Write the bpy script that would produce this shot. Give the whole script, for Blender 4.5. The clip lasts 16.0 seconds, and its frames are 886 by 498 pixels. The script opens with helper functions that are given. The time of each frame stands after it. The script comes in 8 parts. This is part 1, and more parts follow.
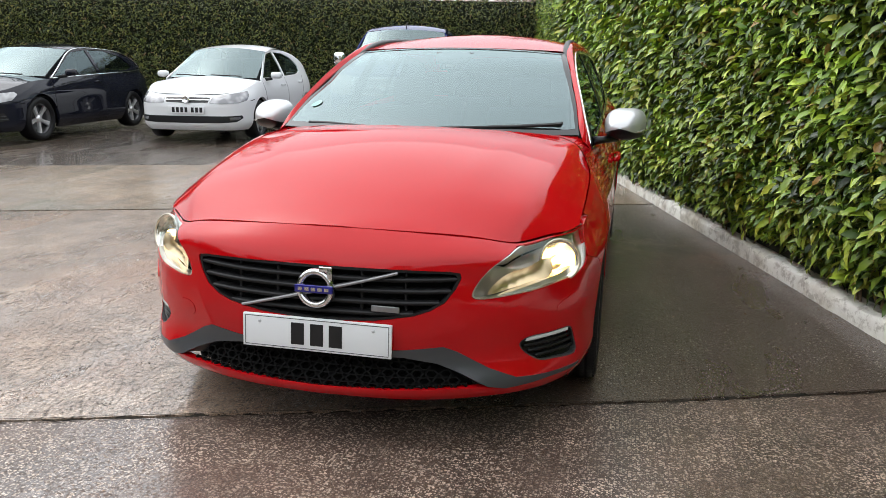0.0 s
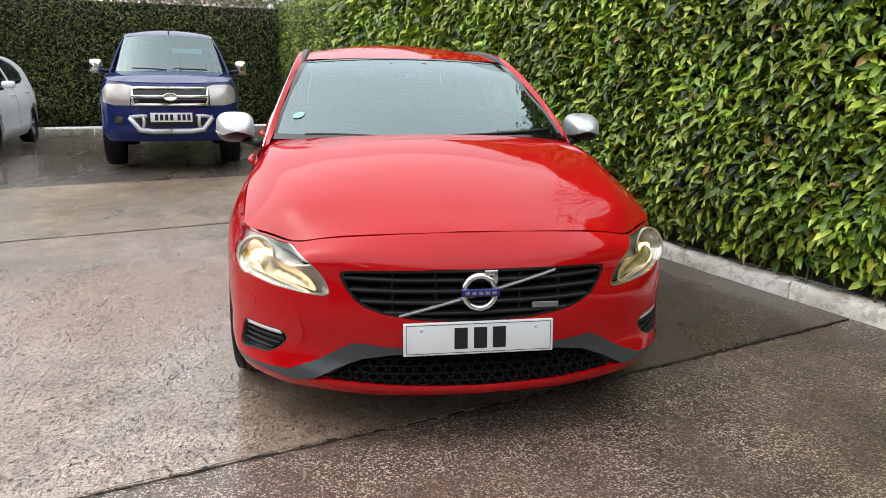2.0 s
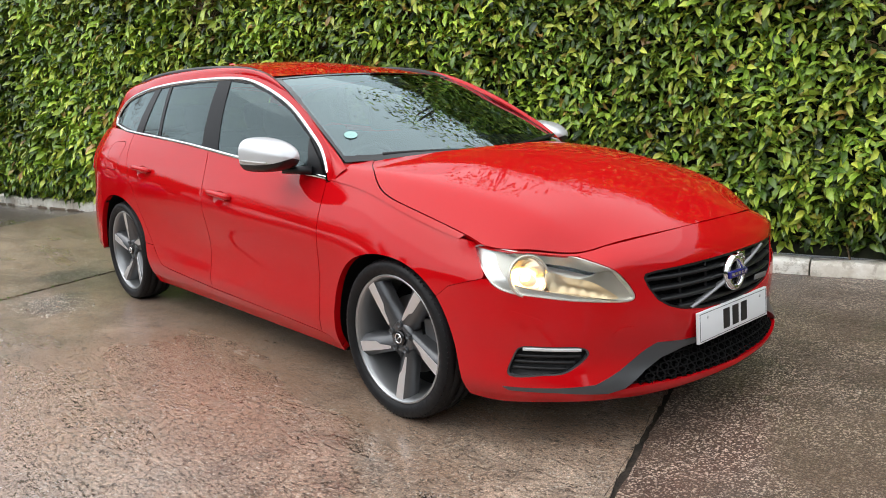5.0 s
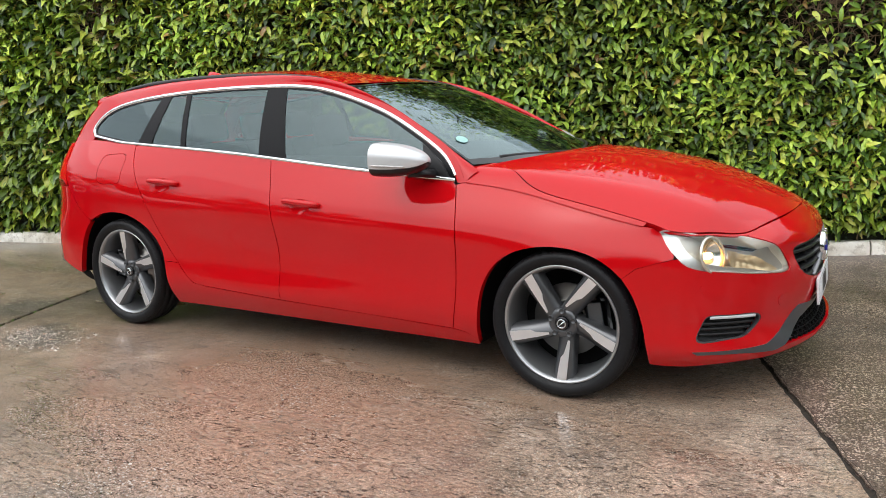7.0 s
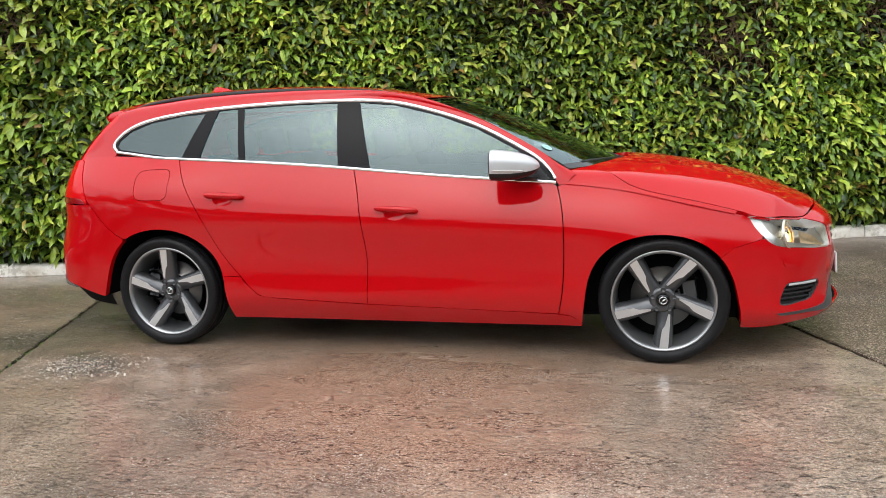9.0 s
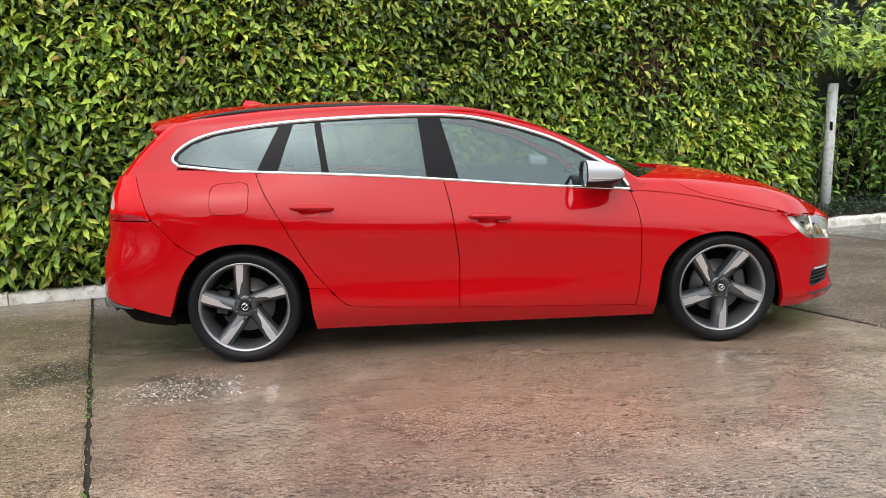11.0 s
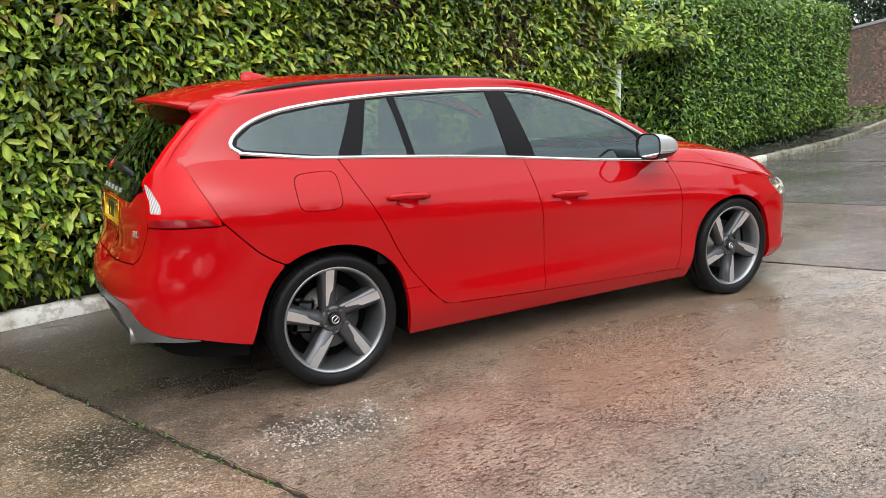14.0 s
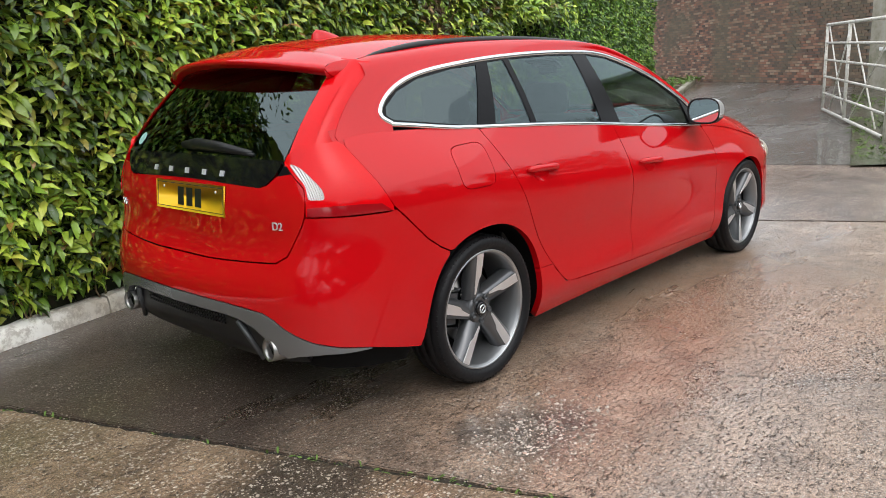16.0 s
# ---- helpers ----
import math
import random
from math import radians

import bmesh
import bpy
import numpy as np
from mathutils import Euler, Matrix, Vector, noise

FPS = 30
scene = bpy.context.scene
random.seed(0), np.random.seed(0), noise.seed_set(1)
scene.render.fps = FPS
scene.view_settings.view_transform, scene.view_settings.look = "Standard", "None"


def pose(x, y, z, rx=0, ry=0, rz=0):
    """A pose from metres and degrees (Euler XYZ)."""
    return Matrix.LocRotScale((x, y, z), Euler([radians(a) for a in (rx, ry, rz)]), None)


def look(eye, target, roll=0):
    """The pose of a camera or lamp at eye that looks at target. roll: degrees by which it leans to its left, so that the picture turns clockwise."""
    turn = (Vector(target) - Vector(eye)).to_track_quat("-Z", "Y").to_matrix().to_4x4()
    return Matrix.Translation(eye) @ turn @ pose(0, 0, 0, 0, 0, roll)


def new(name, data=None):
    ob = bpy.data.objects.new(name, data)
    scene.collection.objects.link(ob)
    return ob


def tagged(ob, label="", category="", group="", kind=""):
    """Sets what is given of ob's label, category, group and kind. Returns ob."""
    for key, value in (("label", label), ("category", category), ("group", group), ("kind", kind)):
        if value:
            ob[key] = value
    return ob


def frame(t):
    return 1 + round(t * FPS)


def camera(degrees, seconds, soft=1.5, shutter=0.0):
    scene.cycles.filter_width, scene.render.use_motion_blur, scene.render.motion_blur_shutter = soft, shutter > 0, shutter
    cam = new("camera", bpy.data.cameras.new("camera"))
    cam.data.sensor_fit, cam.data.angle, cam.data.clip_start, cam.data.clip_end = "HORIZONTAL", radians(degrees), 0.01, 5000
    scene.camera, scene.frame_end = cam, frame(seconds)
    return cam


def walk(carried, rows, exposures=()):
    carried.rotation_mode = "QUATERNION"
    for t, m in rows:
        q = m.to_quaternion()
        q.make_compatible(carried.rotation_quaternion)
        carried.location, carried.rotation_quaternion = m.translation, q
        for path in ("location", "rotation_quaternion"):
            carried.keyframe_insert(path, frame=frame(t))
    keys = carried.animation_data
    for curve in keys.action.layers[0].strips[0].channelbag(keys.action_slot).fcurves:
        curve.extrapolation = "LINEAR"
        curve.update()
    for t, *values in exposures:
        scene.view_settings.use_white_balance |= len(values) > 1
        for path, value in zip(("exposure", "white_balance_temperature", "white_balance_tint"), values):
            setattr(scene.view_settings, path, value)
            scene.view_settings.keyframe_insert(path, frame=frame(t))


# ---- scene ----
from mathutils.geometry import delaunay_2d_cdt

cam = camera(60.4, 16.0, soft=0.55)

PATH = [
    (0, (4.547, 0.953, 1.287), (2.654, 0.506, 0.82), 0.8),
    (0.5, (4.685, 0.613, 1.308), (2.764, 0.319, 0.836), 1.1),
    (1, (4.699, 0.229, 1.283), (2.757, 0.122, 0.814), 1.1),
    (1.5, (4.746, -0.172, 1.271), (2.801, -0.065, 0.82), 1.0),
    (2, (4.752, -0.544, 1.287), (2.829, -0.216, 0.846), 0.7),
    (2.5, (4.643, -0.953, 1.281), (2.769, -0.401, 0.852), 0.2),
    (3, (4.541, -1.337, 1.272), (2.737, -0.582, 0.853), -0.4),
    (3.2, (4.506, -1.494, 1.297), (2.736, -0.663, 0.878), -0.6),
    (5.3, (3.466, -2.798, 1.237), (2.072, -1.418, 0.848), -1.7),
    (5.5, (3.367, -2.899, 1.237), (2.015, -1.479, 0.845), -1.7),
    (6, (3.135, -3.242, 1.251), (1.897, -1.722, 0.857), -1.8),
    (6.5, (2.823, -3.515, 1.225), (1.707, -1.9, 0.845), -1.6),
    (7, (2.534, -3.808, 1.239), (1.543, -2.109, 0.875), -1.7),
    (7.5, (2.26, -4.133, 1.251), (1.399, -2.362, 0.903), -1.6),
    (8, (1.894, -4.328, 1.239), (1.161, -2.498, 0.899), -1.8),
    (8.5, (1.557, -4.551, 1.221), (0.958, -2.672, 0.891), -1.8),
    (9, (1.196, -4.731, 1.221), (0.733, -2.811, 0.902), -1.9),
    (9.2, (1.052, -4.744, 1.203), (0.637, -2.813, 0.889), -2.0),
    (11.3, (-0.711, -5.197, 1.256), (-0.519, -3.227, 0.97), -1.7),
    (11.5, (-0.864, -5.197, 1.279), (-0.613, -3.234, 0.988), -1.7),
    (12, (-1.242, -5.056, 1.273), (-0.847, -3.121, 0.96), -2.0),
    (12.5, (-1.634, -4.916, 1.273), (-1.098, -3.017, 0.946), -2.4),
    (13, (-2.002, -4.726, 1.297), (-1.322, -2.877, 0.952), -2.5),
    (13.5, (-2.32, -4.431, 1.313), (-1.493, -2.646, 0.952), -2.5),
    (14, (-2.669, -4.172, 1.306), (-1.695, -2.465, 0.934), -2.5),
    (14.5, (-2.941, -3.898, 1.3), (-1.845, -2.271, 0.907), -2.5),
    (15, (-3.226, -3.538, 1.318), (-2.013, -2.004, 0.902), -2.5),
    (15.5, (-3.563, -3.217, 1.337), (-2.241, -1.782, 0.899), -2.5),
    (16, (-3.763, -2.866, 1.324), (-2.34, -1.538, 0.865), -2.7),
]
walk(cam, [(t, look(eye, target, roll)) for t, eye, target, roll in PATH])

# ---- daylight: a bright overcast sky ----
world = bpy.data.worlds.new("overcast_sky")
scene.world = world
world.use_nodes = True
wn, wl = world.node_tree.nodes, world.node_tree.links
sky = wn.new("ShaderNodeTexSky")
sky.sky_type, sky.sun_disc = "NISHITA", False
sky.sun_elevation, sky.sun_rotation = radians(52), radians(200)
sky.air_density, sky.dust_density, sky.ozone_density = 1.0, 4.0, 1.0
grey = wn.new("ShaderNodeHueSaturation")
grey.inputs["Saturation"].default_value = 0.22
wl.new(sky.outputs["Color"], grey.inputs["Color"])
cloud = wn.new("ShaderNodeMix")  # a thick even cloud cover over the clear sky
cloud.data_type, cloud.inputs["Factor"].default_value = "RGBA", 0.65
cloud.inputs[7].default_value = (5.35, 5.75, 6.15, 1)
wl.new(grey.outputs["Color"], cloud.inputs[6])
wl.new(cloud.outputs[2], wn["Background"].inputs["Color"])
wn["Background"].inputs["Strength"].default_value = 0.170
sun = new("sun", bpy.data.lights.new("sun", "SUN"))
sun.data.energy, sun.data.angle, sun.data.color = 0.88, radians(118), (1.0, 0.99, 0.98)
sun.matrix_world = look((0, 0, 30), (1.5, 4.0, 0))
scene.view_settings.exposure = 0.70

# ---- materials ----
def material(name, color=(0.5, 0.5, 0.5), rough=0.5, metal=0.0, coat=0.0):
    m = bpy.data.materials.new(name)
    m.use_nodes = True
    b = m.node_tree.nodes["Principled BSDF"]
    b.inputs["Base Color"].default_value = (*color, 1)
    b.inputs["Roughness"].default_value = rough
    b.inputs["Metallic"].default_value = metal
    b.inputs["Coat Weight"].default_value = coat
    b.inputs["Coat Roughness"].default_value = 0.03
    return m


def tex(m, scale, detail=4.0, rough=0.6, kind="ShaderNodeTexNoise", coords="Object"):
    n, l = m.node_tree.nodes, m.node_tree.links
    c = n.new("ShaderNodeTexCoord")
    t = n.new(kind)
    t.inputs["Scale"].default_value = scale
    if kind == "ShaderNodeTexNoise":
        t.inputs["Detail"].default_value, t.inputs["Roughness"].default_value = detail, rough
    l.new(c.outputs[coords], t.inputs["Vector"])
    return t


def ramp(m, source, stops):
    r = m.node_tree.nodes.new("ShaderNodeValToRGB")
    e = r.color_ramp.elements
    while len(e) < len(stops):
        e.new(0.5)
    for k, (p, c) in zip(e, stops):
        k.position, k.color = p, (*c, 1) if len(c) == 3 else c
    m.node_tree.links.new(source, r.inputs["Fac"])
    return r.outputs["Color"]


def mixed(m, fac, a, b, blend="MIX"):
    x = m.node_tree.nodes.new("ShaderNodeMix")
    x.data_type, x.blend_type = "RGBA", blend
    for s, v in (("Factor", fac), ("A", a), ("B", b)):
        i = [k for k in x.inputs if k.name == s and (k.type == "RGBA") == (s != "Factor") and (s == "Factor" and k.type == "VALUE" or s != "Factor")][0]
        if isinstance(v, (int, float)):
            i.default_value = v
        elif isinstance(v, tuple):
            i.default_value = (*v, 1)
        else:
            m.node_tree.links.new(v, i)
    return [o for o in x.outputs if o.type == "RGBA"][0]


def put(m, socket, source):
    m.node_tree.links.new(source, m.node_tree.nodes["Principled BSDF"].inputs[socket])


def bump(m, source, strength, distance):
    n = m.node_tree.nodes.new("ShaderNodeBump")
    n.inputs["Strength"].default_value, n.inputs["Distance"].default_value = strength, distance
    m.node_tree.links.new(source, n.inputs["Height"])
    b = m.node_tree.nodes["Principled BSDF"].inputs["Normal"]
    if b.links:
        m.node_tree.links.new(b.links[0].from_socket, n.inputs["Normal"])
    m.node_tree.links.new(n.outputs["Normal"], b)


def grey3(v):
    return (v, v, v)


def paint(name, color, fleck=0.06):
    m = material(name, color, 0.4, 0.0, 0.8)
    m.node_tree.nodes["Principled BSDF"].inputs["Specular IOR Level"].default_value = 0.0
    t = tex(m, 900, 1, 0.5)
    lo, hi = tuple(c * (1 - fleck) for c in color), tuple(min(1, c * (1 + fleck)) for c in color)
    put(m, "Base Color", ramp(m, t.outputs["Fac"], [(0.35, lo), (0.65, hi)]))
    w = tex(m, 6, 4, 0.6)
    put(m, "Coat Roughness", ramp(m, w.outputs["Fac"], [(0.35, grey3(0.018)), (0.75, grey3(0.045))]))
    return m


RED = paint("red_car_paint", (0.48, 0.003, 0.006))
BLACK_TRIM = material("black_trim_plastic", (0.012, 0.012, 0.013), 0.38)
BLACK_TRIM.node_tree.nodes["Principled BSDF"].inputs["Specular IOR Level"].default_value = 0.3
PILLAR_BLACK = material("black_pillar_film", (0.007, 0.007, 0.008), 0.22)
PILLAR_BLACK.node_tree.nodes["Principled BSDF"].inputs["Specular IOR Level"].default_value = 0.12
GLOSS_BLACK = material("gloss_black_plastic", (0.006, 0.006, 0.007), 0.08)
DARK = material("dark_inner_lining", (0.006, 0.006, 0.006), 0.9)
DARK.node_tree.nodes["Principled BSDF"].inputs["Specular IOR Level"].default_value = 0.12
CHROME = material("chrome", (0.82, 0.82, 0.83), 0.09, 1.0)
SATIN = material("satin_silver_plastic", (0.60, 0.61, 0.62), 0.30, 0.35, 0.5)
GREY_TRIM = material("grey_bumper_trim", (0.065, 0.068, 0.072), 0.30, 0.25)
RUBBER = material("tyre_rubber", (0.008, 0.008, 0.009), 0.6)
RUBBER.node_tree.nodes["Principled BSDF"].inputs["Specular IOR Level"].default_value = 0.22
t = tex(RUBBER, 70, 5)
put(RUBBER, "Roughness", ramp(RUBBER, t.outputs["Fac"], [(0.3, grey3(0.32)), (0.7, grey3(0.65))]))
RIM_GREY = material("brushed_rim_edge", (0.42, 0.43, 0.44), 0.3, 0.9)
BARREL = material("grey_wheel_barrel", (0.28, 0.285, 0.29), 0.35, 0.8)
ALLOY = material("diamond_cut_alloy", (0.80, 0.80, 0.81), 0.34, 0.85)
GRAPHITE = material("graphite_wheel_paint", (0.085, 0.087, 0.092), 0.3, 0.6, 0.6)
TIP_STEEL = material("sooty_exhaust_steel", (0.36, 0.35, 0.34), 0.34, 1.0)
GRILLE_SILVER = material("dull_silver_plastic", (0.30, 0.30, 0.31), 0.35, 0.7)
DISC = material("brake_disc_steel", (0.25, 0.24, 0.23), 0.4, 1.0)


def glass(name, tint, ior):
    """Window glass: a mirror-like film over a tinted see-through sheet."""
    m = bpy.data.materials.new(name)
    m.use_nodes = True
    n, l = m.node_tree.nodes, m.node_tree.links
    n.remove(n["Principled BSDF"])
    gl, tr, lw, mx = n.new("ShaderNodeBsdfGlossy"), n.new("ShaderNodeBsdfTransparent"), n.new("ShaderNodeLayerWeight"), n.new("ShaderNodeMixShader")
    gl.inputs["Roughness"].default_value = 0.02
    gl.inputs["Color"].default_value = (0.80, 0.98, 1.0, 1)
    tr.inputs["Color"].default_value = (*tint, 1)
    lw.inputs["Blend"].default_value = 0.5
    steep, span = n.new("ShaderNodeMath"), n.new("ShaderNodeMapRange")
    steep.operation, steep.inputs[1].default_value = "POWER", 5.0
    span.inputs["To Min"].default_value = ((ior - 1) / (ior + 1)) ** 2
    l.new(lw.outputs["Facing"], steep.inputs[0])
    l.new(steep.outputs[0], span.inputs["Value"])
    l.new(span.outputs[0], mx.inputs[0])
    l.new(tr.outputs[0], mx.inputs[1])
    l.new(gl.outputs[0], mx.inputs[2])
    l.new(mx.outputs[0], n["Material Output"].inputs["Surface"])
    return m


CAR_SCREEN = glass("windscreen_glass", (0.40, 0.45, 0.44), 2.5)
WINDOW = glass("tinted_window_glass", (0.48, 0.55, 0.54), 1.9)
PRIVACY = glass("dark_rear_glass", (0.10, 0.12, 0.12), 1.9)
LENS = glass("clear_lamp_lens", (0.93, 0.94, 0.95), 1.45)

# ---- small mesh tools ----
def link(name, bm, mat, parent=None, label="", smooth=True):
    """One bmesh as one mesh object, under a thing or a part."""
    me = bpy.data.meshes.new(name)
    bm.normal_update()
    bm.to_mesh(me)
    bm.free()
    for p in me.polygons:
        p.use_smooth = smooth
    for one in mat if isinstance(mat, (list, tuple)) else [mat]:
        me.materials.append(one)
    ob = new(name, me)
    if parent:
        ob.parent = parent
    if label:
        tagged(ob, label)
    return ob


def thing(name, m=None, **tags):
    ob = new(name)
    ob.empty_display_size = 0.1
    if m is not None:
        ob.matrix_world = m
    return tagged(ob, **tags)


def sharp(bm, degrees):
    for e in bm.edges:
        if len(e.link_faces) == 2 and e.calc_face_angle(0) > radians(degrees):
            e.smooth = False
    return bm


def box(sx, sy, sz, at=(0, 0, 0), bevel=0.0, m=None, bm=None):
    out = bm or bmesh.new()
    made = bmesh.ops.create_cube(out, size=1.0)["verts"]
    turn = m or Matrix.Identity(4)
    for v in made:
        v.co = turn @ Vector((v.co.x * sx + at[0], v.co.y * sy + at[1], v.co.z * sz + at[2]))
    if bevel:
        es = list({e for v in made for e in v.link_edges})
        bmesh.ops.bevel(out, geom=es, offset=bevel, segments=2, affect="EDGES", profile=0.6)
    return out


def tube(points, radius, sides=8, bm=None, caps=True):
    """A round bar along points; radius may be one number or one a point."""
    out = bm or bmesh.new()
    pts = [Vector(p) for p in points]
    rad = [float(r) for r in (radius if isinstance(radius, (list, tuple)) else [radius] * len(pts))]
    rings, up = [], None
    for i, p in enumerate(pts):
        d = (pts[min(i + 1, len(pts) - 1)] - pts[max(i - 1, 0)]).normalized()
        if up is None:
            up = d.orthogonal().normalized()
        up = (up - d * up.dot(d)).normalized()
        side = d.cross(up)
        rings.append([out.verts.new(p + rad[i] * (math.cos(a) * up + math.sin(a) * side)) for a in [2 * math.pi * k / sides for k in range(sides)]])
    for a, b in zip(rings, rings[1:]):
        for k in range(sides):
            out.faces.new((a[k], a[(k + 1) % sides], b[(k + 1) % sides], b[k]))
    if caps:
        out.faces.new(rings[0][::-1])
        out.faces.new(rings[-1])
    return out


def lathe(profile, sides, bm=None, m=None, closed=False):
    """Turns (radius, height) pairs about z."""
    out, turn = bm or bmesh.new(), m or Matrix.Identity(4)
    rings = [[out.verts.new(turn @ Vector((r * math.cos(2 * math.pi * k / sides), r * math.sin(2 * math.pi * k / sides), h))) for k in range(sides)] for r, h in profile]
    pairs = list(zip(rings, rings[1:])) + ([(rings[-1], rings[0])] if closed else [])
    for a, b in pairs:
        for k in range(sides):
            out.faces.new((a[k], a[(k + 1) % sides], b[(k + 1) % sides], b[k]))
    return out


def grid_mesh(points, bm=None, close_u=False):
    """points[i][j] as a quad sheet."""
    out = bm or bmesh.new()
    vs = [[out.verts.new(p) for p in row] for row in points]
    for a, b in zip(vs, vs[1:]):
        for j in range(len(a) - 1):
            out.faces.new((a[j], a[j + 1], b[j + 1], b[j]))
    return out


def skin(points, centre=(0.0, 0.0, 0.55)):
    """A quad sheet whose faces look away from a centre."""
    bm = grid_mesh(points)
    bm.normal_update()
    c = Vector(centre)
    if sum(f.normal.dot((f.calc_center_median() - c).normalized()) for f in bm.faces) < 0:
        bmesh.ops.reverse_faces(bm, faces=bm.faces)
    return bm


def spline(ts, vs, q):
    """A natural cubic spline through (ts, vs) at q; vs may have columns."""
    ts, vs, q = np.asarray(ts, float), np.asarray(vs, float), np.asarray(q, float)
    flat = vs.ndim == 1
    vs = vs[:, None] if flat else vs
    n, h = len(ts), np.diff(ts)
    a = np.eye(n)
    r = np.zeros_like(vs)
    for i in range(1, n - 1):
        a[i, i - 1], a[i, i], a[i, i + 1] = h[i - 1], 2 * (h[i - 1] + h[i]), h[i]
        r[i] = 6 * ((vs[i + 1] - vs[i]) / h[i] - (vs[i] - vs[i - 1]) / h[i - 1])
    c = np.linalg.solve(a, r)
    k = np.clip(np.searchsorted(ts, q) - 1, 0, n - 2)
    s, w = (q - ts[k])[..., None], h[k][..., None]
    out = vs[k] + s * ((vs[k + 1] - vs[k]) / w - w * (2 * c[k] + c[k + 1]) / 6) + s * s * c[k] / 2 + s**3 * (c[k + 1] - c[k]) / (6 * w)
    return out[..., 0] if flat else out


def smooth_line(knots, n, closed=False):
    """A spline through 2D or 3D knots by chord length, as n points."""
    k = np.asarray(knots, float)
    if closed:
        k = np.vstack([k[-3:], k, k[:4]])
    t = np.r_[0, np.cumsum(np.linalg.norm(np.diff(k, axis=0), axis=1) ** 0.5)]
    q = np.linspace(t[3], t[-4], n + 1)[:-1] if closed else np.linspace(0, t[-1], n)
    return spline(t, k, q)


def patch(rows, nu, nv):
    """A smooth sheet through control rows (each a list of knots), as nu x nv points."""
    c = np.asarray(rows, float)
    t = np.r_[0, np.cumsum(np.linalg.norm(np.diff(c, axis=1), axis=2).mean(0))]
    c = np.stack([spline(t, r, np.linspace(0, t[-1], nv)) for r in c])
    s = np.r_[0, np.cumsum(np.maximum(np.linalg.norm(np.diff(c, axis=0), axis=2).mean(1), 1e-3))]
    return spline(s, c.reshape(len(c), -1), np.linspace(0, s[-1], nu)).reshape(nu, nv, 3)


def polygon_mesh(outline, where, step=0.04, holes=(), lip=0.012, lift=0.0, sides=(1,), thick=True):
    """A panel cut from a surface. outline, holes: closed 2D lines in the surface's own coordinates; where(a, b): points and outward
    normals of the surface. The rim is turned in by lip, so that the panel has depth."""
    loops = [np.asarray(outline, float)] + [np.asarray(h, float) for h in holes]
    dense = []
    for lp in loops:
        pts = []
        for p, q in zip(lp, np.roll(lp, -1, axis=0)):
            k = max(1, int(np.linalg.norm(q - p) / step))
            pts += [p + (q - p) * i / k for i in range(k)]
        dense.append(np.array(pts))
    lo, hi = dense[0].min(0), dense[0].max(0)
    xs, ys = np.arange(lo[0] + step / 2, hi[0], step), np.arange(lo[1] + step / 2, hi[1], step)
    gx, gy = np.meshgrid(xs, ys)
    inner = np.stack([gx.ravel(), gy.ravel()], 1)

    def inside(pts, lp):
        x, y = pts[:, 0:1], pts[:, 1:2]
        ax, ay = lp[:, 0][None], lp[:, 1][None]
        bx, by = np.roll(lp[:, 0], -1)[None], np.roll(lp[:, 1], -1)[None]
        cross = ((ay > y) != (by > y)) & (x < (bx - ax) * (y - ay) / np.where(by == ay, 1e-12, by - ay) + ax)
        return cross.sum(1) % 2 == 1

    keep = inside(inner, dense[0])
    for h in dense[1:]:
        keep &= ~inside(inner, h)
    rim = np.vstack(dense)
    inner = inner[keep]
    if len(inner):
        near = np.array([np.min(((rim - p) ** 2).sum(1)) for p in inner])
        inner = inner[near > (0.4 * step) ** 2]
    verts2 = [Vector(p) for p in np.vstack([rim, inner])]
    edges, at = [], 0
    for lp in dense:
        edges += [(at + i, at + (i + 1) % len(lp)) for i in range(len(lp))]
        at += len(lp)
    from_cdt = delaunay_2d_cdt(verts2, edges, [], 0, 1e-7)
    v2, _, f2 = from_cdt[0], from_cdt[1], from_cdt[2]
    v2 = np.array([tuple(v) for v in v2])
    mid = np.array([v2[list(f)].mean(0) for f in f2])
    ok = inside(mid, dense[0])
    tri = np.array([v2[list(f)[:3]] for f in f2])  # slivers along a straight rim spoil the shading
    ok &= np.abs(np.cross(tri[:, 1] - tri[:, 0], tri[:, 2] - tri[:, 0])) > 2e-6
    for h in dense[1:]:
        ok &= ~inside(mid, h)
    pos, nor = where(v2[:, 0], v2[:, 1])
    pos = pos + lift * nor
    bm = bmesh.new()
    for flip in sides:
        vs = [bm.verts.new((p[0], p[1] * flip, p[2])) for p in pos]
        back = {}
        count = {}
        for f, good in zip(f2, ok):
            if not good:
                continue
            a, b, c = pos[f[0]], pos[f[1]], pos[f[2]]
            out = np.cross(b - a, c - a) @ nor[list(f)].mean(0)
            ring = list(f) if out * flip > 0 else list(f)[::-1]
            bm.faces.new([vs[i] for i in ring])
            for i in range(len(ring)):
                count[(ring[i], ring[(i + 1) % len(ring)])] = 1
        if thick:
            for (i, j) in list(count):
                if (j, i) not in count:
                    for k in (i, j):
                        if k not in back:
                            p = pos[k] - lip * nor[k]
                            back[k] = bm.verts.new((p[0], p[1] * flip, p[2]))
                    # a rim of its own keeps the turn crisp
                    bm.faces.new((vs[j], vs[i], back[i], back[j]))
                    e = bm.edges.get((vs[i], vs[j]))
                    if e:
                        e.smooth = False
    for v in [v for v in bm.verts if not v.link_faces]:
        bm.verts.remove(v)
    return bm


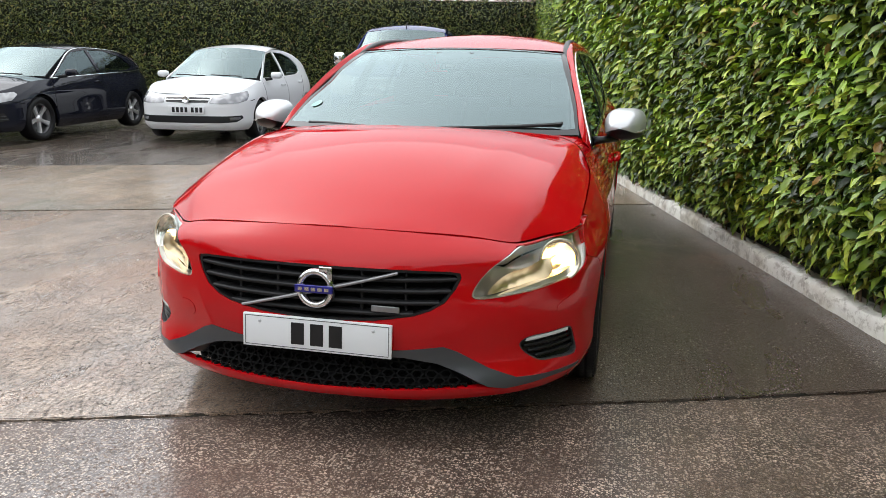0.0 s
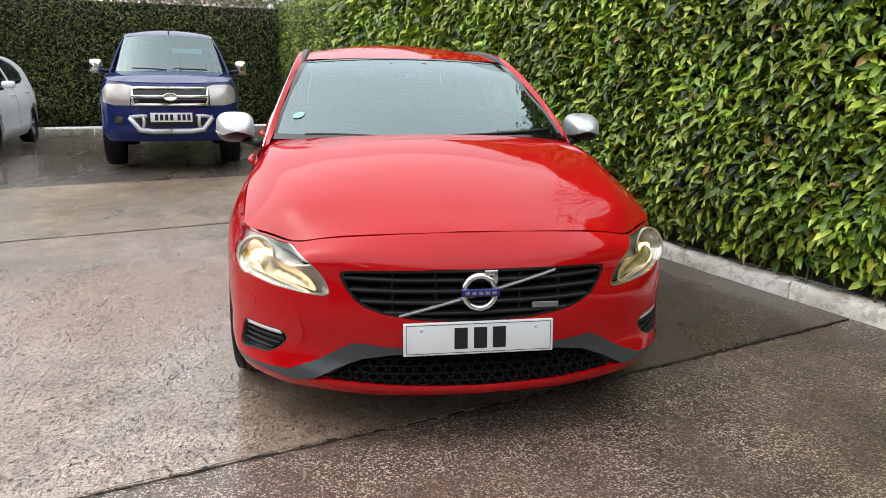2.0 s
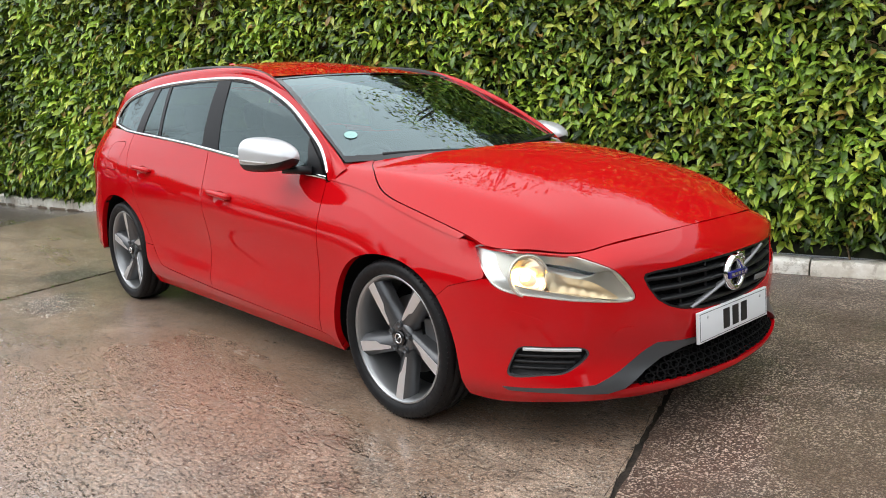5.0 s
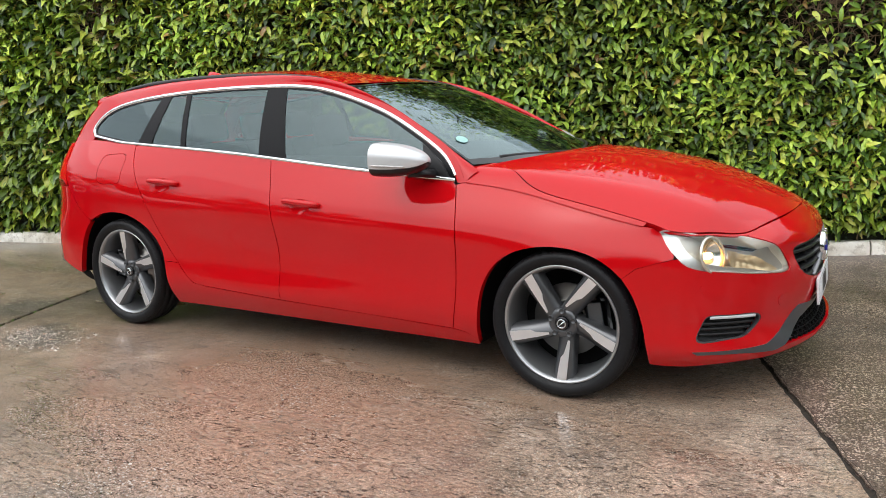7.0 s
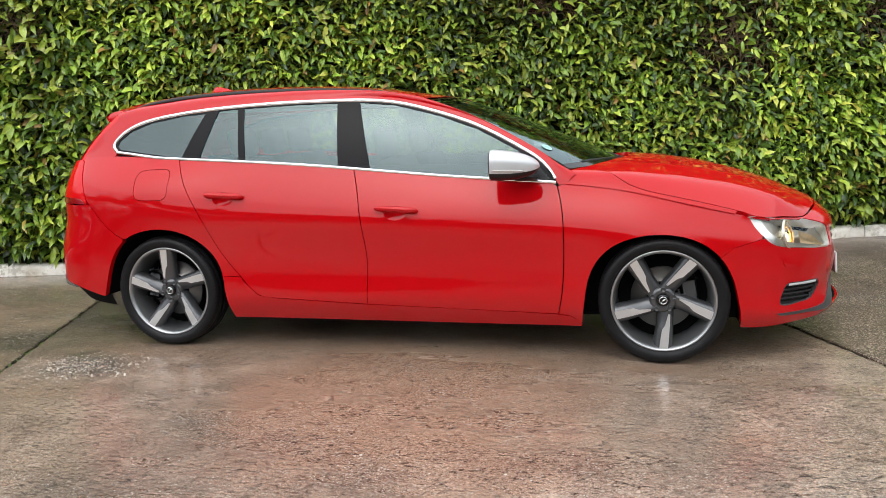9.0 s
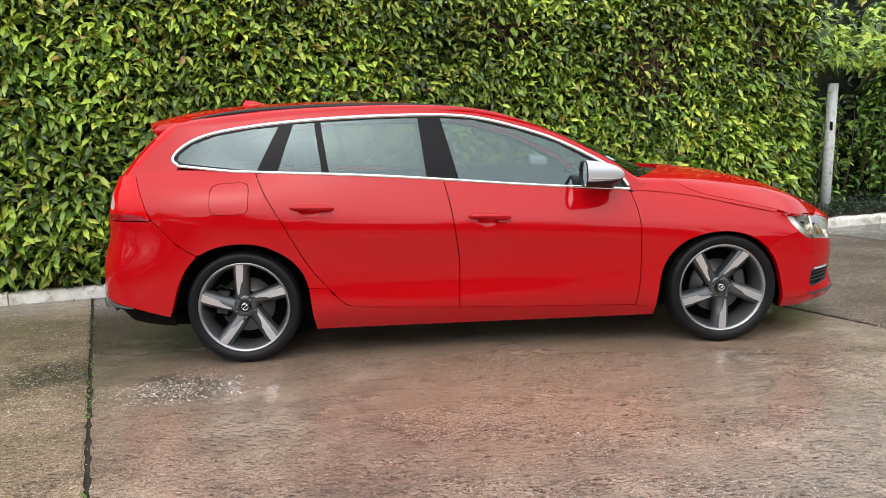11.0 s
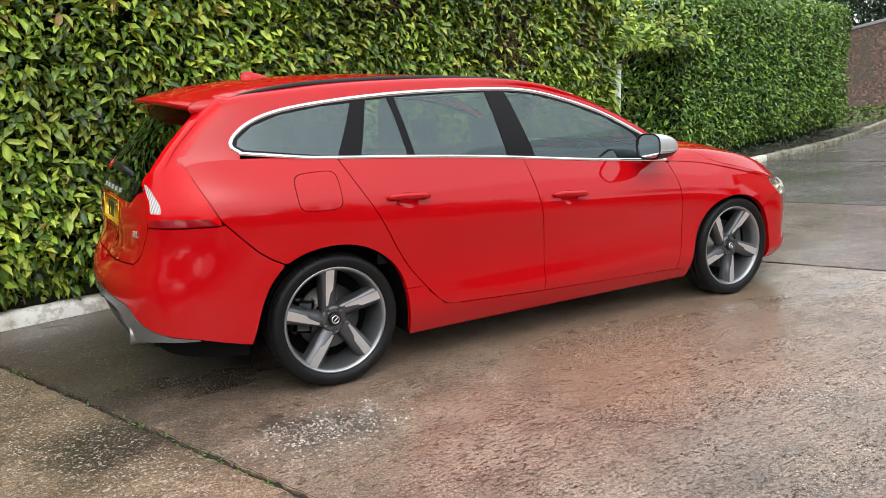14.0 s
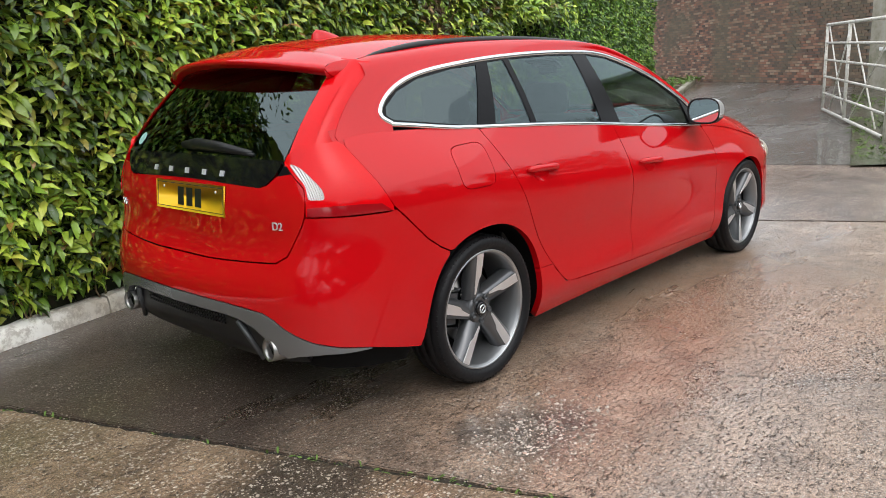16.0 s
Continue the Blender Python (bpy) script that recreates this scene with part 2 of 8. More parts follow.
# ---- the red estate car: its surfaces (x ahead, y to its left; drawn for y > 0 and mirrored) ----
PLAN_X = [2.318, 2.30, 2.228, 2.125, 1.975, 1.785, 1.39, 1.0, 0.3, -0.4, -1.0, -1.39, -1.8, -2.11, -2.245, -2.30, -2.315]
PLAN_Y = [0.0, 0.28, 0.52, 0.69, 0.81, 0.875, 0.925, 0.905, 0.905, 0.905, 0.91, 0.925, 0.905, 0.81, 0.62, 0.32, 0.0]
# heights of the rows at the nose, wing, door, quarter and tail
ROW_Z = [(0.185, 0.18, 0.172, 0.18, 0.235), (0.222, 0.25, 0.24, 0.25, 0.30), (0.30, 0.34, 0.335, 0.37, 0.40), (0.42, 0.46, 0.372, 0.50, 0.50),
         (0.54, 0.58, 0.63, 0.65, 0.59), (0.63, 0.66, 0.765, 0.80, 0.66), (0.69, 0.74, 0.86, 0.93, 0.80)]
# how far each row stands in from the plan: ahead, corner, wing, door, quarter, tail corner, behind
ROW_IN = [(0.05, 0.05, 0.05, 0.075, 0.05, 0.07, 0.10), (-0.027, 0.0, 0.015, 0.032, 0.02, 0.02, 0.03), (0.0, 0.0, 0.003, 0.006, 0.003, 0.0, 0.0),
          (0.0, 0.0, 0.0, 0.0145, 0.004, 0.0, -0.005), (0.002, 0.005, 0.002, 0.010, 0.004, 0.015, 0.01), (0.008, 0.02, 0.012, 0.0, 0.002, 0.035, 0.075), (0.030, 0.05, 0.04, 0.028, 0.022, 0.04, 0.10)]
EDGE_X = [2.215, 2.19, 2.125, 2.06, 1.95, 1.785, 1.39, 1.0, 0.3, -0.4, -1.0, -1.39, -1.8, -2.05, -2.135, -2.165, -2.175]
EDGE_Y = [0.0, 0.28, 0.50, 0.625, 0.728, 0.824, 0.838, 0.80, 0.808, 0.812, 0.803, 0.788, 0.745, 0.69, 0.55, 0.30, 0.0]
EDGE_Z = [0.765, 0.758, 0.738, 0.714, 0.724, 0.741, 0.83, 0.90, 0.955, 1.02, 1.062, 1.085, 1.105, 1.085, 1.06, 1.04, 1.035]
NCOL = len(PLAN_X)
COL = np.arange(NCOL, dtype=float)


def body_rows():
    zc, ic = [0, 6, 9, 11.5, 15.5], [0, 4, 6, 8.5, 11.5, 13, 16]
    rows = []
    px, py = np.array(PLAN_X), np.array(PLAN_Y)
    tx, ty = np.gradient(px), np.gradient(py)
    ln = np.hypot(tx, ty)
    nx, ny = ty / ln, -tx / ln
    nx[0], ny[0], nx[-1], ny[-1] = 1, 0, -1, 0
    for k, (z, i) in enumerate(zip(ROW_Z, ROW_IN)):
        zz, ii = np.minimum(np.interp(COL, zc, z), np.array(EDGE_Z) - 0.03 * (7 - k)), np.interp(COL, ic, i)
        side = (COL >= 6) & (COL <= 12)
        x = np.where(side, px, px - ii * nx)
        y = np.where(side, py - ii, py - ii * ny)
        rows.append(np.stack([x, y, zz], 1))
    rows.append(np.stack([EDGE_X, EDGE_Y, EDGE_Z], 1))
    return np.array(rows)


BODY = body_rows()
FINE = np.linspace(0, NCOL - 1, 641)
DENSE = np.stack([spline(COL, r, FINE) for r in BODY])
ARC = np.r_[0, np.cumsum(np.hypot(*np.diff(spline(COL, np.stack([PLAN_X, PLAN_Y], 1), FINE), axis=0).T))]
ZS = np.linspace(0.15, 1.14, 160)
TABLE = np.empty((len(FINE), len(ZS), 2))
for i in range(len(FINE)):
    z = DENSE[:, i, 2]
    q = np.clip(ZS, z[0] - 0.02, z[-1] + 0.02)
    TABLE[i] = spline(z, DENSE[:, i, :2], q)
TOP_Z, BOT_Z = DENSE[-1, :, 2], DENSE[0, :, 2]


def look_up(table, i, j):
    i, j = np.clip(i, 0, table.shape[0] - 1.001), np.clip(j, 0, table.shape[1] - 1.001)
    a, b = i.astype(int), j.astype(int)
    u, v = (i - a)[:, None], (j - b)[:, None]
    return table[a, b] * (1 - u) * (1 - v) + table[a + 1, b] * u * (1 - v) + table[a, b + 1] * (1 - u) * v + table[a + 1, b + 1] * u * v


def low_point(a, z):
    """The lower body at arc a (metres round the car from the nose, either way) and height z."""
    a, z = np.asarray(a, float), np.asarray(z, float)
    i = np.interp(np.abs(a), ARC, np.arange(len(ARC)))
    j = (z - ZS[0]) / (ZS[1] - ZS[0])
    p = look_up(TABLE, i, j)
    return np.stack([p[:, 0], p[:, 1] * np.where(a < 0, -1, 1), z], 1)


def low(a, z):
    a, z = np.asarray(a, float), np.asarray(z, float)
    e = 0.012
    du, dv = low_point(a + e, z) - low_point(a - e, z), low_point(a, z + e) - low_point(a, z - e)
    n = np.cross(du, dv)
    n /= np.linalg.norm(n, axis=1)[:, None] + 1e-12
    return low_point(a, z), n


def arc_x(x):
    """The arc at which the side of the car has that x."""
    return float(np.interp(-x, -DENSE[3, :, 0][20:-20], ARC[20:-20]))


def side(x, z):
    """The lower body's side as points of x and z."""
    x = np.asarray(x, float)
    a = np.interp(-x, -DENSE[3, :, 0], ARC)
    return low(a, z)


LENGTH = ARC[-1]


def tail_point(b, z):
    b = np.asarray(b, float)
    return low_point((LENGTH - np.abs(b)) * np.where(b < 0, -1, 1), z)


def tail(b, z):
    """The lower body behind: b metres round it from the middle of the tail, to the left positive."""
    b, z = np.asarray(b, float), np.asarray(z, float)
    e = 0.012
    n = np.cross(tail_point(b - e, z) - tail_point(b + e, z), tail_point(b, z + e) - tail_point(b, z - e))
    n /= np.linalg.norm(n, axis=1)[:, None] + 1e-12
    return tail_point(b, z), n


# the glasshouse: side glass leans in from the waist
BELT_X, BELT_Y, BELT_Z = [v[::-1] for v in (EDGE_X[7:14], EDGE_Y[7:14], EDGE_Z[7:14])]


def up_y(x, z):
    yb, zb = spline(BELT_X, BELT_Y, x), spline(BELT_X, BELT_Z, x)
    d = np.maximum(np.asarray(z) - zb, -0.03)
    flow = 0.44 * np.interp(-np.asarray(x), [1.25, 1.5], [0.0, 1.0])  # the rear pillar flows into the shoulder
    return yb - 0.30 * d - 0.40 * d * d - flow * 0.035 * (1 - np.exp(-np.maximum(d, 0) / 0.035))


def glasshouse(x, z):
    x, z = np.asarray(x, float), np.asarray(z, float)
    e = 0.01
    p = np.stack([x, up_y(x, z), z], 1)
    gx, gz = (up_y(x + e, z) - up_y(x - e, z)) / (2 * e), (up_y(x, z + e) - up_y(x, z - e)) / (2 * e)
    n = np.stack([-gx, np.ones_like(gx), -gz], 1)
    return p, n / np.linalg.norm(n, axis=1)[:, None]


# the bonnet as heights over x and |y|
BON_X = [0.85, 1.0, 1.39, 1.785, 1.95, 2.06, 2.125, 2.19, 2.215]
BON_ZC = [1.030, 1.031, 1.010, 0.932, 0.878, 0.836, 0.807, 0.778, 0.766]
CREASE_X = [0.85, 1.0, 1.33, 1.60, 1.86, 2.03, 2.10]
CREASE_Y = [0.745, 0.755, 0.735, 0.695, 0.650, 0.605, 0.56]
CREASE_Z = [0.970, 0.962, 0.935, 0.897, 0.840, 0.778, 0.755]


def bonnet_z(x, y):
    """A domed bonnet that folds down to the wings past a shoulder crease, with a fainter ridge inside it."""
    y = np.abs(y)
    rim = DENSE[-1]
    ye, ze, zc = np.maximum(np.interp(-x, -rim[:, 0], rim[:, 1]), 0.10), np.interp(-x, -rim[:, 0], rim[:, 2]), spline(BON_X, BON_ZC, x)
    r = np.clip(y / ye, 0, 1.15)
    soft_fall = zc - (zc - ze) * r**2.6
    yc = np.minimum(spline(CREASE_X, CREASE_Y, np.minimum(x, 2.1)), 0.93 * ye)
    zk = np.maximum(spline(CREASE_X, CREASE_Z, np.minimum(x, 2.1)), ze + 0.01)
    dome = zc - (zc - zk) * (y / yc) ** 2
    v = (y - yc) / (ye - yc)
    flank = zk - (zk - ze) * (0.9 * v + 0.1 * v * np.abs(v))
    k = 0.005
    fold = -k * np.log(np.exp(-np.clip(dome - zk, -0.3, 0.3) / k) + np.exp(-np.clip(flank - zk, -0.3, 0.3) / k)) + zk + k * 0.69
    ridge_y = np.interp(x, [1.1, 1.45, 2.1], [0.60, 0.47, 0.36])
    fold = fold + np.interp(x, [1.1, 1.4, 1.8, 2.1], [0.0, 0.005, 0.005, 0.0]) * np.exp(-(((np.abs(y - ridge_y) + 0.012) / 0.07) ** 1.3))
    w = np.interp(x, [1.95, 2.12], [1.0, 0.0])
    return soft_fall * (1 - w) + fold * w


def bonnet(x, y):
    x, y = np.asarray(x, float), np.asarray(y, float)
    e = 0.008
    gx, gy = (bonnet_z(x + e, y) - bonnet_z(x - e, y)) / (2 * e), (bonnet_z(x, y + e) - bonnet_z(x, y - e)) / (2 * e)
    n = np.stack([-gx, -gy, np.ones_like(gx)], 1)
    return np.stack([x, y, bonnet_z(x, y)], 1), n / np.linalg.norm(n, axis=1)[:, None]

# ---- the yard: ground, slabs, kerb ----
YARD = pose(0, 2.08, 0, 0, 0, 14.84)  # along the kerb and across to the hedge


def rise(x):
    """The drive climbs gently ahead of the car."""
    return np.interp(x, [1.6, 3.2, 5.0, 8.0, 12.0, 18.0, 24.0, 40.0], [0.0, 0.075, 0.095, 0.11, 0.18, 0.46, 0.55, 0.6])


def yard(k, n, z=0.0):
    p = YARD @ Vector((k, n, 0))
    return Vector((p.x, p.y, z + float(rise(p.x))))


def mapped(m, scale, turn=0.0):
    """Object coordinates, turned and stretched."""
    c, mp = m.node_tree.nodes.new("ShaderNodeTexCoord"), m.node_tree.nodes.new("ShaderNodeMapping")
    mp.inputs["Scale"].default_value = scale
    mp.inputs["Rotation"].default_value = (0, 0, radians(turn))
    m.node_tree.links.new(c.outputs["Object"], mp.inputs["Vector"])
    return mp.outputs["Vector"]


def noise_on(m, vector, scale, detail=4.0, rough=0.6):
    t = m.node_tree.nodes.new("ShaderNodeTexNoise")
    t.inputs["Scale"].default_value, t.inputs["Detail"].default_value, t.inputs["Roughness"].default_value = scale, detail, rough
    m.node_tree.links.new(vector, t.inputs["Vector"])
    return t.outputs["Fac"]


def cells(m, vector, scale, what="Color"):
    t = m.node_tree.nodes.new("ShaderNodeTexVoronoi")
    t.inputs["Scale"].default_value = scale
    m.node_tree.links.new(vector, t.inputs["Vector"])
    return t.outputs[what]


def paving(name, tones, chips, chip_share, stain, wet, pits=0.5, damp_shade=(), grain=(85, 170), coarse=1.0, pull=0.5, sheen=(1.62, 0.6, 1.0)):
    """Wet concrete or tarmac: broad tones, stains, stone chips, pits drawn out along the drive, and a film of water."""
    m = material(name, tones[0], 0.4)
    v = mapped(m, (1, 1, 1))
    along = mapped(m, (0.30, 1.0, 1), -14.84)
    drawn = mapped(m, (pull, 1.0, 1), -14.84)
    broad = ramp(m, noise_on(m, v, 0.55, 5, 0.62), [(0.36, tones[0]), (0.50, tones[1]), (0.64, tones[2])])
    mid = ramp(m, noise_on(m, v, 4.5, 8, 0.72), [(0.3, grey3(0.55)), (0.7, grey3(1.32))])
    col = mixed(m, 1.0, broad, mid, "MULTIPLY")
    blot = ramp(m, noise_on(m, along, 0.9, 6, 0.7), [(0.50, grey3(0)), (0.62, grey3(1))])
    col = mixed(m, blot, col, stain)
    # tinted patches: stains, damp and, on the brown concrete, painted shade
    for cx, cy, reach, *tint in damp_shade:
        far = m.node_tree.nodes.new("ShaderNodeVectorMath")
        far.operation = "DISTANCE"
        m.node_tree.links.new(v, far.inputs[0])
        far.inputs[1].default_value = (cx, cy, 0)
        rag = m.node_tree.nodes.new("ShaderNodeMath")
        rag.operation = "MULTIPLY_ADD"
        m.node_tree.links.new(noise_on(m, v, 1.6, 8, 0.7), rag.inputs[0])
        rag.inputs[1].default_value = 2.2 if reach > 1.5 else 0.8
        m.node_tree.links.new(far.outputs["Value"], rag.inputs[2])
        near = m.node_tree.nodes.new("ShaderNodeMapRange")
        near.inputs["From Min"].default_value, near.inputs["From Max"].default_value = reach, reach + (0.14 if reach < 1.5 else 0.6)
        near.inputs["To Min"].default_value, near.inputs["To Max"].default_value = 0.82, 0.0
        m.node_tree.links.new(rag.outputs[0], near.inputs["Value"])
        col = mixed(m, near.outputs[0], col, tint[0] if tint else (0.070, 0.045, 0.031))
    # sand grain and gravel of the worn face
    fine = ramp(m, noise_on(m, v, 230, 3, 0.7), [(0.34, grey3(0.30)), (0.50, grey3(0.92)), (0.66, grey3(1.85))])
    col = mixed(m, 1.0, col, fine, "MULTIPLY")
    grit = noise_on(m, v, 75, 5, 0.75)
    if coarse:
        col = mixed(m, 1.0, col, ramp(m, grit, [(0.37, grey3(0.28)), (0.45, grey3(0.88)), (0.55, grey3(1.12)), (0.63, grey3(1.75))]), "MULTIPLY")
    patchy = ramp(m, noise_on(m, v, 1.7, 6, 0.68), [(0.38, grey3(0.25)), (0.60, grey3(1))])
    for size, tone in zip(grain, chips):
        edge = 0.86 - 1.3 * chip_share
        pick = ramp(m, cells(m, v, size, "Color"), [(edge, grey3(0)), (edge + 0.02, grey3(1))])
        round_off = ramp(m, cells(m, v, size, "Distance"), [(0.34, grey3(1)), (0.42, grey3(0))])
        shade = ramp(m, cells(m, v, size, "Color"), [(0.3, tuple(0.55 * c for c in tone)), (0.9, tone)])
        col = mixed(m, mixed(m, 1.0, mixed(m, 1.0, pick, round_off, "MULTIPLY"), patchy, "MULTIPLY"), col, shade)
    drag = noise_on(m, drawn, 64, 4, 0.66)
    pit = ramp(m, drag, [(0.385, grey3(1)), (0.405, grey3(0))])
    where = ramp(m, noise_on(m, mapped(m, (0.45, 1.0, 1), -14.84), 3.2, 8, 0.8), [(0.49, grey3(0.0)), (0.56, grey3(1))])
    # thin broken cracks, the contour lines of a stretched noise
    level = m.node_tree.nodes.new("ShaderNodeMath")
    level.operation = "COMPARE"
    m.node_tree.links.new(noise_on(m, mapped(m, (pull * 0.55, 1.0, 1), -14.84), 11, 5, 0.68), level.inputs[0])
    level.inputs[1].default_value, level.inputs[2].default_value = 0.5, 0.008
    broken = ramp(m, noise_on(m, v, 15, 3, 0.6), [(0.50, grey3(0)), (0.55, grey3(1))])
    crack = mixed(m, 1.0, level.outputs[0], broken, "MULTIPLY")
    hollow = mixed(m, 1.0, mixed(m, min(1.0, pits * 2.0), grey3(0), mixed(m, 1.0, mixed(m, 1.0, pit, where, "MULTIPLY"), crack, "LIGHTEN")), grey3(1), "MULTIPLY")
    col = mixed(m, hollow, col, (0.045, 0.028, 0.018))
    put(m, "Base Color", col)
    film = ramp(m, noise_on(m, along, 1.1, 5, 0.6), [(0.36, grey3(wet[0])), (0.66, grey3(wet[1]))])
    put(m, "Roughness", film)
    b = m.node_tree.nodes["Principled BSDF"]
    b.inputs["Specular IOR Level"].default_value = 0.35
    b.inputs["Coat IOR"].default_value = sheen[0]
    wetness = ramp(m, noise_on(m, along, 0.8, 6, 0.66), [(0.40, grey3(sheen[1])), (0.58, grey3(sheen[2]))])
    pores = ramp(m, grit, [(0.44, grey3(0.05)), (0.50, grey3(1.0))])
    put(m, "Coat Weight", mixed(m, hollow, mixed(m, 1.0, wetness, pores, "MULTIPLY"), grey3(0.03)))
    put(m, "Coat Roughness", ramp(m, noise_on(m, along, 1.6, 5, 0.6), [(0.40, grey3(0.04)), (0.64, grey3(0.12))]))
    bump(m, grit, 0.8, 0.007)
    bump(m, cells(m, v, grain[0], "Distance"), 0.5, 0.005)
    if coarse:
        bump(m, ramp(m, drag, [(0.375, grey3(0)), (0.45, grey3(1))]), 0.9, 0.009)
    bump(m, noise_on(m, v, 240, 3, 0.6), 0.4, 0.003)
    ripple = m.node_tree.nodes.new("ShaderNodeBump")
    ripple.inputs["Strength"].default_value, ripple.inputs["Distance"].default_value = 0.6, 0.0045
    m.node_tree.links.new(ramp(m, wetness, [(0.2, grey3(0.6)), (0.95, grey3(0.16))]), ripple.inputs["Strength"])
    m.node_tree.links.new(mixed(m, 0.5, drag if coarse else grit, noise_on(m, v, 110, 4, 0.7)), ripple.inputs["Height"])
    m.node_tree.links.new(ripple.outputs["Normal"], b.inputs["Coat Normal"])
    return m


# dark patches along the hedge and behind the tail: damp with shade painted in
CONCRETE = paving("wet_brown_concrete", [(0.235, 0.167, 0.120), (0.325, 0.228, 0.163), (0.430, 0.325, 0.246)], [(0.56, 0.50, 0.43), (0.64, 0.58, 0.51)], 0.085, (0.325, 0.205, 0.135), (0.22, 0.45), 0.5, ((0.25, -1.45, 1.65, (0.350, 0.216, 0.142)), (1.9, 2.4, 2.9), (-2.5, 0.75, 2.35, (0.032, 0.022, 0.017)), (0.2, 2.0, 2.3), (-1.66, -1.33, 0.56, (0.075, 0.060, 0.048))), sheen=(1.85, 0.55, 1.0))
AGGREGATE = paving("wet_dark_aggregate", [(0.055, 0.033, 0.023), (0.078, 0.048, 0.034), (0.108, 0.068, 0.048)], [(0.72, 0.56, 0.44), (0.84, 0.69, 0.57)], 0.33, (0.120, 0.074, 0.052), (0.30, 0.50), 0.3, (), (72, 140), 0.0, 0.5, (1.85, 0.35, 0.95))
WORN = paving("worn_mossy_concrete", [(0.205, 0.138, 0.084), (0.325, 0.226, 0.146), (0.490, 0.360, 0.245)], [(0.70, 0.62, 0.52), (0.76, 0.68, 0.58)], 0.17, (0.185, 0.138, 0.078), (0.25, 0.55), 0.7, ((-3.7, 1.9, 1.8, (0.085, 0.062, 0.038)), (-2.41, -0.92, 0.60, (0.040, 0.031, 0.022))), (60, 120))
TARMAC = paving("wet_tarmac", [(0.125, 0.117, 0.108), (0.177, 0.162, 0.148), (0.229, 0.208, 0.190)], [(0.36, 0.33, 0.30), (0.42, 0.38, 0.35)], 0.08, (0.124, 0.111, 0.098), (0.14, 0.38), 0.4, sheen=(1.8, 0.25, 1.0))


YARD_DIRT = paving("wet_dirty_yard", [(0.090, 0.068, 0.052), (0.128, 0.095, 0.072), (0.175, 0.135, 0.104)], [(0.30, 0.27, 0.24), (0.36, 0.32, 0.29)], 0.06, (0.075, 0.057, 0.045), (0.14, 0.38), 0.7)


JOINT_SOIL = material("joint_soil", (0.03, 0.025, 0.02), 0.85)
put(JOINT_SOIL, "Base Color", ramp(JOINT_SOIL, noise_on(JOINT_SOIL, mapped(JOINT_SOIL, (1, 1, 1)), 60, 5, 0.65), [(0.38, (0.008, 0.006, 0.004)), (0.66, (0.045, 0.034, 0.022))]))


def joint(y, start):
    return start - 0.385 * y


xs = np.r_[np.linspace(-300, -30, 6), np.linspace(-24, 1.5, 12), np.linspace(1.6, 24, 28), np.linspace(30, 300, 6)]
ys = np.r_[np.linspace(-300, -30, 6), np.linspace(-24, 24, 13), np.linspace(30, 300, 6)]
bm = grid_mesh([[(x, y, float(rise(x)) - 0.022) for y in ys] for x in xs])
tagged(link("ground", bm, YARD_DIRT), "dark wet tarmac of the yard", "ground", kind="structure")


def slab(name, start, end, mat, label, lo=-13.0, hi_n=0.0, wob=0.006):
    """One bay of the drive between two joints, from far out to the kerb."""
    rng = random.Random(name)
    ys = np.r_[np.linspace(lo, -3, 40), np.linspace(-2.95, 2.4, 130)[0:], np.linspace(2.5, 9, 40)]
    cols = max(6, int((end - start) / 0.25))
    rows = []
    for y in ys:
        a = joint(y, start) + 0.013 + rng.uniform(-wob, wob)
        b = joint(y, end) - 0.013 + rng.uniform(-wob, wob)
        row = []
        for f in np.linspace(0, 1, cols):
            x = a + (b - a) * f
            top = 2.08 + 0.265 * x + hi_n
            row.append((x, min(y, top), float(rise(x))))
        rows.append(row)
    bm = bmesh.new()
    grid_mesh(rows, bm)
    for f in range(len(rows) - 1):
        for side_of in (0, -1):
            p, q = Vector(rows[f][side_of]), Vector(rows[f + 1][side_of])
            d = Vector((0.004 if side_of == 0 else -0.004, 0, -0.028))
            if (p - q).length > 1e-5:
                bm.faces.new([bm.verts.new(v) for v in (p, q, q + d, p + d)])
    bmesh.ops.remove_doubles(bm, verts=bm.verts, dist=1e-5)
    bmesh.ops.recalc_face_normals(bm, faces=bm.faces)
    ob = link(name, sharp(bm, 40), mat)
    return tagged(ob, label, "pavement", kind="structure")


for start in (-2.614, 2.06, 5.2, 10.4):
    rng = random.Random(start)
    rows_y = np.linspace(-13 if start < 5 else -3.0, 9, 420)
    bm = grid_mesh([[(joint(y, start) + o, y, float(rise(joint(y, start) + o)) + h) for o, h in ((-0.020 - rng.uniform(-0.004, 0.007), 0.0012), (-0.011, -0.013 + rng.uniform(-0.003, 0.004)), (0.011, -0.013 + rng.uniform(-0.003, 0.004)), (0.020 + rng.uniform(-0.004, 0.007), 0.0012))] for y in rows_y])
    tagged(link("joint_filler", bm, JOINT_SOIL), "dark soil packed in the joint between concrete bays", "joint", kind="structure")
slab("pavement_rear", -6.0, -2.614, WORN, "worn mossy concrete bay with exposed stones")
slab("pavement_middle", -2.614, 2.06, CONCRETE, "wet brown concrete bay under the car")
slab("pavement_front", 2.06, 5.2, AGGREGATE, "dark wet exposed-aggregate bay")
slab("pavement_drive", 5.2, 10.4, TARMAC, "smooth wet grey drive bay", lo=-3.0)
slab("pavement_top", 10.4, 26.0, TARMAC, "wet drive climbing to the wall", lo=-4.0)

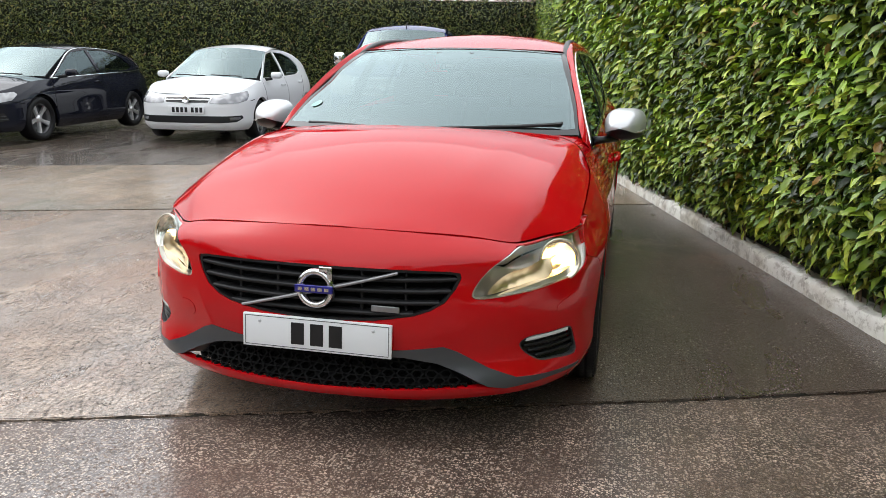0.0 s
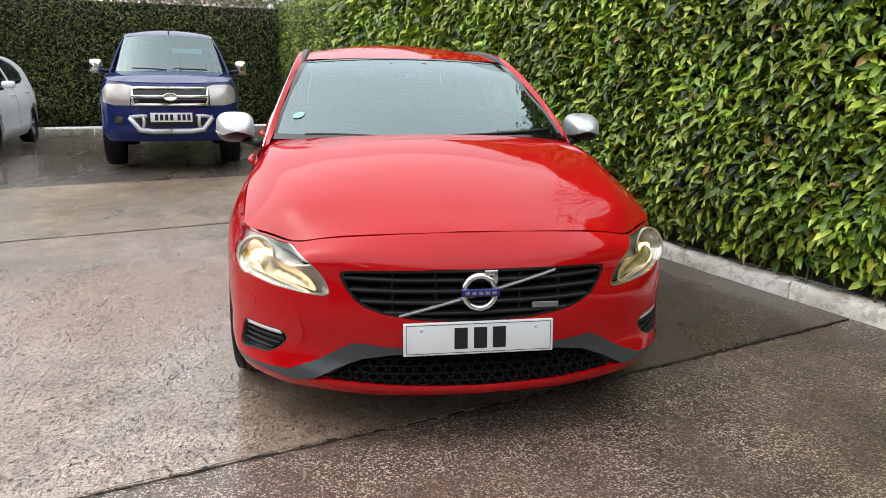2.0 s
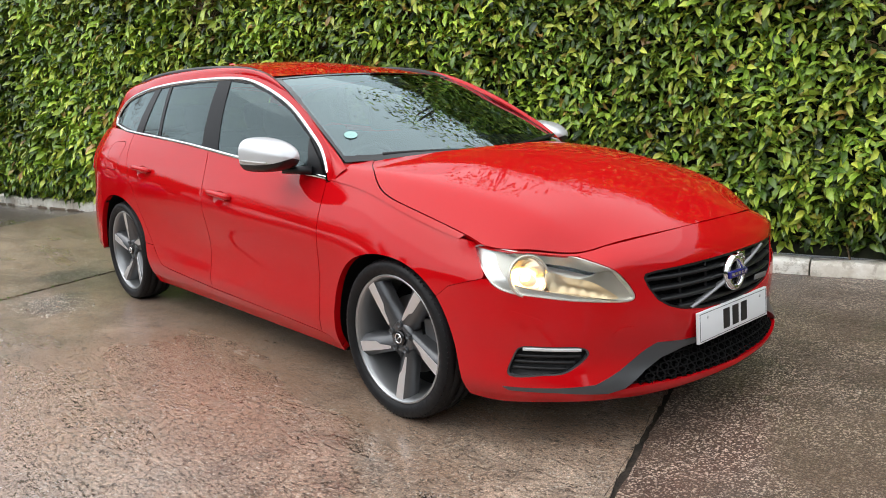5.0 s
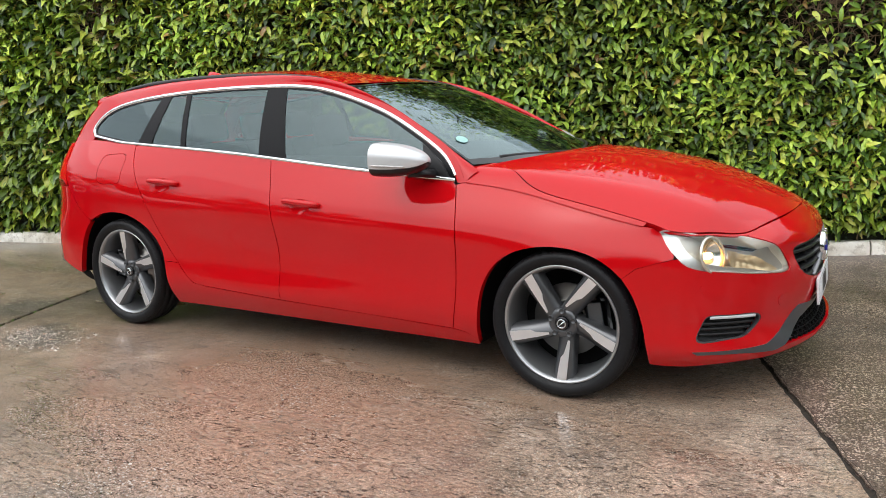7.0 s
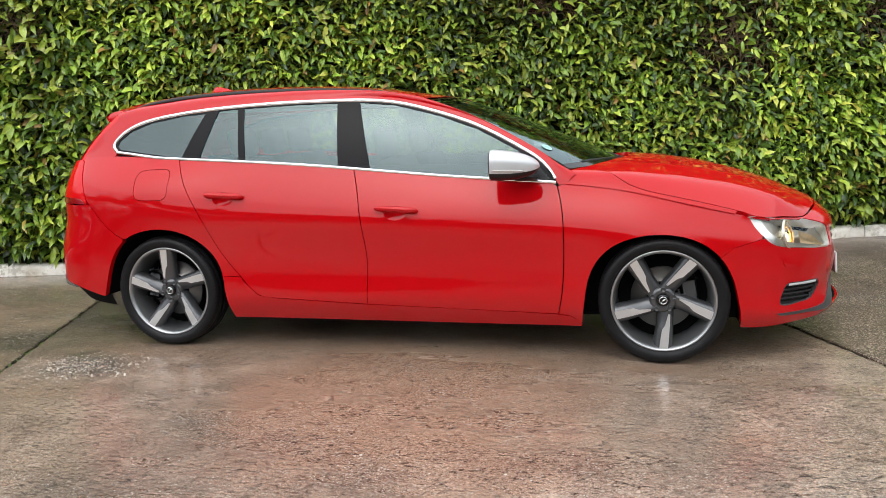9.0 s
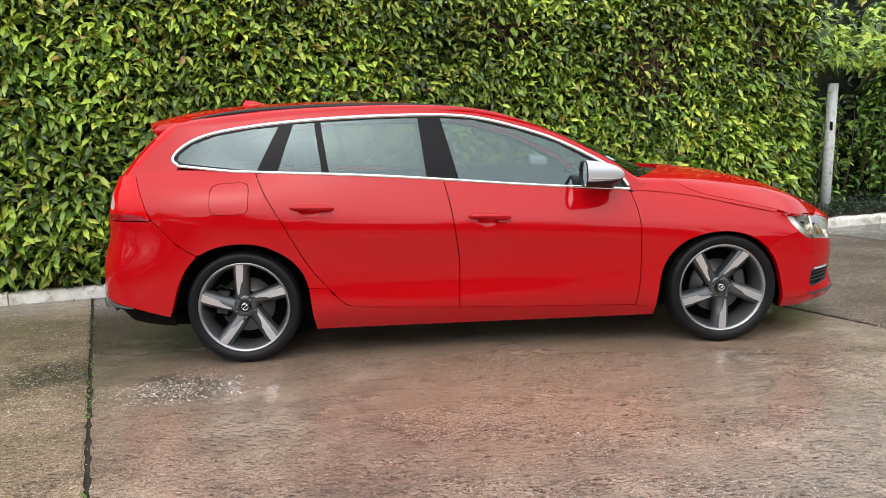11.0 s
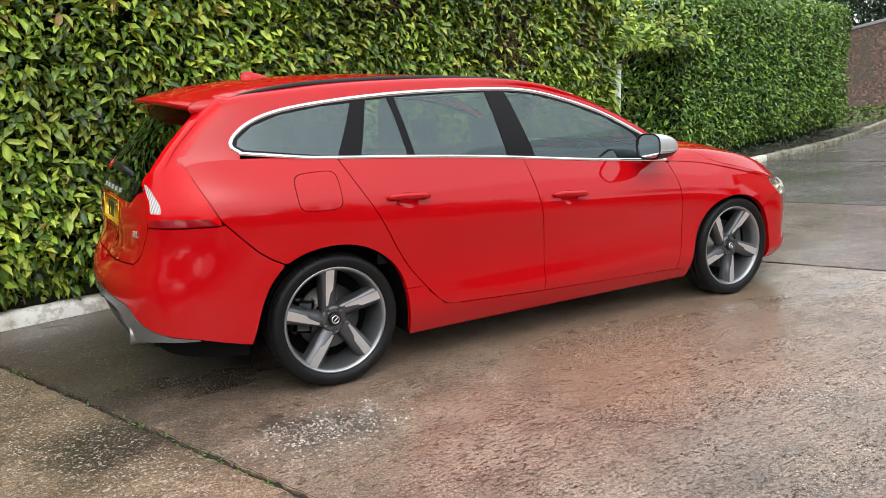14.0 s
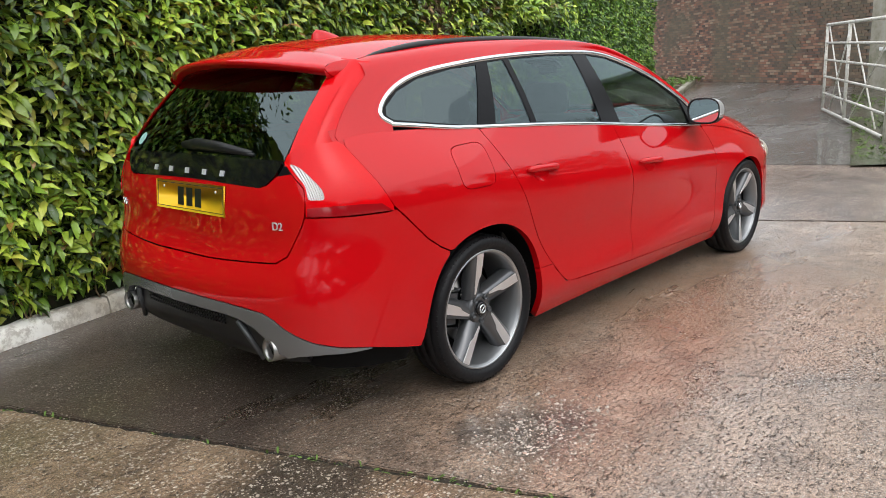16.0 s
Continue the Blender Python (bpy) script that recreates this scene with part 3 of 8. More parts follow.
# kerb stones
KERB = material("worn_white_kerb_paint", (0.62, 0.61, 0.57), 0.55)
v = mapped(KERB, (1, 1, 1))
wear = ramp(KERB, noise_on(KERB, v, 11, 7, 0.75), [(0.50, grey3(0)), (0.60, grey3(1))])
grime = ramp(KERB, noise_on(KERB, v, 2.2, 5, 0.65), [(0.44, (0.93, 0.91, 0.84)), (0.68, (0.58, 0.52, 0.42))])
put(KERB, "Base Color", mixed(KERB, mixed(KERB, 0.55, grey3(0), wear), grime, (0.30, 0.25, 0.18)))
bump(KERB, noise_on(KERB, v, 30, 5, 0.65), 0.5, 0.012)
MOSSY = material("mossy_kerb_concrete", (0.25, 0.25, 0.18), 0.7)
v = mapped(MOSSY, (1, 1, 1))
put(MOSSY, "Base Color", ramp(MOSSY, noise_on(MOSSY, v, 7, 6, 0.7), [(0.35, (0.09, 0.12, 0.03)), (0.5, (0.28, 0.26, 0.2)), (0.65, (0.42, 0.40, 0.34))]))
bump(MOSSY, noise_on(MOSSY, v, 25, 5, 0.65), 0.6, 0.012)
kerb = tagged(thing("kerb"), "worn white-painted kerb of concrete stones", "kerb", kind="structure")


def kerb_stone(k0, k1, n0, n1, mat, rng):
    """A kerb stone from k0 to k1 with a rounded, chipped front edge; n0, n1: its front line's offsets."""
    bm = bmesh.new()
    prof = [(0.0, -0.06), (0.0, 0.062), (0.007, 0.088), (0.024, 0.102), (0.05, 0.106), (0.135, 0.104), (0.14, -0.06)]
    rows = []
    for k in np.linspace(k0 + 0.006, k1 - 0.006, 9):
        n = n0 + (n1 - n0) * (k - k0) / (k1 - k0)
        rows.append([tuple(yard(k, n + p + rng.uniform(-0.010, 0.010), z + rng.uniform(-0.010, 0.008) if z > 0 else z)) for p, z in prof])
    grid_mesh(rows, bm)
    for end in (rows[0], rows[-1][::-1]):
        bm.faces.new([bm.verts.new(p) for p in end])
    bmesh.ops.recalc_face_normals(bm, faces=bm.faces)
    return link("kerb_stone", sharp(bm, 50), mat, kerb)


rng = random.Random(4)
k = -13.9
while k < 23.2:
    step = 0.915
    off = lambda q: 0.0 if q < 10 else 0.0055 * (q - 10) ** 2
    kerb_stone(k, k + step, off(k), off(k + step), KERB if k < 8.2 else MOSSY, rng)
    k += step
for i in range(14):  # along the back hedge
    p, q = YARD @ Vector((-14.05, -0.5 - 0.93 * i, 0)), None
    bm = box(0.14, 0.915, 0.18, (0, 0, 0.035), 0.014)
    ob = link("kerb_stone", bm, MOSSY, kerb)
    ob.matrix_world = Matrix.Translation(p) @ pose(0, 0, 0, 0, 0, 14.84)

# loose and half-sunk pebbles on the worn concrete
PEBBLE = material("pale_pebble", (0.5, 0.45, 0.4), 0.3)
isle = PEBBLE.node_tree.nodes.new("ShaderNodeNewGeometry")
put(PEBBLE, "Base Color", ramp(PEBBLE, isle.outputs["Random Per Island"], [(0.0, (0.07, 0.055, 0.04)), (0.3, (0.22, 0.18, 0.14)), (0.6, (0.34, 0.29, 0.24)), (0.9, (0.55, 0.49, 0.42)), (1.0, (0.40, 0.22, 0.15))]))
rs = np.random.RandomState(77)
PATCHES = ((-1.66, -1.33, 0.20, 0.11, 1000), (-2.85, -2.7, 0.45, 0.35, 1100), (-3.9, -1.4, 0.6, 0.4, 900), (0.4, -3.3, 0.9, 0.35, 900), (1.8, -2.6, 0.7, 0.4, 700), (-0.9, -2.9, 0.8, 0.3, 800))
px, py = rs.uniform(-6.5, 3.6, 36000), rs.uniform(-5.2, 2.2, 36000)
for cx, cy, rx, ry, m in PATCHES:
    px, py = np.r_[px, rs.normal(cx, rx, m)], np.r_[py, rs.normal(cy, ry, m)]
thick = np.array([noise.noise(Vector((a * 0.55, b * 1.3, 2.0))) + 0.6 * noise.noise(Vector((a * 2.2, b * 4.0, 7.0))) for a, b in zip(px, py)])
keep = (thick > rs.uniform(-0.55, 0.55, len(px))) & (py < 2.02 + 0.265 * px)
keep[36000:] = True
px, py = px[keep], py[keep]
OCTA = np.array([(1, 0, 0), (0.2, 0.8, 0.1), (-0.9, 0.3, 0), (-0.3, -0.9, 0.1), (0.5, -0.7, 0), (0.0, 0.05, 0.75)])
size = np.where(np.hypot(px + 1.66, (py + 1.33) * 1.5) < 0.42, 1.6, 1.0) * rs.uniform(0.002, 0.0052, len(px)) * np.where(rs.uniform(0, 1, len(px)) > 0.95, 1.8, 1.0)
spin = rs.uniform(0, 2 * math.pi, len(px))
co = OCTA[None] * size[:, None, None] * np.stack([np.ones(len(px)), rs.uniform(0.6, 1.0, len(px)), rs.uniform(0.5, 1.1, len(px))], 1)[:, None]
c, d = np.cos(spin)[:, None], np.sin(spin)[:, None]
co = np.stack([co[..., 0] * c - co[..., 1] * d + px[:, None], co[..., 0] * d + co[..., 1] * c + py[:, None], co[..., 2] + np.array([float(rise(a)) for a in px])[:, None] - 0.0004], -1).reshape(-1, 3)
me = bpy.data.meshes.new("pebbles")
me.from_pydata([tuple(p) for p in co], [], [(6 * i + j, 6 * i + (j + 1) % 5, 6 * i + 5) for i in range(len(px)) for j in range(5)])
me.materials.append(PEBBLE)
tagged(new("pebbles", me), "pale pebbles and grit worn out of the concrete", "pebbles", kind="stuff")

# ---- hedges ----
LEAF = material("laurel_leaf", (0.06, 0.13, 0.02), 0.30)
geo = LEAF.node_tree.nodes.new("ShaderNodeNewGeometry")
info = LEAF.node_tree.nodes.new("ShaderNodeObjectInfo")
rnd = LEAF.node_tree.nodes.new("ShaderNodeMath")
rnd.operation = "FRACT"
add = LEAF.node_tree.nodes.new("ShaderNodeMath")
LEAF.node_tree.links.new(geo.outputs["Random Per Island"], add.inputs[0])
LEAF.node_tree.links.new(info.outputs["Random"], add.inputs[1])
LEAF.node_tree.links.new(add.outputs[0], rnd.inputs[0])
leaf_tone = ramp(LEAF, rnd.outputs[0], [(0.0, (0.022, 0.052, 0.010)), (0.26, (0.100, 0.190, 0.020)), (0.52, (0.252, 0.405, 0.040)), (0.80, (0.485, 0.640, 0.075)), (0.96, (0.58, 0.62, 0.09)), (0.99, (0.34, 0.20, 0.05))])
v = mapped(LEAF, (1, 1, 1))
drift = ramp(LEAF, noise_on(LEAF, v, 1.3, 5, 0.62), [(0.36, grey3(0.48)), (0.64, grey3(1.16))])
put(LEAF, "Base Color", mixed(LEAF, 1.0, leaf_tone, drift, "MULTIPLY"))
put(LEAF, "Roughness", ramp(LEAF, noise_on(LEAF, v, 25, 2, 0.5), [(0.3, grey3(0.22)), (0.7, grey3(0.5))]))
# the back hedge's leaves, darkened in colour for the shade they stand in
SHADED_OLIVE_LEAF = material("small_shaded_olive_leaf", (0.07, 0.09, 0.02), 0.4)
one = SHADED_OLIVE_LEAF.node_tree.nodes.new("ShaderNodeNewGeometry")
put(SHADED_OLIVE_LEAF, "Base Color", ramp(SHADED_OLIVE_LEAF, one.outputs["Random Per Island"], [(0.0, (0.018, 0.034, 0.005)), (0.4, (0.056, 0.078, 0.009)), (0.75, (0.115, 0.130, 0.014)), (0.95, (0.20, 0.19, 0.03)), (0.99, (0.16, 0.09, 0.03))]))
DRIVE_LEAF = material("blue_green_laurel_leaf", (0.06, 0.12, 0.03), 0.32)
one = DRIVE_LEAF.node_tree.nodes.new("ShaderNodeNewGeometry")
put(DRIVE_LEAF, "Base Color", ramp(DRIVE_LEAF, one.outputs["Random Per Island"], [(0.0, (0.024, 0.070, 0.010)), (0.35, (0.085, 0.195, 0.022)), (0.7, (0.180, 0.340, 0.036)), (0.95, (0.36, 0.50, 0.07))]))
# near-black core boxes carry the shade between the leaves in their colour
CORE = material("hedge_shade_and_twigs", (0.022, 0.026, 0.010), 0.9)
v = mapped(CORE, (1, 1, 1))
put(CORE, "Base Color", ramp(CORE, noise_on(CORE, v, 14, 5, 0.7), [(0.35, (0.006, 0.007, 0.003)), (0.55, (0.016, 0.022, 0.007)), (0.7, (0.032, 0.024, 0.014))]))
TWIG = material("hedge_twig", (0.17, 0.115, 0.065), 0.8)
IVY_AND_SHADED_LEAF = material("dark_ivy_and_shaded_leaf", (0.02, 0.045, 0.015), 0.4)


def leaf_template():
    """A pointed, folded blade of unit length: points (along, across, up) and faces."""
    p = [(0, 0, 0), (0.25, 0.150, 0.07), (0.25, -0.150, 0.07), (0.30, 0, 0.0), (0.68, 0.165, 0.02), (0.68, -0.165, 0.02), (0.70, 0, -0.07), (1.0, 0, -0.26)]
    f = [(0, 3, 1), (0, 2, 3), (1, 3, 6, 4), (3, 2, 5, 6), (4, 6, 7), (6, 5, 7)]
    return np.array(p, float), f


LEAF_P, LEAF_F = leaf_template()


def leaf_cloud(spots, normals, size, rs, droop=0.35, spread=0.75):
    """Leaves at spots, facing mostly along normals, hanging a little: vertices and faces."""
    n = len(spots)
    nor = normals * 0.7 + rs.normal(0, spread, (n, 3))
    nor[:, 2] = 0.45 + np.abs(nor[:, 2])
    nor /= np.linalg.norm(nor, axis=1)[:, None]
    ax = rs.normal(0, 1, (n, 3)) + normals * 0.6 + np.array([0, 0, -droop])
    ax -= nor * (ax * nor).sum(1)[:, None]
    ax /= np.linalg.norm(ax, axis=1)[:, None] + 1e-9
    ac = np.cross(nor, ax)
    ln = size * rs.uniform(0.62, 1.25, n)
    wd = ln * rs.uniform(0.8, 1.2, n)
    co = spots[:, None] + ax[:, None] * LEAF_P[None, :, 0:1] * ln[:, None, None] + ac[:, None] * LEAF_P[None, :, 1:2] * wd[:, None, None] + nor[:, None] * LEAF_P[None, :, 2:3] * ln[:, None, None]
    base = np.arange(n) * len(LEAF_P)
    faces = [tuple(b + i for i in f) for b in base for f in LEAF_F]
    return co.reshape(-1, 3), faces


def pydata(name, verts, faces, mat, parent, label="", kind="", smooth=True):
    me = bpy.data.meshes.new(name)
    me.from_pydata([tuple(v) for v in verts], [], faces)
    me.materials.append(mat)
    if smooth:
        me.polygons.foreach_set("use_smooth", [True] * len(me.polygons))
    ob = new(name, me)
    ob.parent = parent
    return tagged(ob, label, kind=kind)


def lumpy(u, v, seed):
    return noise.noise(Vector((u * 1.1, v * 1.1, seed))) * 0.6 + noise.noise(Vector((u * 3.1, v * 3.1, seed + 5))) * 0.4


def face_spots(origin, along, up, out, length, height, density, rs, depth=0.055, seed=1.0, foot=0.0):
    """Spots over one face of a hedge, with the face's swell, layered in depth."""
    n = int(length * height * density)
    u, v = rs.uniform(0, length, n), rs.uniform(0, height, n)
    bulge = np.array([lumpy(a, b, seed) for a, b in zip(u, v)]) * 0.10
    tuck = foot * np.clip(1 - v / 0.45, 0, 1) ** 1.5
    d = bulge - tuck - np.abs(rs.normal(0, depth, n)) + 0.05
    pts = origin + u[:, None] * along + v[:, None] * up + d[:, None] * out
    return pts, np.tile(out, (n, 1))


def hedge(name, label, k0, k1, n0, n1, z0, z1, faces, leaf, density, seed, foot=0.12, near=None, leaf_mat=None, thin=(), lush=()):
    """A clipped hedge block in yard coordinates; faces: which sides show leaves (f front, t top, a and b its ends)."""
    ob = tagged(thing(name), label, "hedge")
    rs = np.random.RandomState(seed)
    o = np.array(yard(k0, n0)[:])
    ux = np.array((YARD.to_3x3() @ Vector((1, 0, 0)))[:])
    uy = np.array((YARD.to_3x3() @ Vector((0, 1, 0)))[:])
    uz = np.array([0, 0, 1.0])
    ux = (np.array(yard(k1, n0)[:]) - o) / (k1 - k0)
    ln, dp, ht = k1 - k0, n1 - n0, z1 - z0
    spots, norms = [], []
    if "f" in faces:
        p, q = face_spots(o + uz * z0, ux, uz, -uy, ln, ht, density, rs, seed=seed, foot=foot)
        spots.append(p), norms.append(q)
    if "t" in faces:
        p, q = face_spots(o + uz * z1, ux, uy, uz, ln, dp, density * 0.6, rs, seed=seed + 3)
        spots.append(p), norms.append(q)
    if "a" in faces:
        p, q = face_spots(o + uz * z0, uy, uz, -ux, dp, ht, density, rs, seed=seed + 7, foot=foot)
        spots.append(p), norms.append(q)
    if "b" in faces:
        p, q = face_spots(o + uz * z0 + ux * ln, uy, uz, ux, dp, ht, density, rs, seed=seed + 9, foot=foot)
        spots.append(p), norms.append(q)
    spots, norms = np.vstack(spots), np.vstack(norms)
    bare = []
    for ck, cz, rk, rz in thin:  # patches where the hedge has died back to brown twigs
        c = o + ux * (ck - k0) + uz * cz
        far = (((spots - c) @ (ux / np.linalg.norm(ux))) / rk) ** 2 + ((spots - c)[:, 2] / rz) ** 2
        stay = rs.uniform(0, 1, len(spots)) < np.clip(far, 0.25, 1)
        spots, norms = spots[stay], norms[stay]
        for i in range(int(560 * rk * rz * 4)):
            p = c + ux * rs.normal(0, rk * 0.5) + uz * rs.normal(0, rz * 0.5) + uy * rs.uniform(-0.03, 0.10)
            d = ux * rs.normal(0, 0.10) + uz * rs.uniform(-0.02, 0.16) - uy * rs.uniform(-0.02, 0.07)
            bare.append((p, p + d * 0.5 + uz * 0.01, p + d))
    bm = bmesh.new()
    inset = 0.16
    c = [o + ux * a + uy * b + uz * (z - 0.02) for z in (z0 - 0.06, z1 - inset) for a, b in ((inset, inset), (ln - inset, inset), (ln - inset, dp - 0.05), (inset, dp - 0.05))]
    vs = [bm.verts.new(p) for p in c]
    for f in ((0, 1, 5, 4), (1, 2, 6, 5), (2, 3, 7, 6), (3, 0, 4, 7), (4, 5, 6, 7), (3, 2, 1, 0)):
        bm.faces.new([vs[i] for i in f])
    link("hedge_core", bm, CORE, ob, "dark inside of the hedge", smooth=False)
    # stems and twigs
    twigs = bmesh.new()
    for i in range(int(ln * 7)):
        a = rs.uniform(0.05, ln - 0.05)
        s = o + ux * a - uy * (-0.13) + uz * (rs.uniform(0.0, 0.1) if i % 2 else rs.uniform(z0, z1 - 0.4))
        pts = [s]
        for j in range(3):
            s = s + uz * rs.uniform(0.10, 0.22) - uy * rs.uniform(-0.03, 0.06) + ux * rs.uniform(-0.06, 0.06)
            pts.append(s)
        tube(pts, [0.008, 0.006, 0.004, 0.002], 4, twigs, caps=False)
    for pts in bare:
        tube(pts, [0.0045, 0.0035, 0.002], 4, twigs, caps=False)
    tagged(link("twig", twigs, TWIG, ob), kind="stuff")
    grown = leaf
    if lush:
        grown = leaf * np.interp((spots - o) @ ux / (ux @ ux) + k0, *lush)
        stay = rs.uniform(0, 1, len(spots)) < (leaf / grown) ** 1.4
        spots, norms, grown = spots[stay], norms[stay], grown[stay]
    v, f = leaf_cloud(spots, norms, grown, rs)
    pydata("foliage", v, f, leaf_mat or LEAF, ob, "glossy green laurel leaves", kind="stuff")
    if near:
        one, ff = leaf_cloud(np.zeros((1, 3)), np.array([[0, 0, 1.0]]), leaf * 1.2, np.random.RandomState(2), 0, 0.01)
        me = bpy.data.meshes.new("leaf")
        me.from_pydata([tuple(p) for p in one], [], ff)
        me.materials.append(LEAF)
        me.polygons.foreach_set("use_smooth", [True] * len(me.polygons))
        for i in range(near[2]):
            a, z = rs.uniform(near[0], near[1]) - k0, rs.uniform(0.35, 2.1)
            lo = new("leaf", me)
            lo.parent = ob
            p = o + ux * a + uz * z - uy * (0.055 + 0.10 * lumpy(a, z - z0, seed) - foot * max(0, 1 - (z - z0) / 0.45) ** 1.5)
            lo.matrix_world = Matrix.Translation(p) @ pose(0, 0, 0, 0, 0, 14.84) @ Euler((rs.uniform(0.5, 1.6), rs.normal(0, 0.5), rs.normal(0, 0.8))).to_matrix().to_4x4() @ Matrix.Scale(rs.uniform(0.7, 1.2), 4)
    return ob


hedge("laurel_hedge", "tall clipped laurel hedge behind the white kerb", -8.45, 4.12, -0.06, 1.1, 0.14, 2.62, "ftab", 0.103, 1750, 11, foot=0.17, near=(-1.0, 3.75, 300), thin=((2.2, 1.75, 0.50, 0.60), (-4.0, 2.1, 0.3, 0.25), (0.6, 2.15, 0.45, 0.18), (3.4, 2.0, 0.25, 0.4)), lush=((-4.2, -2.6, 2.6, 3.8), (1.38, 1.0, 1.0, 1.2)))
hedge("laurel_hedge", "set-back laurel hedge running to the yard's corner", -14.6, -8.2, 0.40, 1.3, 0.12, 2.85, "ft", 0.065, 1100, 12)
hedge("laurel_hedge", "laurel hedge along the drive, clipped square at its end", 6.6, 13.85, 0.38, 1.6, 0.28, 2.75, "ftab", 0.09, 850, 13, foot=0.16, leaf_mat=DRIVE_LEAF)
# ivy-dark leaf colour puts the shade of the hollow into this laurel
hedge("laurel_hedge", "shaded laurel set back behind the white post", 3.65, 8.5, 1.7, 2.5, 0.1, 3.3, "ft", 0.11, 130, 14, leaf_mat=IVY_AND_SHADED_LEAF)


def back_hedge():
    ob = tagged(thing("laurel_hedge"), "long clipped hedge closing the back of the yard", "hedge")
    rs = np.random.RandomState(15)
    o = np.array(yard(-14.45, -22)[:])
    ux = np.array((YARD.to_3x3() @ Vector((0, 1, 0)))[:])
    uy = np.array((YARD.to_3x3() @ Vector((1, 0, 0)))[:])
    uz = np.array([0, 0, 1.0])
    p, q = face_spots(o + uz * 0.2, ux, uz, uy, 22.6, 2.75, 900, rs, seed=15.0, foot=0.15)
    p2, q2 = face_spots(o + uz * 2.95 - uy * 1.3, ux, uy, uz, 22.6, 1.3, 250, rs, seed=18.0)
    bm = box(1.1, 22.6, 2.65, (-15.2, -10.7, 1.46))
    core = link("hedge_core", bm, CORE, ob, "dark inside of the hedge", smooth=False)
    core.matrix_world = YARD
    v, f = leaf_cloud(np.vstack([p, p2]), np.vstack([q, q2]), 0.078, rs)
    pydata("foliage", v, f, SHADED_OLIVE_LEAF, ob, "dense green leaves", kind="stuff")


back_hedge()


def far_hedge():
    """An unseen evergreen screen on the yard's open side, added to darken reflections."""
    ob = tagged(thing("unseen_evergreen_screen"), "unseen high dark evergreen screen added across the yard", "hedge")
    rs = np.random.RandomState(16)
    o = np.array(yard(-24, -20)[:]) * (1, 1, 0)
    ux = np.array((YARD.to_3x3() @ Vector((1, 0, 0)))[:])
    uy = np.array((YARD.to_3x3() @ Vector((0, 1, 0)))[:])
    uz = np.array([0, 0, 1.0])
    p, q = face_spots(o, ux, uz, uy, 54, 3.9, 55, rs, depth=0.4, seed=25.0)
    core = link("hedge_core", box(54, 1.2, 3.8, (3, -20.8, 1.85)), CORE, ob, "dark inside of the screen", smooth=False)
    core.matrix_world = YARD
    v, f = leaf_cloud(p, q, 0.26, rs)
    pydata("foliage", v, f, IVY_AND_SHADED_LEAF, ob, "dark evergreen leaves", kind="stuff")


far_hedge()

# an overhanging spray across the gap by the post, ivy and litter along the foot of the hedge
spray = tagged(thing("laurel_spray"), "laurel branches hanging over the gap by the post", "hedge branch")
rs = np.random.RandomState(21)
n = 1700
pk, pz = rs.uniform(3.9, 6.9, n), 2.0 + np.abs(rs.normal(0, 0.32, n)) - 0.15
pts = np.array([yard(a, 0.15 + rs.uniform(-0.25, 0.8), z)[:] for a, z in zip(pk, pz)])
v, f = leaf_cloud(pts, np.tile(np.array([0.25, -0.95, 0.1]), (n, 1)), 0.13, rs)
pydata("foliage", v, f, LEAF, spray, kind="stuff")
bm = bmesh.new()
for a in (4.6, 5.2, 6.0, 6.7):
    tube([yard(a, 1.1, 1.6), yard(a + 0.1, 0.6, 2.1), yard(a + 0.15, 0.15, 2.35)], [0.02, 0.014, 0.006], 5, bm)
link("branch", bm, TWIG, spray)
shrub = tagged(thing("laurel_shrub"), "loose dark laurel shrub filling the gap behind the post", "shrub")
n = 1500
pk, pn, pz = rs.uniform(4.35, 6.7, n), rs.uniform(0.55, 1.5, n), rs.uniform(0.15, 1.55, n)
keep = np.array([noise.noise(Vector((a * 1.7, b * 1.7, c * 1.7))) > -0.12 for a, b, c in zip(pk, pn, pz)])
pts = np.array([yard(a, b, c)[:] for a, b, c in zip(pk[keep], pn[keep], pz[keep])])
v, f = leaf_cloud(pts, np.tile(np.array([0.25, -0.95, 0.1]), (len(pts), 1)), 0.12, rs)
pydata("foliage", v, f, DRIVE_LEAF, shrub, kind="stuff")
bm = bmesh.new()
for a in np.linspace(4.6, 6.5, 9):
    tube([yard(a, 1.1, 0.05), yard(a + 0.08, 1.0, 0.7), yard(a - 0.05, 0.85, 1.35)], [0.014, 0.010, 0.005], 5, bm)
link("branch", bm, TWIG, shrub)
ivy = tagged(thing("ivy_border"), "dark ivy creeping along the foot of the hedge", "ivy")
n = 5200
pk = np.r_[rs.uniform(-8, 13.8, 3400), rs.uniform(4.3, 7.4, 1800)]
pn = np.r_[rs.uniform(0.10, 0.55, 3400), rs.uniform(0.1, 1.3, 1800)]
pts = np.array([yard(a, b, 0.13 + rs.uniform(0, 0.10) + 0.05 * b)[:] for a, b in zip(pk, pn)])
v, f = leaf_cloud(pts, np.tile(np.array([0.1, -0.4, 0.8]), (n, 1)), 0.06, rs)
pydata("ivy_leaves", v, f, IVY_AND_SHADED_LEAF, ivy, kind="stuff")
SOIL = material("damp_soil", (0.035, 0.026, 0.018), 0.85)
v2 = mapped(SOIL, (1, 1, 1))
put(SOIL, "Base Color", ramp(SOIL, noise_on(SOIL, v2, 12, 6, 0.7), [(0.35, (0.018, 0.014, 0.009)), (0.65, (0.06, 0.045, 0.03))]))
bump(SOIL, noise_on(SOIL, v2, 40, 5, 0.7), 0.7, 0.02)
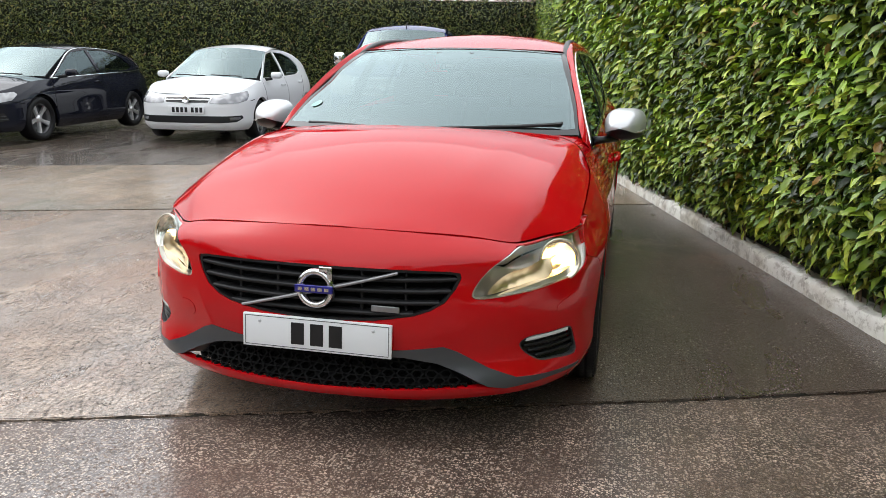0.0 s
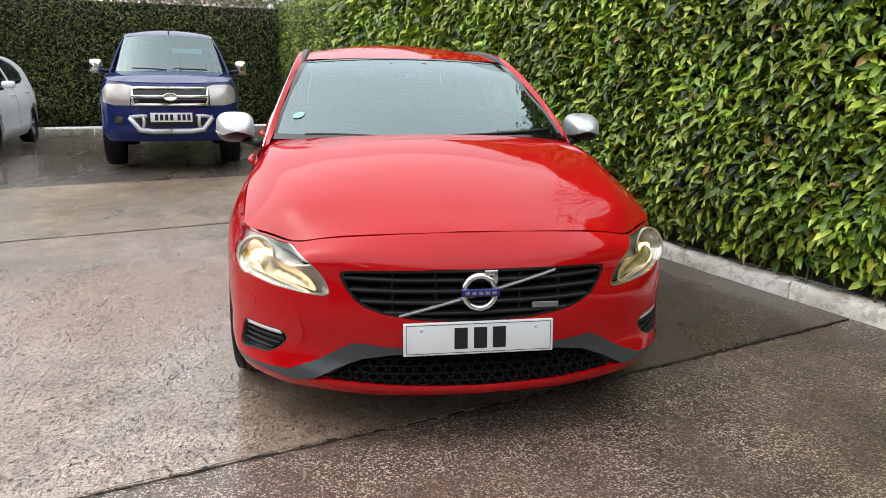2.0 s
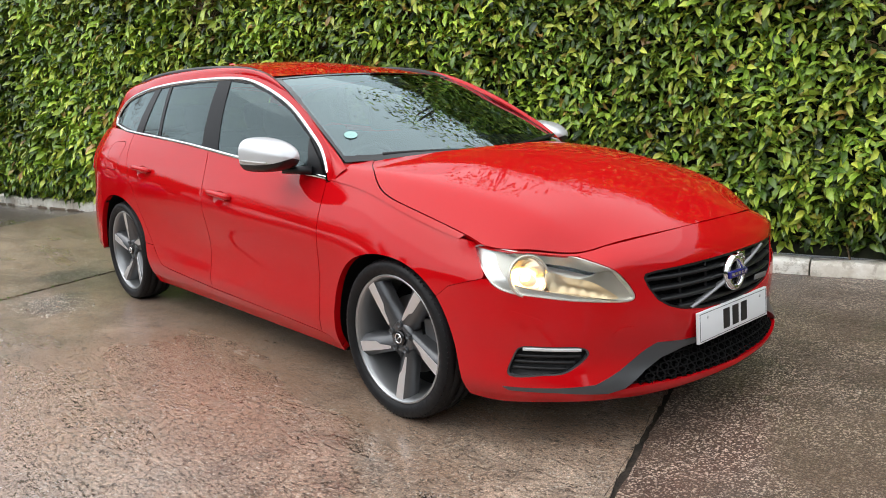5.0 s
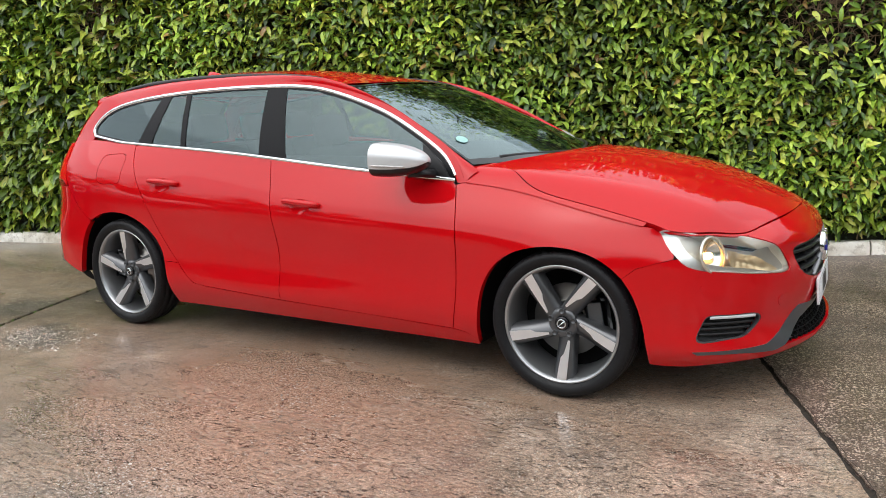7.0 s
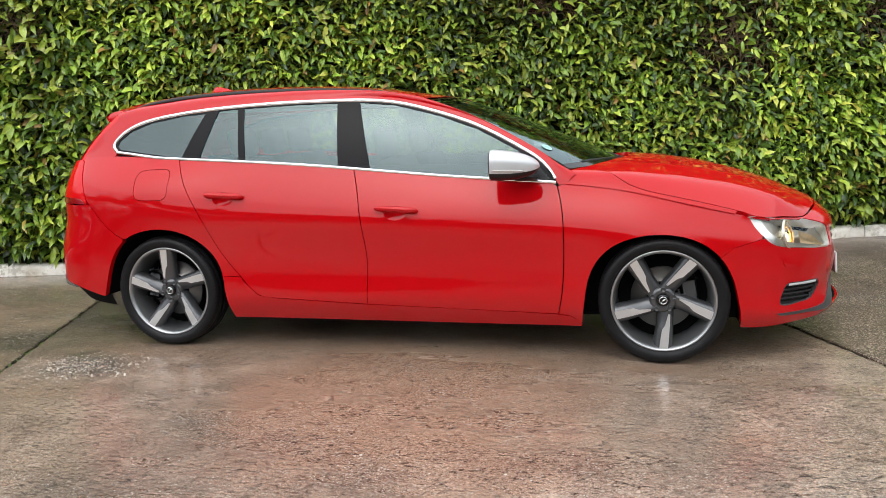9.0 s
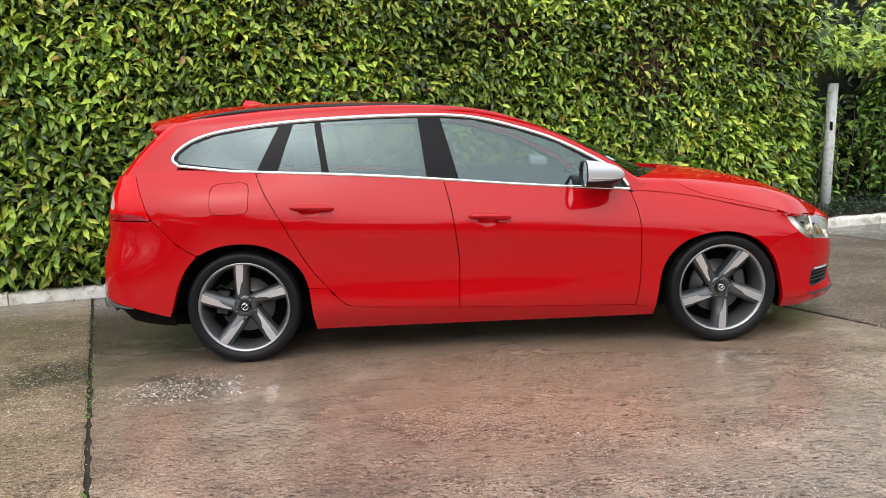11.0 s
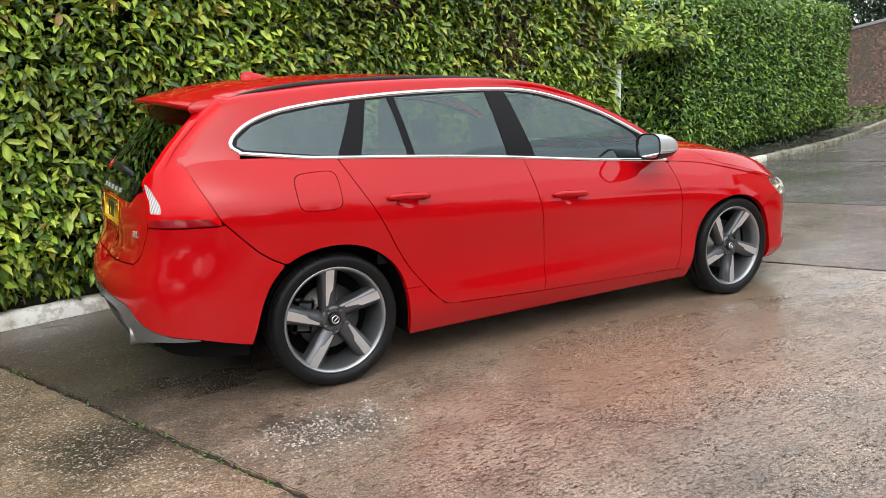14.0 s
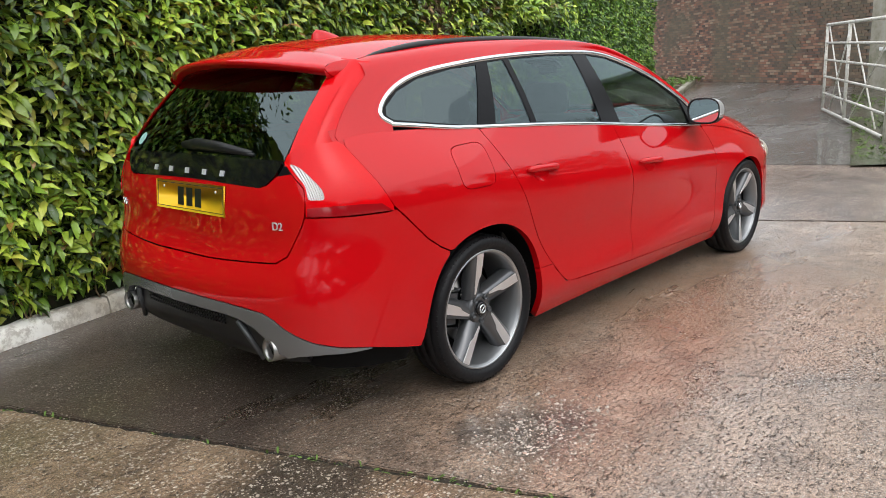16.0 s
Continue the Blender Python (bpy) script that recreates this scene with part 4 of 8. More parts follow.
rows = [[tuple(yard(a, b, 0.115 + 0.03 * b)) for b in (0.125, 0.4, 1.0, 2.2)] for a in np.linspace(-14.5, 14.5, 60)]
tagged(link("soil_bed", grid_mesh(rows), SOIL), "damp dark soil under the hedge", "soil", kind="structure")

# weeds and moss in the joints
MOSS = material("joint_moss", (0.10, 0.17, 0.03), 0.8)
weeds = tagged(thing("joint_weeds"), "small weeds and moss growing in the slab joints", "weeds")
spots = []
for start, ylo, yhi, m in ((-2.614, -3.2, 0.8, 260), (2.06, -1.6, -0.3, 60), (2.06, 1.9, 2.3, 20)):
    for i in range(m):
        y = rs.uniform(ylo, yhi)
        if noise.noise(Vector((0, y * 2.2, start))) > -0.05:
            spots.append((joint(y, start) + rs.normal(0, 0.008), y, -0.008))
spots = np.array(spots)
v, f = leaf_cloud(spots, np.tile(np.array([0, 0, 1.0]), (len(spots), 1)), 0.026, rs, -0.6)
pydata("weed_leaves", v, f, MOSS, weeds, kind="stuff")
FALLEN = material("fallen_leaf", (0.12, 0.07, 0.035), 0.6)
litter = tagged(thing("leaf_litter"), "scattered small fallen leaves and grit on the concrete", "litter")
pts = []
for i in range(150):
    x, y = rs.uniform(-6, 5), rs.uniform(-4.5, 2.0)
    if y < 2.0 + 0.265 * x and not (abs(x) < 2.3 and abs(y) < 0.9):
        pts.append((x, y, float(rise(x)) + 0.004))
for i in range(420):
    k, off = rs.uniform(-8, 9), -abs(rs.normal(0, 0.07))
    p = yard(k, off, 0.004)
    pts.append(p[:])
pts = np.array(pts)
v, f = leaf_cloud(pts, np.tile(np.array([0, 0, 1.0]), (len(pts), 1)), 0.022, rs, 0, 0.3)
pydata("fallen_leaves", v, f, FALLEN, litter, kind="stuff")

# ---- the red estate car ----
estate = thing("estate_car", label="bright red five-door estate car parked on wet concrete, headlamps lit", category="car")
SIDES = ((1, "left"), (-1, "right"))


def both(name, outline, where, mat, label="", parent=None, **how):
    """The same panel on either side of the car, as two parts."""
    return [link(name, polygon_mesh(outline, where, sides=(s,), **how), mat, parent or estate, label) for s, _ in SIDES]


def mirrored(half):
    """A closed outline from its left half, listed from the middle to the middle."""
    h = np.asarray(half, float)
    back = h[::-1] * (-1, 1)
    return np.vstack([h[:-1] if abs(h[-1][0]) < 1e-6 else h, back if abs(h[0][0]) > 1e-6 else back[:-1]])


def edge_fine(x):
    k = np.interp(-np.asarray(x), -DENSE[-1, :, 0], np.arange(len(FINE)))
    return np.interp(k, np.arange(len(FINE)), DENSE[-1, :, 2])


GAP = 0.0025
FRONT_ARCH = smooth_line([(0.985, 0.172), (1.003, 0.337), (1.032, 0.47), (1.11, 0.58), (1.23, 0.643), (1.39, 0.662), (1.55, 0.625), (1.67, 0.525), (1.735, 0.37), (1.765, 0.19)], 46)
REAR_ARCH = smooth_line([(-0.985, 0.172), (-1.003, 0.30), (-1.022, 0.45), (-1.095, 0.575), (-1.245, 0.668), (-1.42, 0.69), (-1.61, 0.635), (-1.725, 0.5), (-1.775, 0.36), (-1.80, 0.29)], 46)
DOOR_FRONT = smooth_line([(0.862, 0.897), (0.878, 0.84), (0.895, 0.73), (0.898, 0.5), (0.888, 0.35), (0.869, 0.246)], 18)
DOOR_B = smooth_line([(-0.232, 1.006), (-0.20, 0.88), (-0.172, 0.7), (-0.155, 0.537), (-0.158, 0.40), (-0.162, 0.278)], 16)
DOOR_REAR = smooth_line([(-1.292, 1.072), (-1.234, 0.952), (-1.129, 0.77), (-1.011, 0.55), (-0.886, 0.397), (-0.80, 0.318), (-0.70, 0.303)], 24)
WING_LINE = np.array([(1.846, 0.631), (1.78, 0.612), (1.708, 0.589), (1.655, 0.545)])
HEAD = smooth_line([(1.130, 0.735), (1.072, 0.663), (1.03, 0.617), (0.97, 0.592), (0.86, 0.579), (0.75, 0.567), (0.64, 0.558), (0.545, 0.552), (0.516, 0.562), (0.53, 0.600), (0.59, 0.658), (0.66, 0.692), (0.73, 0.708), (0.86, 0.7185), (0.99, 0.728)], 60, closed=True)


def shifted(line, dx, dz=0.0):
    return np.asarray(line, float) + (dx, dz)


def above(x0, x1, n, drop=0.003):
    xs = np.linspace(x0, x1, n)
    return np.stack([xs, edge_fine(xs) - drop], 1)


# bumper cover and nose, with its openings
GRILLE = mirrored([(0, 0.652), (0.16, 0.652), (0.32, 0.650), (0.44, 0.646), (0.478, 0.64), (0.482, 0.625), (0.465, 0.59), (0.43, 0.545), (0.385, 0.518), (0.328, 0.499), (0.196, 0.478), (0, 0.468)])
TRIM_TOP = [(0, 0.374), (0.20, 0.374), (0.30, 0.380), (0.424, 0.393), (0.47, 0.376), (0.53, 0.342), (0.58, 0.315), (0.672, 0.279), (0.80, 0.270), (0.985, 0.263)]
TRIM_LOW = [(0.965, 0.252), (0.80, 0.254), (0.632, 0.246), (0.57, 0.258), (0.484, 0.303), (0.404, 0.335), (0.30, 0.352), (0.20, 0.356), (0, 0.356)]
INTAKE = mirrored([(0, 0.356), (0.20, 0.356), (0.30, 0.352), (0.404, 0.335), (0.484, 0.303), (0.545, 0.266), (0.45, 0.258), (0.25, 0.254), (0, 0.254)])
MOUTH = mirrored(TRIM_TOP + [(0.965, 0.252), (0.80, 0.254), (0.632, 0.246), (0.56, 0.256), (0.45, 0.258), (0.25, 0.254), (0, 0.254)])
FOG = smooth_line([(0.93, 0.404), (0.89, 0.412), (0.80, 0.411), (0.712, 0.407), (0.688, 0.385), (0.72, 0.347), (0.777, 0.316), (0.849, 0.309), (0.966, 0.306), (0.955, 0.36)], 40, closed=True)
k_in, k_out = int(np.argmin(((HEAD - (0.70, 0.69)) ** 2).sum(1))), int(np.argmin(((HEAD - (1.055, 0.635)) ** 2).sum(1)))
lamp_run = [tuple(p) for p in (HEAD[k_in::-1] if k_in < k_out else HEAD[k_out:k_in + 1][::-1])]
arch_a = [(arc_x(x), z) for x, z in FRONT_ARCH[::-1] if x > 1.655 and z < 0.545]
half = [(0, 0.762), (0.14, 0.761), (0.28, 0.755), (0.40, 0.747), (0.50, 0.738), (0.58, 0.729), (0.66, 0.716), (0.70, 0.709)] + lamp_run
half += [(arc_x(x), z + 0.001) for x, z in WING_LINE] + arch_a[::-1]
half += [(1.10, 0.186), (1.0, 0.188), (0.9, 0.20), (0.75, 0.212), (0.6, 0.214), (0.45, 0.205), (0.3, 0.196), (0.15, 0.192), (0, 0.190)]
bumper = link("front_bumper", polygon_mesh(mirrored(half), low, 0.022, holes=[GRILLE, MOUTH, FOG, FOG * (-1, 1)], lip=0.03), RED, estate)

# wing
wing = [(1.774, 0.737)] + [tuple(p) for p in above(1.76, 0.90, 34, 0.0)] + [tuple(p) for p in shifted(DOOR_FRONT, GAP)] + [(0.93, 0.235), (0.985, 0.20)]
wing += [tuple(p) for p in FRONT_ARCH if p[1] > 0.2 and (p[0] < 1.66)] + [tuple(p + (0, 0.003)) for p in WING_LINE[::-1]]
tail_of_lamp = [(float(np.interp(a, ARC, DENSE[3, :, 0])), z) for a, z in [(1.06, 0.645), (1.09, 0.69), (1.121, 0.731)]]
wing_panels = both("wing", wing + tail_of_lamp, side, RED, step=0.03, lip=0.03)

# doors, sill, quarter
CUP_F, CUP_R = [np.array([(cx + 0.062 * math.cos(a), cz + 0.038 * math.sin(a)) for a in np.linspace(0, 2 * math.pi, 26)[:-1]]) for cx, cz in ((0.015, 0.775), (-0.985, 0.858))]
front_door = [tuple(p) for p in shifted(DOOR_FRONT, -GAP)[::-1]] + [tuple(p) for p in above(0.84, -0.215, 30, 0.004)] + [tuple(p) for p in shifted(DOOR_B, GAP)]
rear_door = [tuple(p) for p in shifted(DOOR_B, -GAP)[::-1]] + [tuple(p) for p in above(-0.25, -1.27, 30, 0.004)] + [tuple(p) for p in shifted(DOOR_REAR, GAP)]
doors_f = both("front_door", front_door, side, RED, step=0.035, lip=0.03, holes=[CUP_F])
doors_r = both("rear_door", rear_door, side, RED, step=0.035, lip=0.03, holes=[CUP_R])
sill = [(0.985, 0.174), (0.988, 0.199), (0.93, 0.232), (0.869, 0.241), (0.4, 0.258), (-0.162, 0.273), (-0.70, 0.298), (-0.805, 0.313), (-0.892, 0.392), (-0.905, 0.418), (-1.016, 0.421)]
sill += [tuple(p) for p in REAR_ARCH[::-1] if p[1] < 0.41 and p[0] > -1.2] + [(-0.5, 0.172), (0, 0.172), (0.5, 0.172)]
both("sill", sill, side, RED, step=0.03, lip=0.03)
FLAP = smooth_line([(-1.335, 1.018), (-1.325, 0.94), (-1.335, 0.868), (-1.43, 0.855), (-1.525, 0.868), (-1.54, 0.94), (-1.525, 1.012), (-1.43, 1.028)], 40, closed=True)
LAMP_EDGE = [(-2.0, 1.072), (-1.968, 1.02), (-1.922, 0.94), (-1.878, 0.850)]
BUMP_EDGE = [(-1.868, 0.836), (-1.80, 0.765), (-1.739, 0.702), (-1.68, 0.66), (-1.632, 0.635)]
quarter = [tuple(p) for p in shifted(DOOR_REAR[::-1], -GAP) if p[1] > 0.405] + [tuple(p) for p in above(-1.31, -1.99, 22, -0.002)] + LAMP_EDGE + [(x + GAP, z + GAP) for x, z in BUMP_EDGE]
quarter += [tuple(p) for p in REAR_ARCH[::-1] if p[0] > -1.61 and p[1] > 0.43] + [(-1.018, 0.424), (-0.908, 0.421)]
quarters = []
for s, _ in SIDES:
    hole = [FLAP] if s < 0 else []
    quarters.append(link("quarter_panel", polygon_mesh(quarter, side, 0.03, holes=hole, lip=0.03, sides=(s,)), RED, estate))
shoulder_x = np.linspace(-2.0, -1.745, 16)
for s, _ in SIDES:
    ez = edge_fine(shoulder_x)
    strips = []
    for dz in (-0.05, -0.02, 0.0, 0.02, 0.035):
        p, n = side(shoulder_x, ez + dz) if dz < 0 else glasshouse(shoulder_x, ez + dz)
        strips.append((p - 0.004 * n) * (1, s, 1))
    link("shoulder_panel", skin(np.array(strips)), RED, estate)
flap_in = (FLAP - FLAP.mean(0)) * 0.968 + FLAP.mean(0)
link("fuel_flap", polygon_mesh(flap_in, side, 0.025, lip=0.012, sides=(-1,)), RED, quarters[1])


def dished(where, centre, radii, depth):
    def deep(a, b):
        p, n = where(a, b)
        r = ((np.asarray(a) - centre[0]) / radii[0]) ** 2 + ((np.asarray(b) - centre[1]) / radii[1]) ** 2
        return p - n * (depth * np.clip(1 - r, 0, 1))[:, None], n
    return deep


for doors, cup, cx, cz, tilt in ((doors_f, CUP_F, 0.022, 0.79, -0.06), (doors_r, CUP_R, -0.977, 0.872, -0.055)):
    for (s, _), door in zip(SIDES, doors):
        where = dished(side, cup.mean(0), (0.062, 0.038), 0.022)
        link("handle_cup", polygon_mesh(cup, where, 0.012, sides=(s,), thick=False), RED, door)
        pts, rad = [], []
        for u in np.linspace(-1, 1, 15):
            x = cx + 0.118 * u
            p, n = side(np.array([x]), np.array([cz + tilt * (x - cx)]))
            q = p[0] + n[0] * (0.022 * (1 - abs(u) ** 6) + 0.004)
            pts.append((q[0], q[1] * s, q[2]))
            rad.append(0.0150 * (1 - 0.55 * abs(u) ** 8) * (1.15 if u > 0.35 else 1))
        link("door_handle", tube(pts, rad, 12), RED, door)

# rear bumper, trim and diffuser
REAR_GREY = material("satin_grey_rear_trim", (0.19, 0.194, 0.20), 0.26, 0.6)
arch_b = [(LENGTH - arc_x(x), z) for x, z in REAR_ARCH if x < -1.632 and z < 0.63]
half = [(0, 0.642), (0.2, 0.644), (0.36, 0.651), (0.5, 0.658), (0.61, 0.664), (0.665, 0.69), (0.70, 0.745), (0.735, 0.80), (0.752, 0.833), (0.80, 0.832), (0.95, 0.828), (1.09, 0.828)]
half += [(LENGTH - arc_x(x), z - GAP) for x, z in BUMP_EDGE] + arch_b
half += [(1.161, 0.295), (0.97, 0.342), (0.85, 0.362), (0.753, 0.385), (0.70, 0.405), (0.644, 0.432), (0.60, 0.462), (0.548, 0.484), (0.45, 0.494), (0.344, 0.500), (0.17, 0.504), (0, 0.505)]
link("rear_bumper", polygon_mesh(mirrored(half), tail, 0.03, lip=0.03), RED, estate)
trim_low = [(0.97, 0.336), (0.90, 0.336), (0.80, 0.338), (0.70, 0.330), (0.648, 0.316), (0.60, 0.335), (0.55, 0.385), (0.50, 0.42), (0.42, 0.445), (0.344, 0.452), (0.17, 0.455), (0, 0.455)]
trim_top = [(0, 0.501), (0.17, 0.500), (0.344, 0.496), (0.45, 0.49), (0.548, 0.48), (0.60, 0.458), (0.644, 0.428), (0.70, 0.401), (0.753, 0.381), (0.85, 0.358), (0.97, 0.340)]
link("rear_trim", polygon_mesh(mirrored(trim_top + trim_low), tail, 0.02, lip=0.03, lift=0.004), REAR_GREY, estate, "satin silver strip under the rear bumper")
link("diffuser", polygon_mesh(mirrored([(0, 0.452), (0.30, 0.448), (0.43, 0.44), (0.50, 0.415), (0.55, 0.38), (0.60, 0.33), (0.66, 0.312), (0.70, 0.325), (0.72, 0.28), (0.5, 0.245), (0.25, 0.24), (0, 0.24)]), tail, 0.02, lift=-0.028, lip=0.02), BLACK_TRIM, estate, "black ribbed diffuser")
bm = bmesh.new()
for z in (0.40, 0.415, 0.43):
    for b in np.linspace(-0.30, 0.30, 33):
        p, n = tail(np.array([b]), np.array([z]))
        box(0.006, 0.011, 0.007, tuple(p[0] - 0.022 * n[0]), bm=bm)
tagged(link("diffuser_mesh", bm, BLACK_TRIM, estate, smooth=False), kind="stuff")
for b in (-0.40, 0.40):
    p, n = tail(np.array([b, b * 1.22]), np.array([0.43, 0.27]))
    link("diffuser_fin", tube([tuple(p[0] - 0.012 * n[0]), tuple(p[1] - 0.012 * n[1])], 0.012, 6), GREY_TRIM, estate)
for s, _ in SIDES:
    m = pose(-2.165, 0.565 * s, 0.332, 0, -86, 6 * s)
    link("exhaust_tip", lathe([(0.026, -0.06), (0.032, 0.0), (0.036, 0.085), (0.042, 0.10), (0.045, 0.098), (0.045, 0.05), (0.04, -0.08)], 28, m=m), TIP_STEEL, estate)
    link("exhaust_bore", lathe([(0.034, 0.07), (0.001, -0.02)], 20, m=m), DARK, estate)

# tailgate
half = [(0, 0.647), (0.2, 0.649), (0.36, 0.656), (0.5, 0.663), (0.606, 0.669), (0.66, 0.695), (0.695, 0.748), (0.73, 0.80), (0.747, 0.84), (0.757, 0.90), (0.755, 0.935), (0.70, 0.985), (0.663, 1.018)]
half_black = [(0, 0.945), (0.2, 0.943), (0.42, 0.937), (0.52, 0.934), (0.56, 0.945), (0.61, 0.975), (0.645, 1.01), (0.656, 1.03), (0.4, 1.035), (0.2, 1.036), (0, 1.037)]
gate_mesh = polygon_mesh(mirrored(half[:12] + [(0.62, 0.975), (0.565, 0.942), (0.52, 0.931), (0.42, 0.934), (0.2, 0.940), (0, 0.942)]), tail, 0.03, lip=0.02)
tailgate = link("tailgate", gate_mesh, RED, estate)
link("tailgate_panel", polygon_mesh(mirrored(half_black), tail, 0.03, lip=0.015, lift=0.002), GLOSS_BLACK, tailgate, "gloss black strip below the rear window")
GLASS_EDGE = [(-2.142, 0.592, 1.028), (-2.035, 0.572, 1.155), (-1.945, 0.555, 1.25), (-1.845, 0.535, 1.345)]
GLASS_MID = [(-2.176, 0.0, 1.036), (-2.095, 0.0, 1.16), (-2.01, 0.0, 1.27), (-1.93, 0.0, 1.372)]


def across(edge, mid, fr):
    """Control rows from the right edge over the middle to the left edge."""
    e, c = np.array(edge), np.array(mid)
    rows = []
    for f in fr:
        w = abs(f)
        p = c * (1 - w**2) + e * w**2
        p[:, 1] = e[:, 1] * f
        rows.append(p)
    return rows


FR = (-1, -0.82, -0.5, 0, 0.5, 0.82, 1)
link("rear_window", skin(patch(across(GLASS_EDGE, GLASS_MID, FR), 41, 21)), PRIVACY, tailgate, "dark tinted rear window").visible_shadow = False
# the spoiler over the window
SP_E = [(-1.76, 0.575, 1.372), (-1.80, 0.572, 1.374), (-1.87, 0.563, 1.366), (-1.905, 0.578, 1.342), (-1.885, 0.585, 1.322), (-1.80, 0.59, 1.315)]
SP_M = [(-1.80, 0.0, 1.455), (-1.86, 0.0, 1.444), (-1.97, 0.0, 1.418), (-2.045, 0.0, 1.392), (-2.02, 0.0, 1.374), (-1.90, 0.0, 1.372)]
link("spoiler", skin(patch(across(SP_E, SP_M, FR), 41, 26)), RED, tailgate)
for s, _ in SIDES:
    upper_edge = np.array([(-1.74, 0.585, 1.378), (-1.80, 0.574, 1.376), (-1.87, 0.566, 1.366), (-1.908, 0.570, 1.345)])
    lower_edge = np.array([(-1.70, 0.612, 1.350), (-1.77, 0.602, 1.325), (-1.83, 0.585, 1.305), (-1.89, 0.560, 1.305)])
    bulge = (upper_edge + lower_edge) / 2 + np.array([-0.006, 0.010, 0.0])
    link("spoiler_end", skin(patch([upper_edge, bulge, lower_edge], 8, 14) * (1, s, 1)), RED, tailgate)
bm = box(0.02, 0.36, 0.012, (-1.985, 0, 1.376), 0.004)
link("brake_light", bm, material("high_brake_lens", (0.25, 0.01, 0.01), 0.15), tailgate, "dark red high brake light")
bm = tube([(-2.165, 0.05, 1.072), (-2.168, -0.06, 1.080), (-2.162, -0.22, 1.070), (-2.145, -0.40, 1.050)], [0.016, 0.023, 0.020, 0.011], 10)
tube([(-2.165, 0.02, 1.062), (-2.15, -0.42, 1.046)], 0.008, 8, bm)
link("rear_wiper", bm, BLACK_TRIM, tailgate, "black rear wiper")

# side frame, cant rail, roof
DLO = smooth_line([(0.868, 0.906), (0.795, 1.012), (0.67, 1.099), (0.452, 1.213), (0.228, 1.294), (-0.034, 1.36), (-0.325, 1.381), (-0.759, 1.378), (-1.092, 1.362), (-1.315, 1.342), (-1.54, 1.308), (-1.68, 1.258), (-1.755, 1.20), (-1.77, 1.163), (-1.735, 1.134)], 64)
belt_back = [(x, max(float(edge_fine(x)) + 0.004, float(np.interp(x, [-1.74, -1.38, -1.30], [1.131, 1.085, 0.5])))) for x in np.linspace(-1.70, 0.855, 44)]
up = [(0.905, 0.905), (0.845, 1.01), (0.70, 1.118), (0.48, 1.236), (0.25, 1.318), (0.0, 1.378), (-0.325, 1.404), (-0.759, 1.405), (-1.092, 1.393), (-1.315, 1.377), (-1.54, 1.352), (-1.70, 1.330), (-1.775, 1.318)]
TOPLINE = smooth_line(up, 50)
REAR_LINE = smooth_line([(-1.775, 1.318), (-1.865, 1.245), (-1.94, 1.165), (-1.984, 1.105)], 14)
frame_loop = [tuple(p) for p in TOPLINE] + [tuple(p) for p in REAR_LINE[1:]] + [(x, float(edge_fine(x)) - 0.008) for x in np.linspace(-1.978, -1.745, 10)] + [tuple(p) for p in DLO[::-1]]
both("side_frame", frame_loop, glasshouse, RED, step=0.025, lip=0.02)
ROOF_EDGE = [(0.955, 0.762, 0.958), (0.86, 0.736, 1.012), (0.70, 0.708, 1.103), (0.45, 0.660, 1.228), (0.22, 0.615, 1.330), (0.085, 0.589, 1.376), (-0.33, 0.552, 1.430), (-0.76, 0.540, 1.440), (-1.09, 0.540, 1.436), (-1.315, 0.540, 1.425), (-1.54, 0.545, 1.405), (-1.70, 0.555, 1.386), (-1.775, 0.572, 1.372)]
low_pts = glasshouse(np.array([p[0] for p in up]), np.array([p[1] for p in up]))[0]
rows = [low_pts + (0, 0, -0.004)]
for f in (0.35, 0.7):
    mid = low_pts * (1 - f) + np.array(ROOF_EDGE) * f
    swell = np.interp(np.arange(len(up)), [0, 2, 5, 11, 12], [0.004, 0.008, 0.018, 0.016, 0.012])
    mid[:, 1] += swell * 0.8
    mid[:, 2] += swell
    rows.append(mid)
rows.append(np.array(ROOF_EDGE))
for s, _ in SIDES:
    pts = patch(rows, 10, 70) * (1, s, 1)
    link("cant_rail", skin(pts), RED, estate)
ROOF_MID = [(0.195, 0.0, 1.391), (-0.33, 0.0, 1.470), (-0.76, 0.0, 1.498), (-1.09, 0.0, 1.502), (-1.315, 0.0, 1.497), (-1.54, 0.0, 1.484), (-1.70, 0.0, 1.468), (-1.80, 0.0, 1.456)]
roof_e = [ROOF_EDGE[5]] + ROOF_EDGE[6:]
link("roof", skin(patch(across(roof_e, ROOF_MID, FR), 41, 40)), RED, estate)
for s, _ in SIDES:
    line = smooth_line([(0.20, 0.606, 1.345), (0.12, 0.600, 1.372), (-0.05, 0.588, 1.410), (-0.33, 0.574, 1.440), (-0.76, 0.566, 1.455), (-1.2, 0.565, 1.447), (-1.5, 0.568, 1.425), (-1.66, 0.574, 1.402), (-1.72, 0.576, 1.386)], 44)
    bm = bmesh.new()
    rings = []
    for i, p in enumerate(line):
        u = min(i, len(line) - 1 - i) / 5
        h, w = 0.020 * min(1, 0.30 + 0.35 * u), 0.019 * min(1, 0.4 + 0.5 * u)
        rings.append([(p[0], s * (p[1] + dy * w), p[2] + dz * h - 0.012) for dy, dz in ((-1, -0.6), (-1, 0.5), (-0.55, 1), (0.55, 1), (1, 0.5), (1, -0.6))])
    grid_mesh([r + [r[0]] for r in rings], bm)
    link("roof_rail", bm, BLACK_TRIM, estate, "matt black roof rail")
bm = bmesh.new()
secs = []
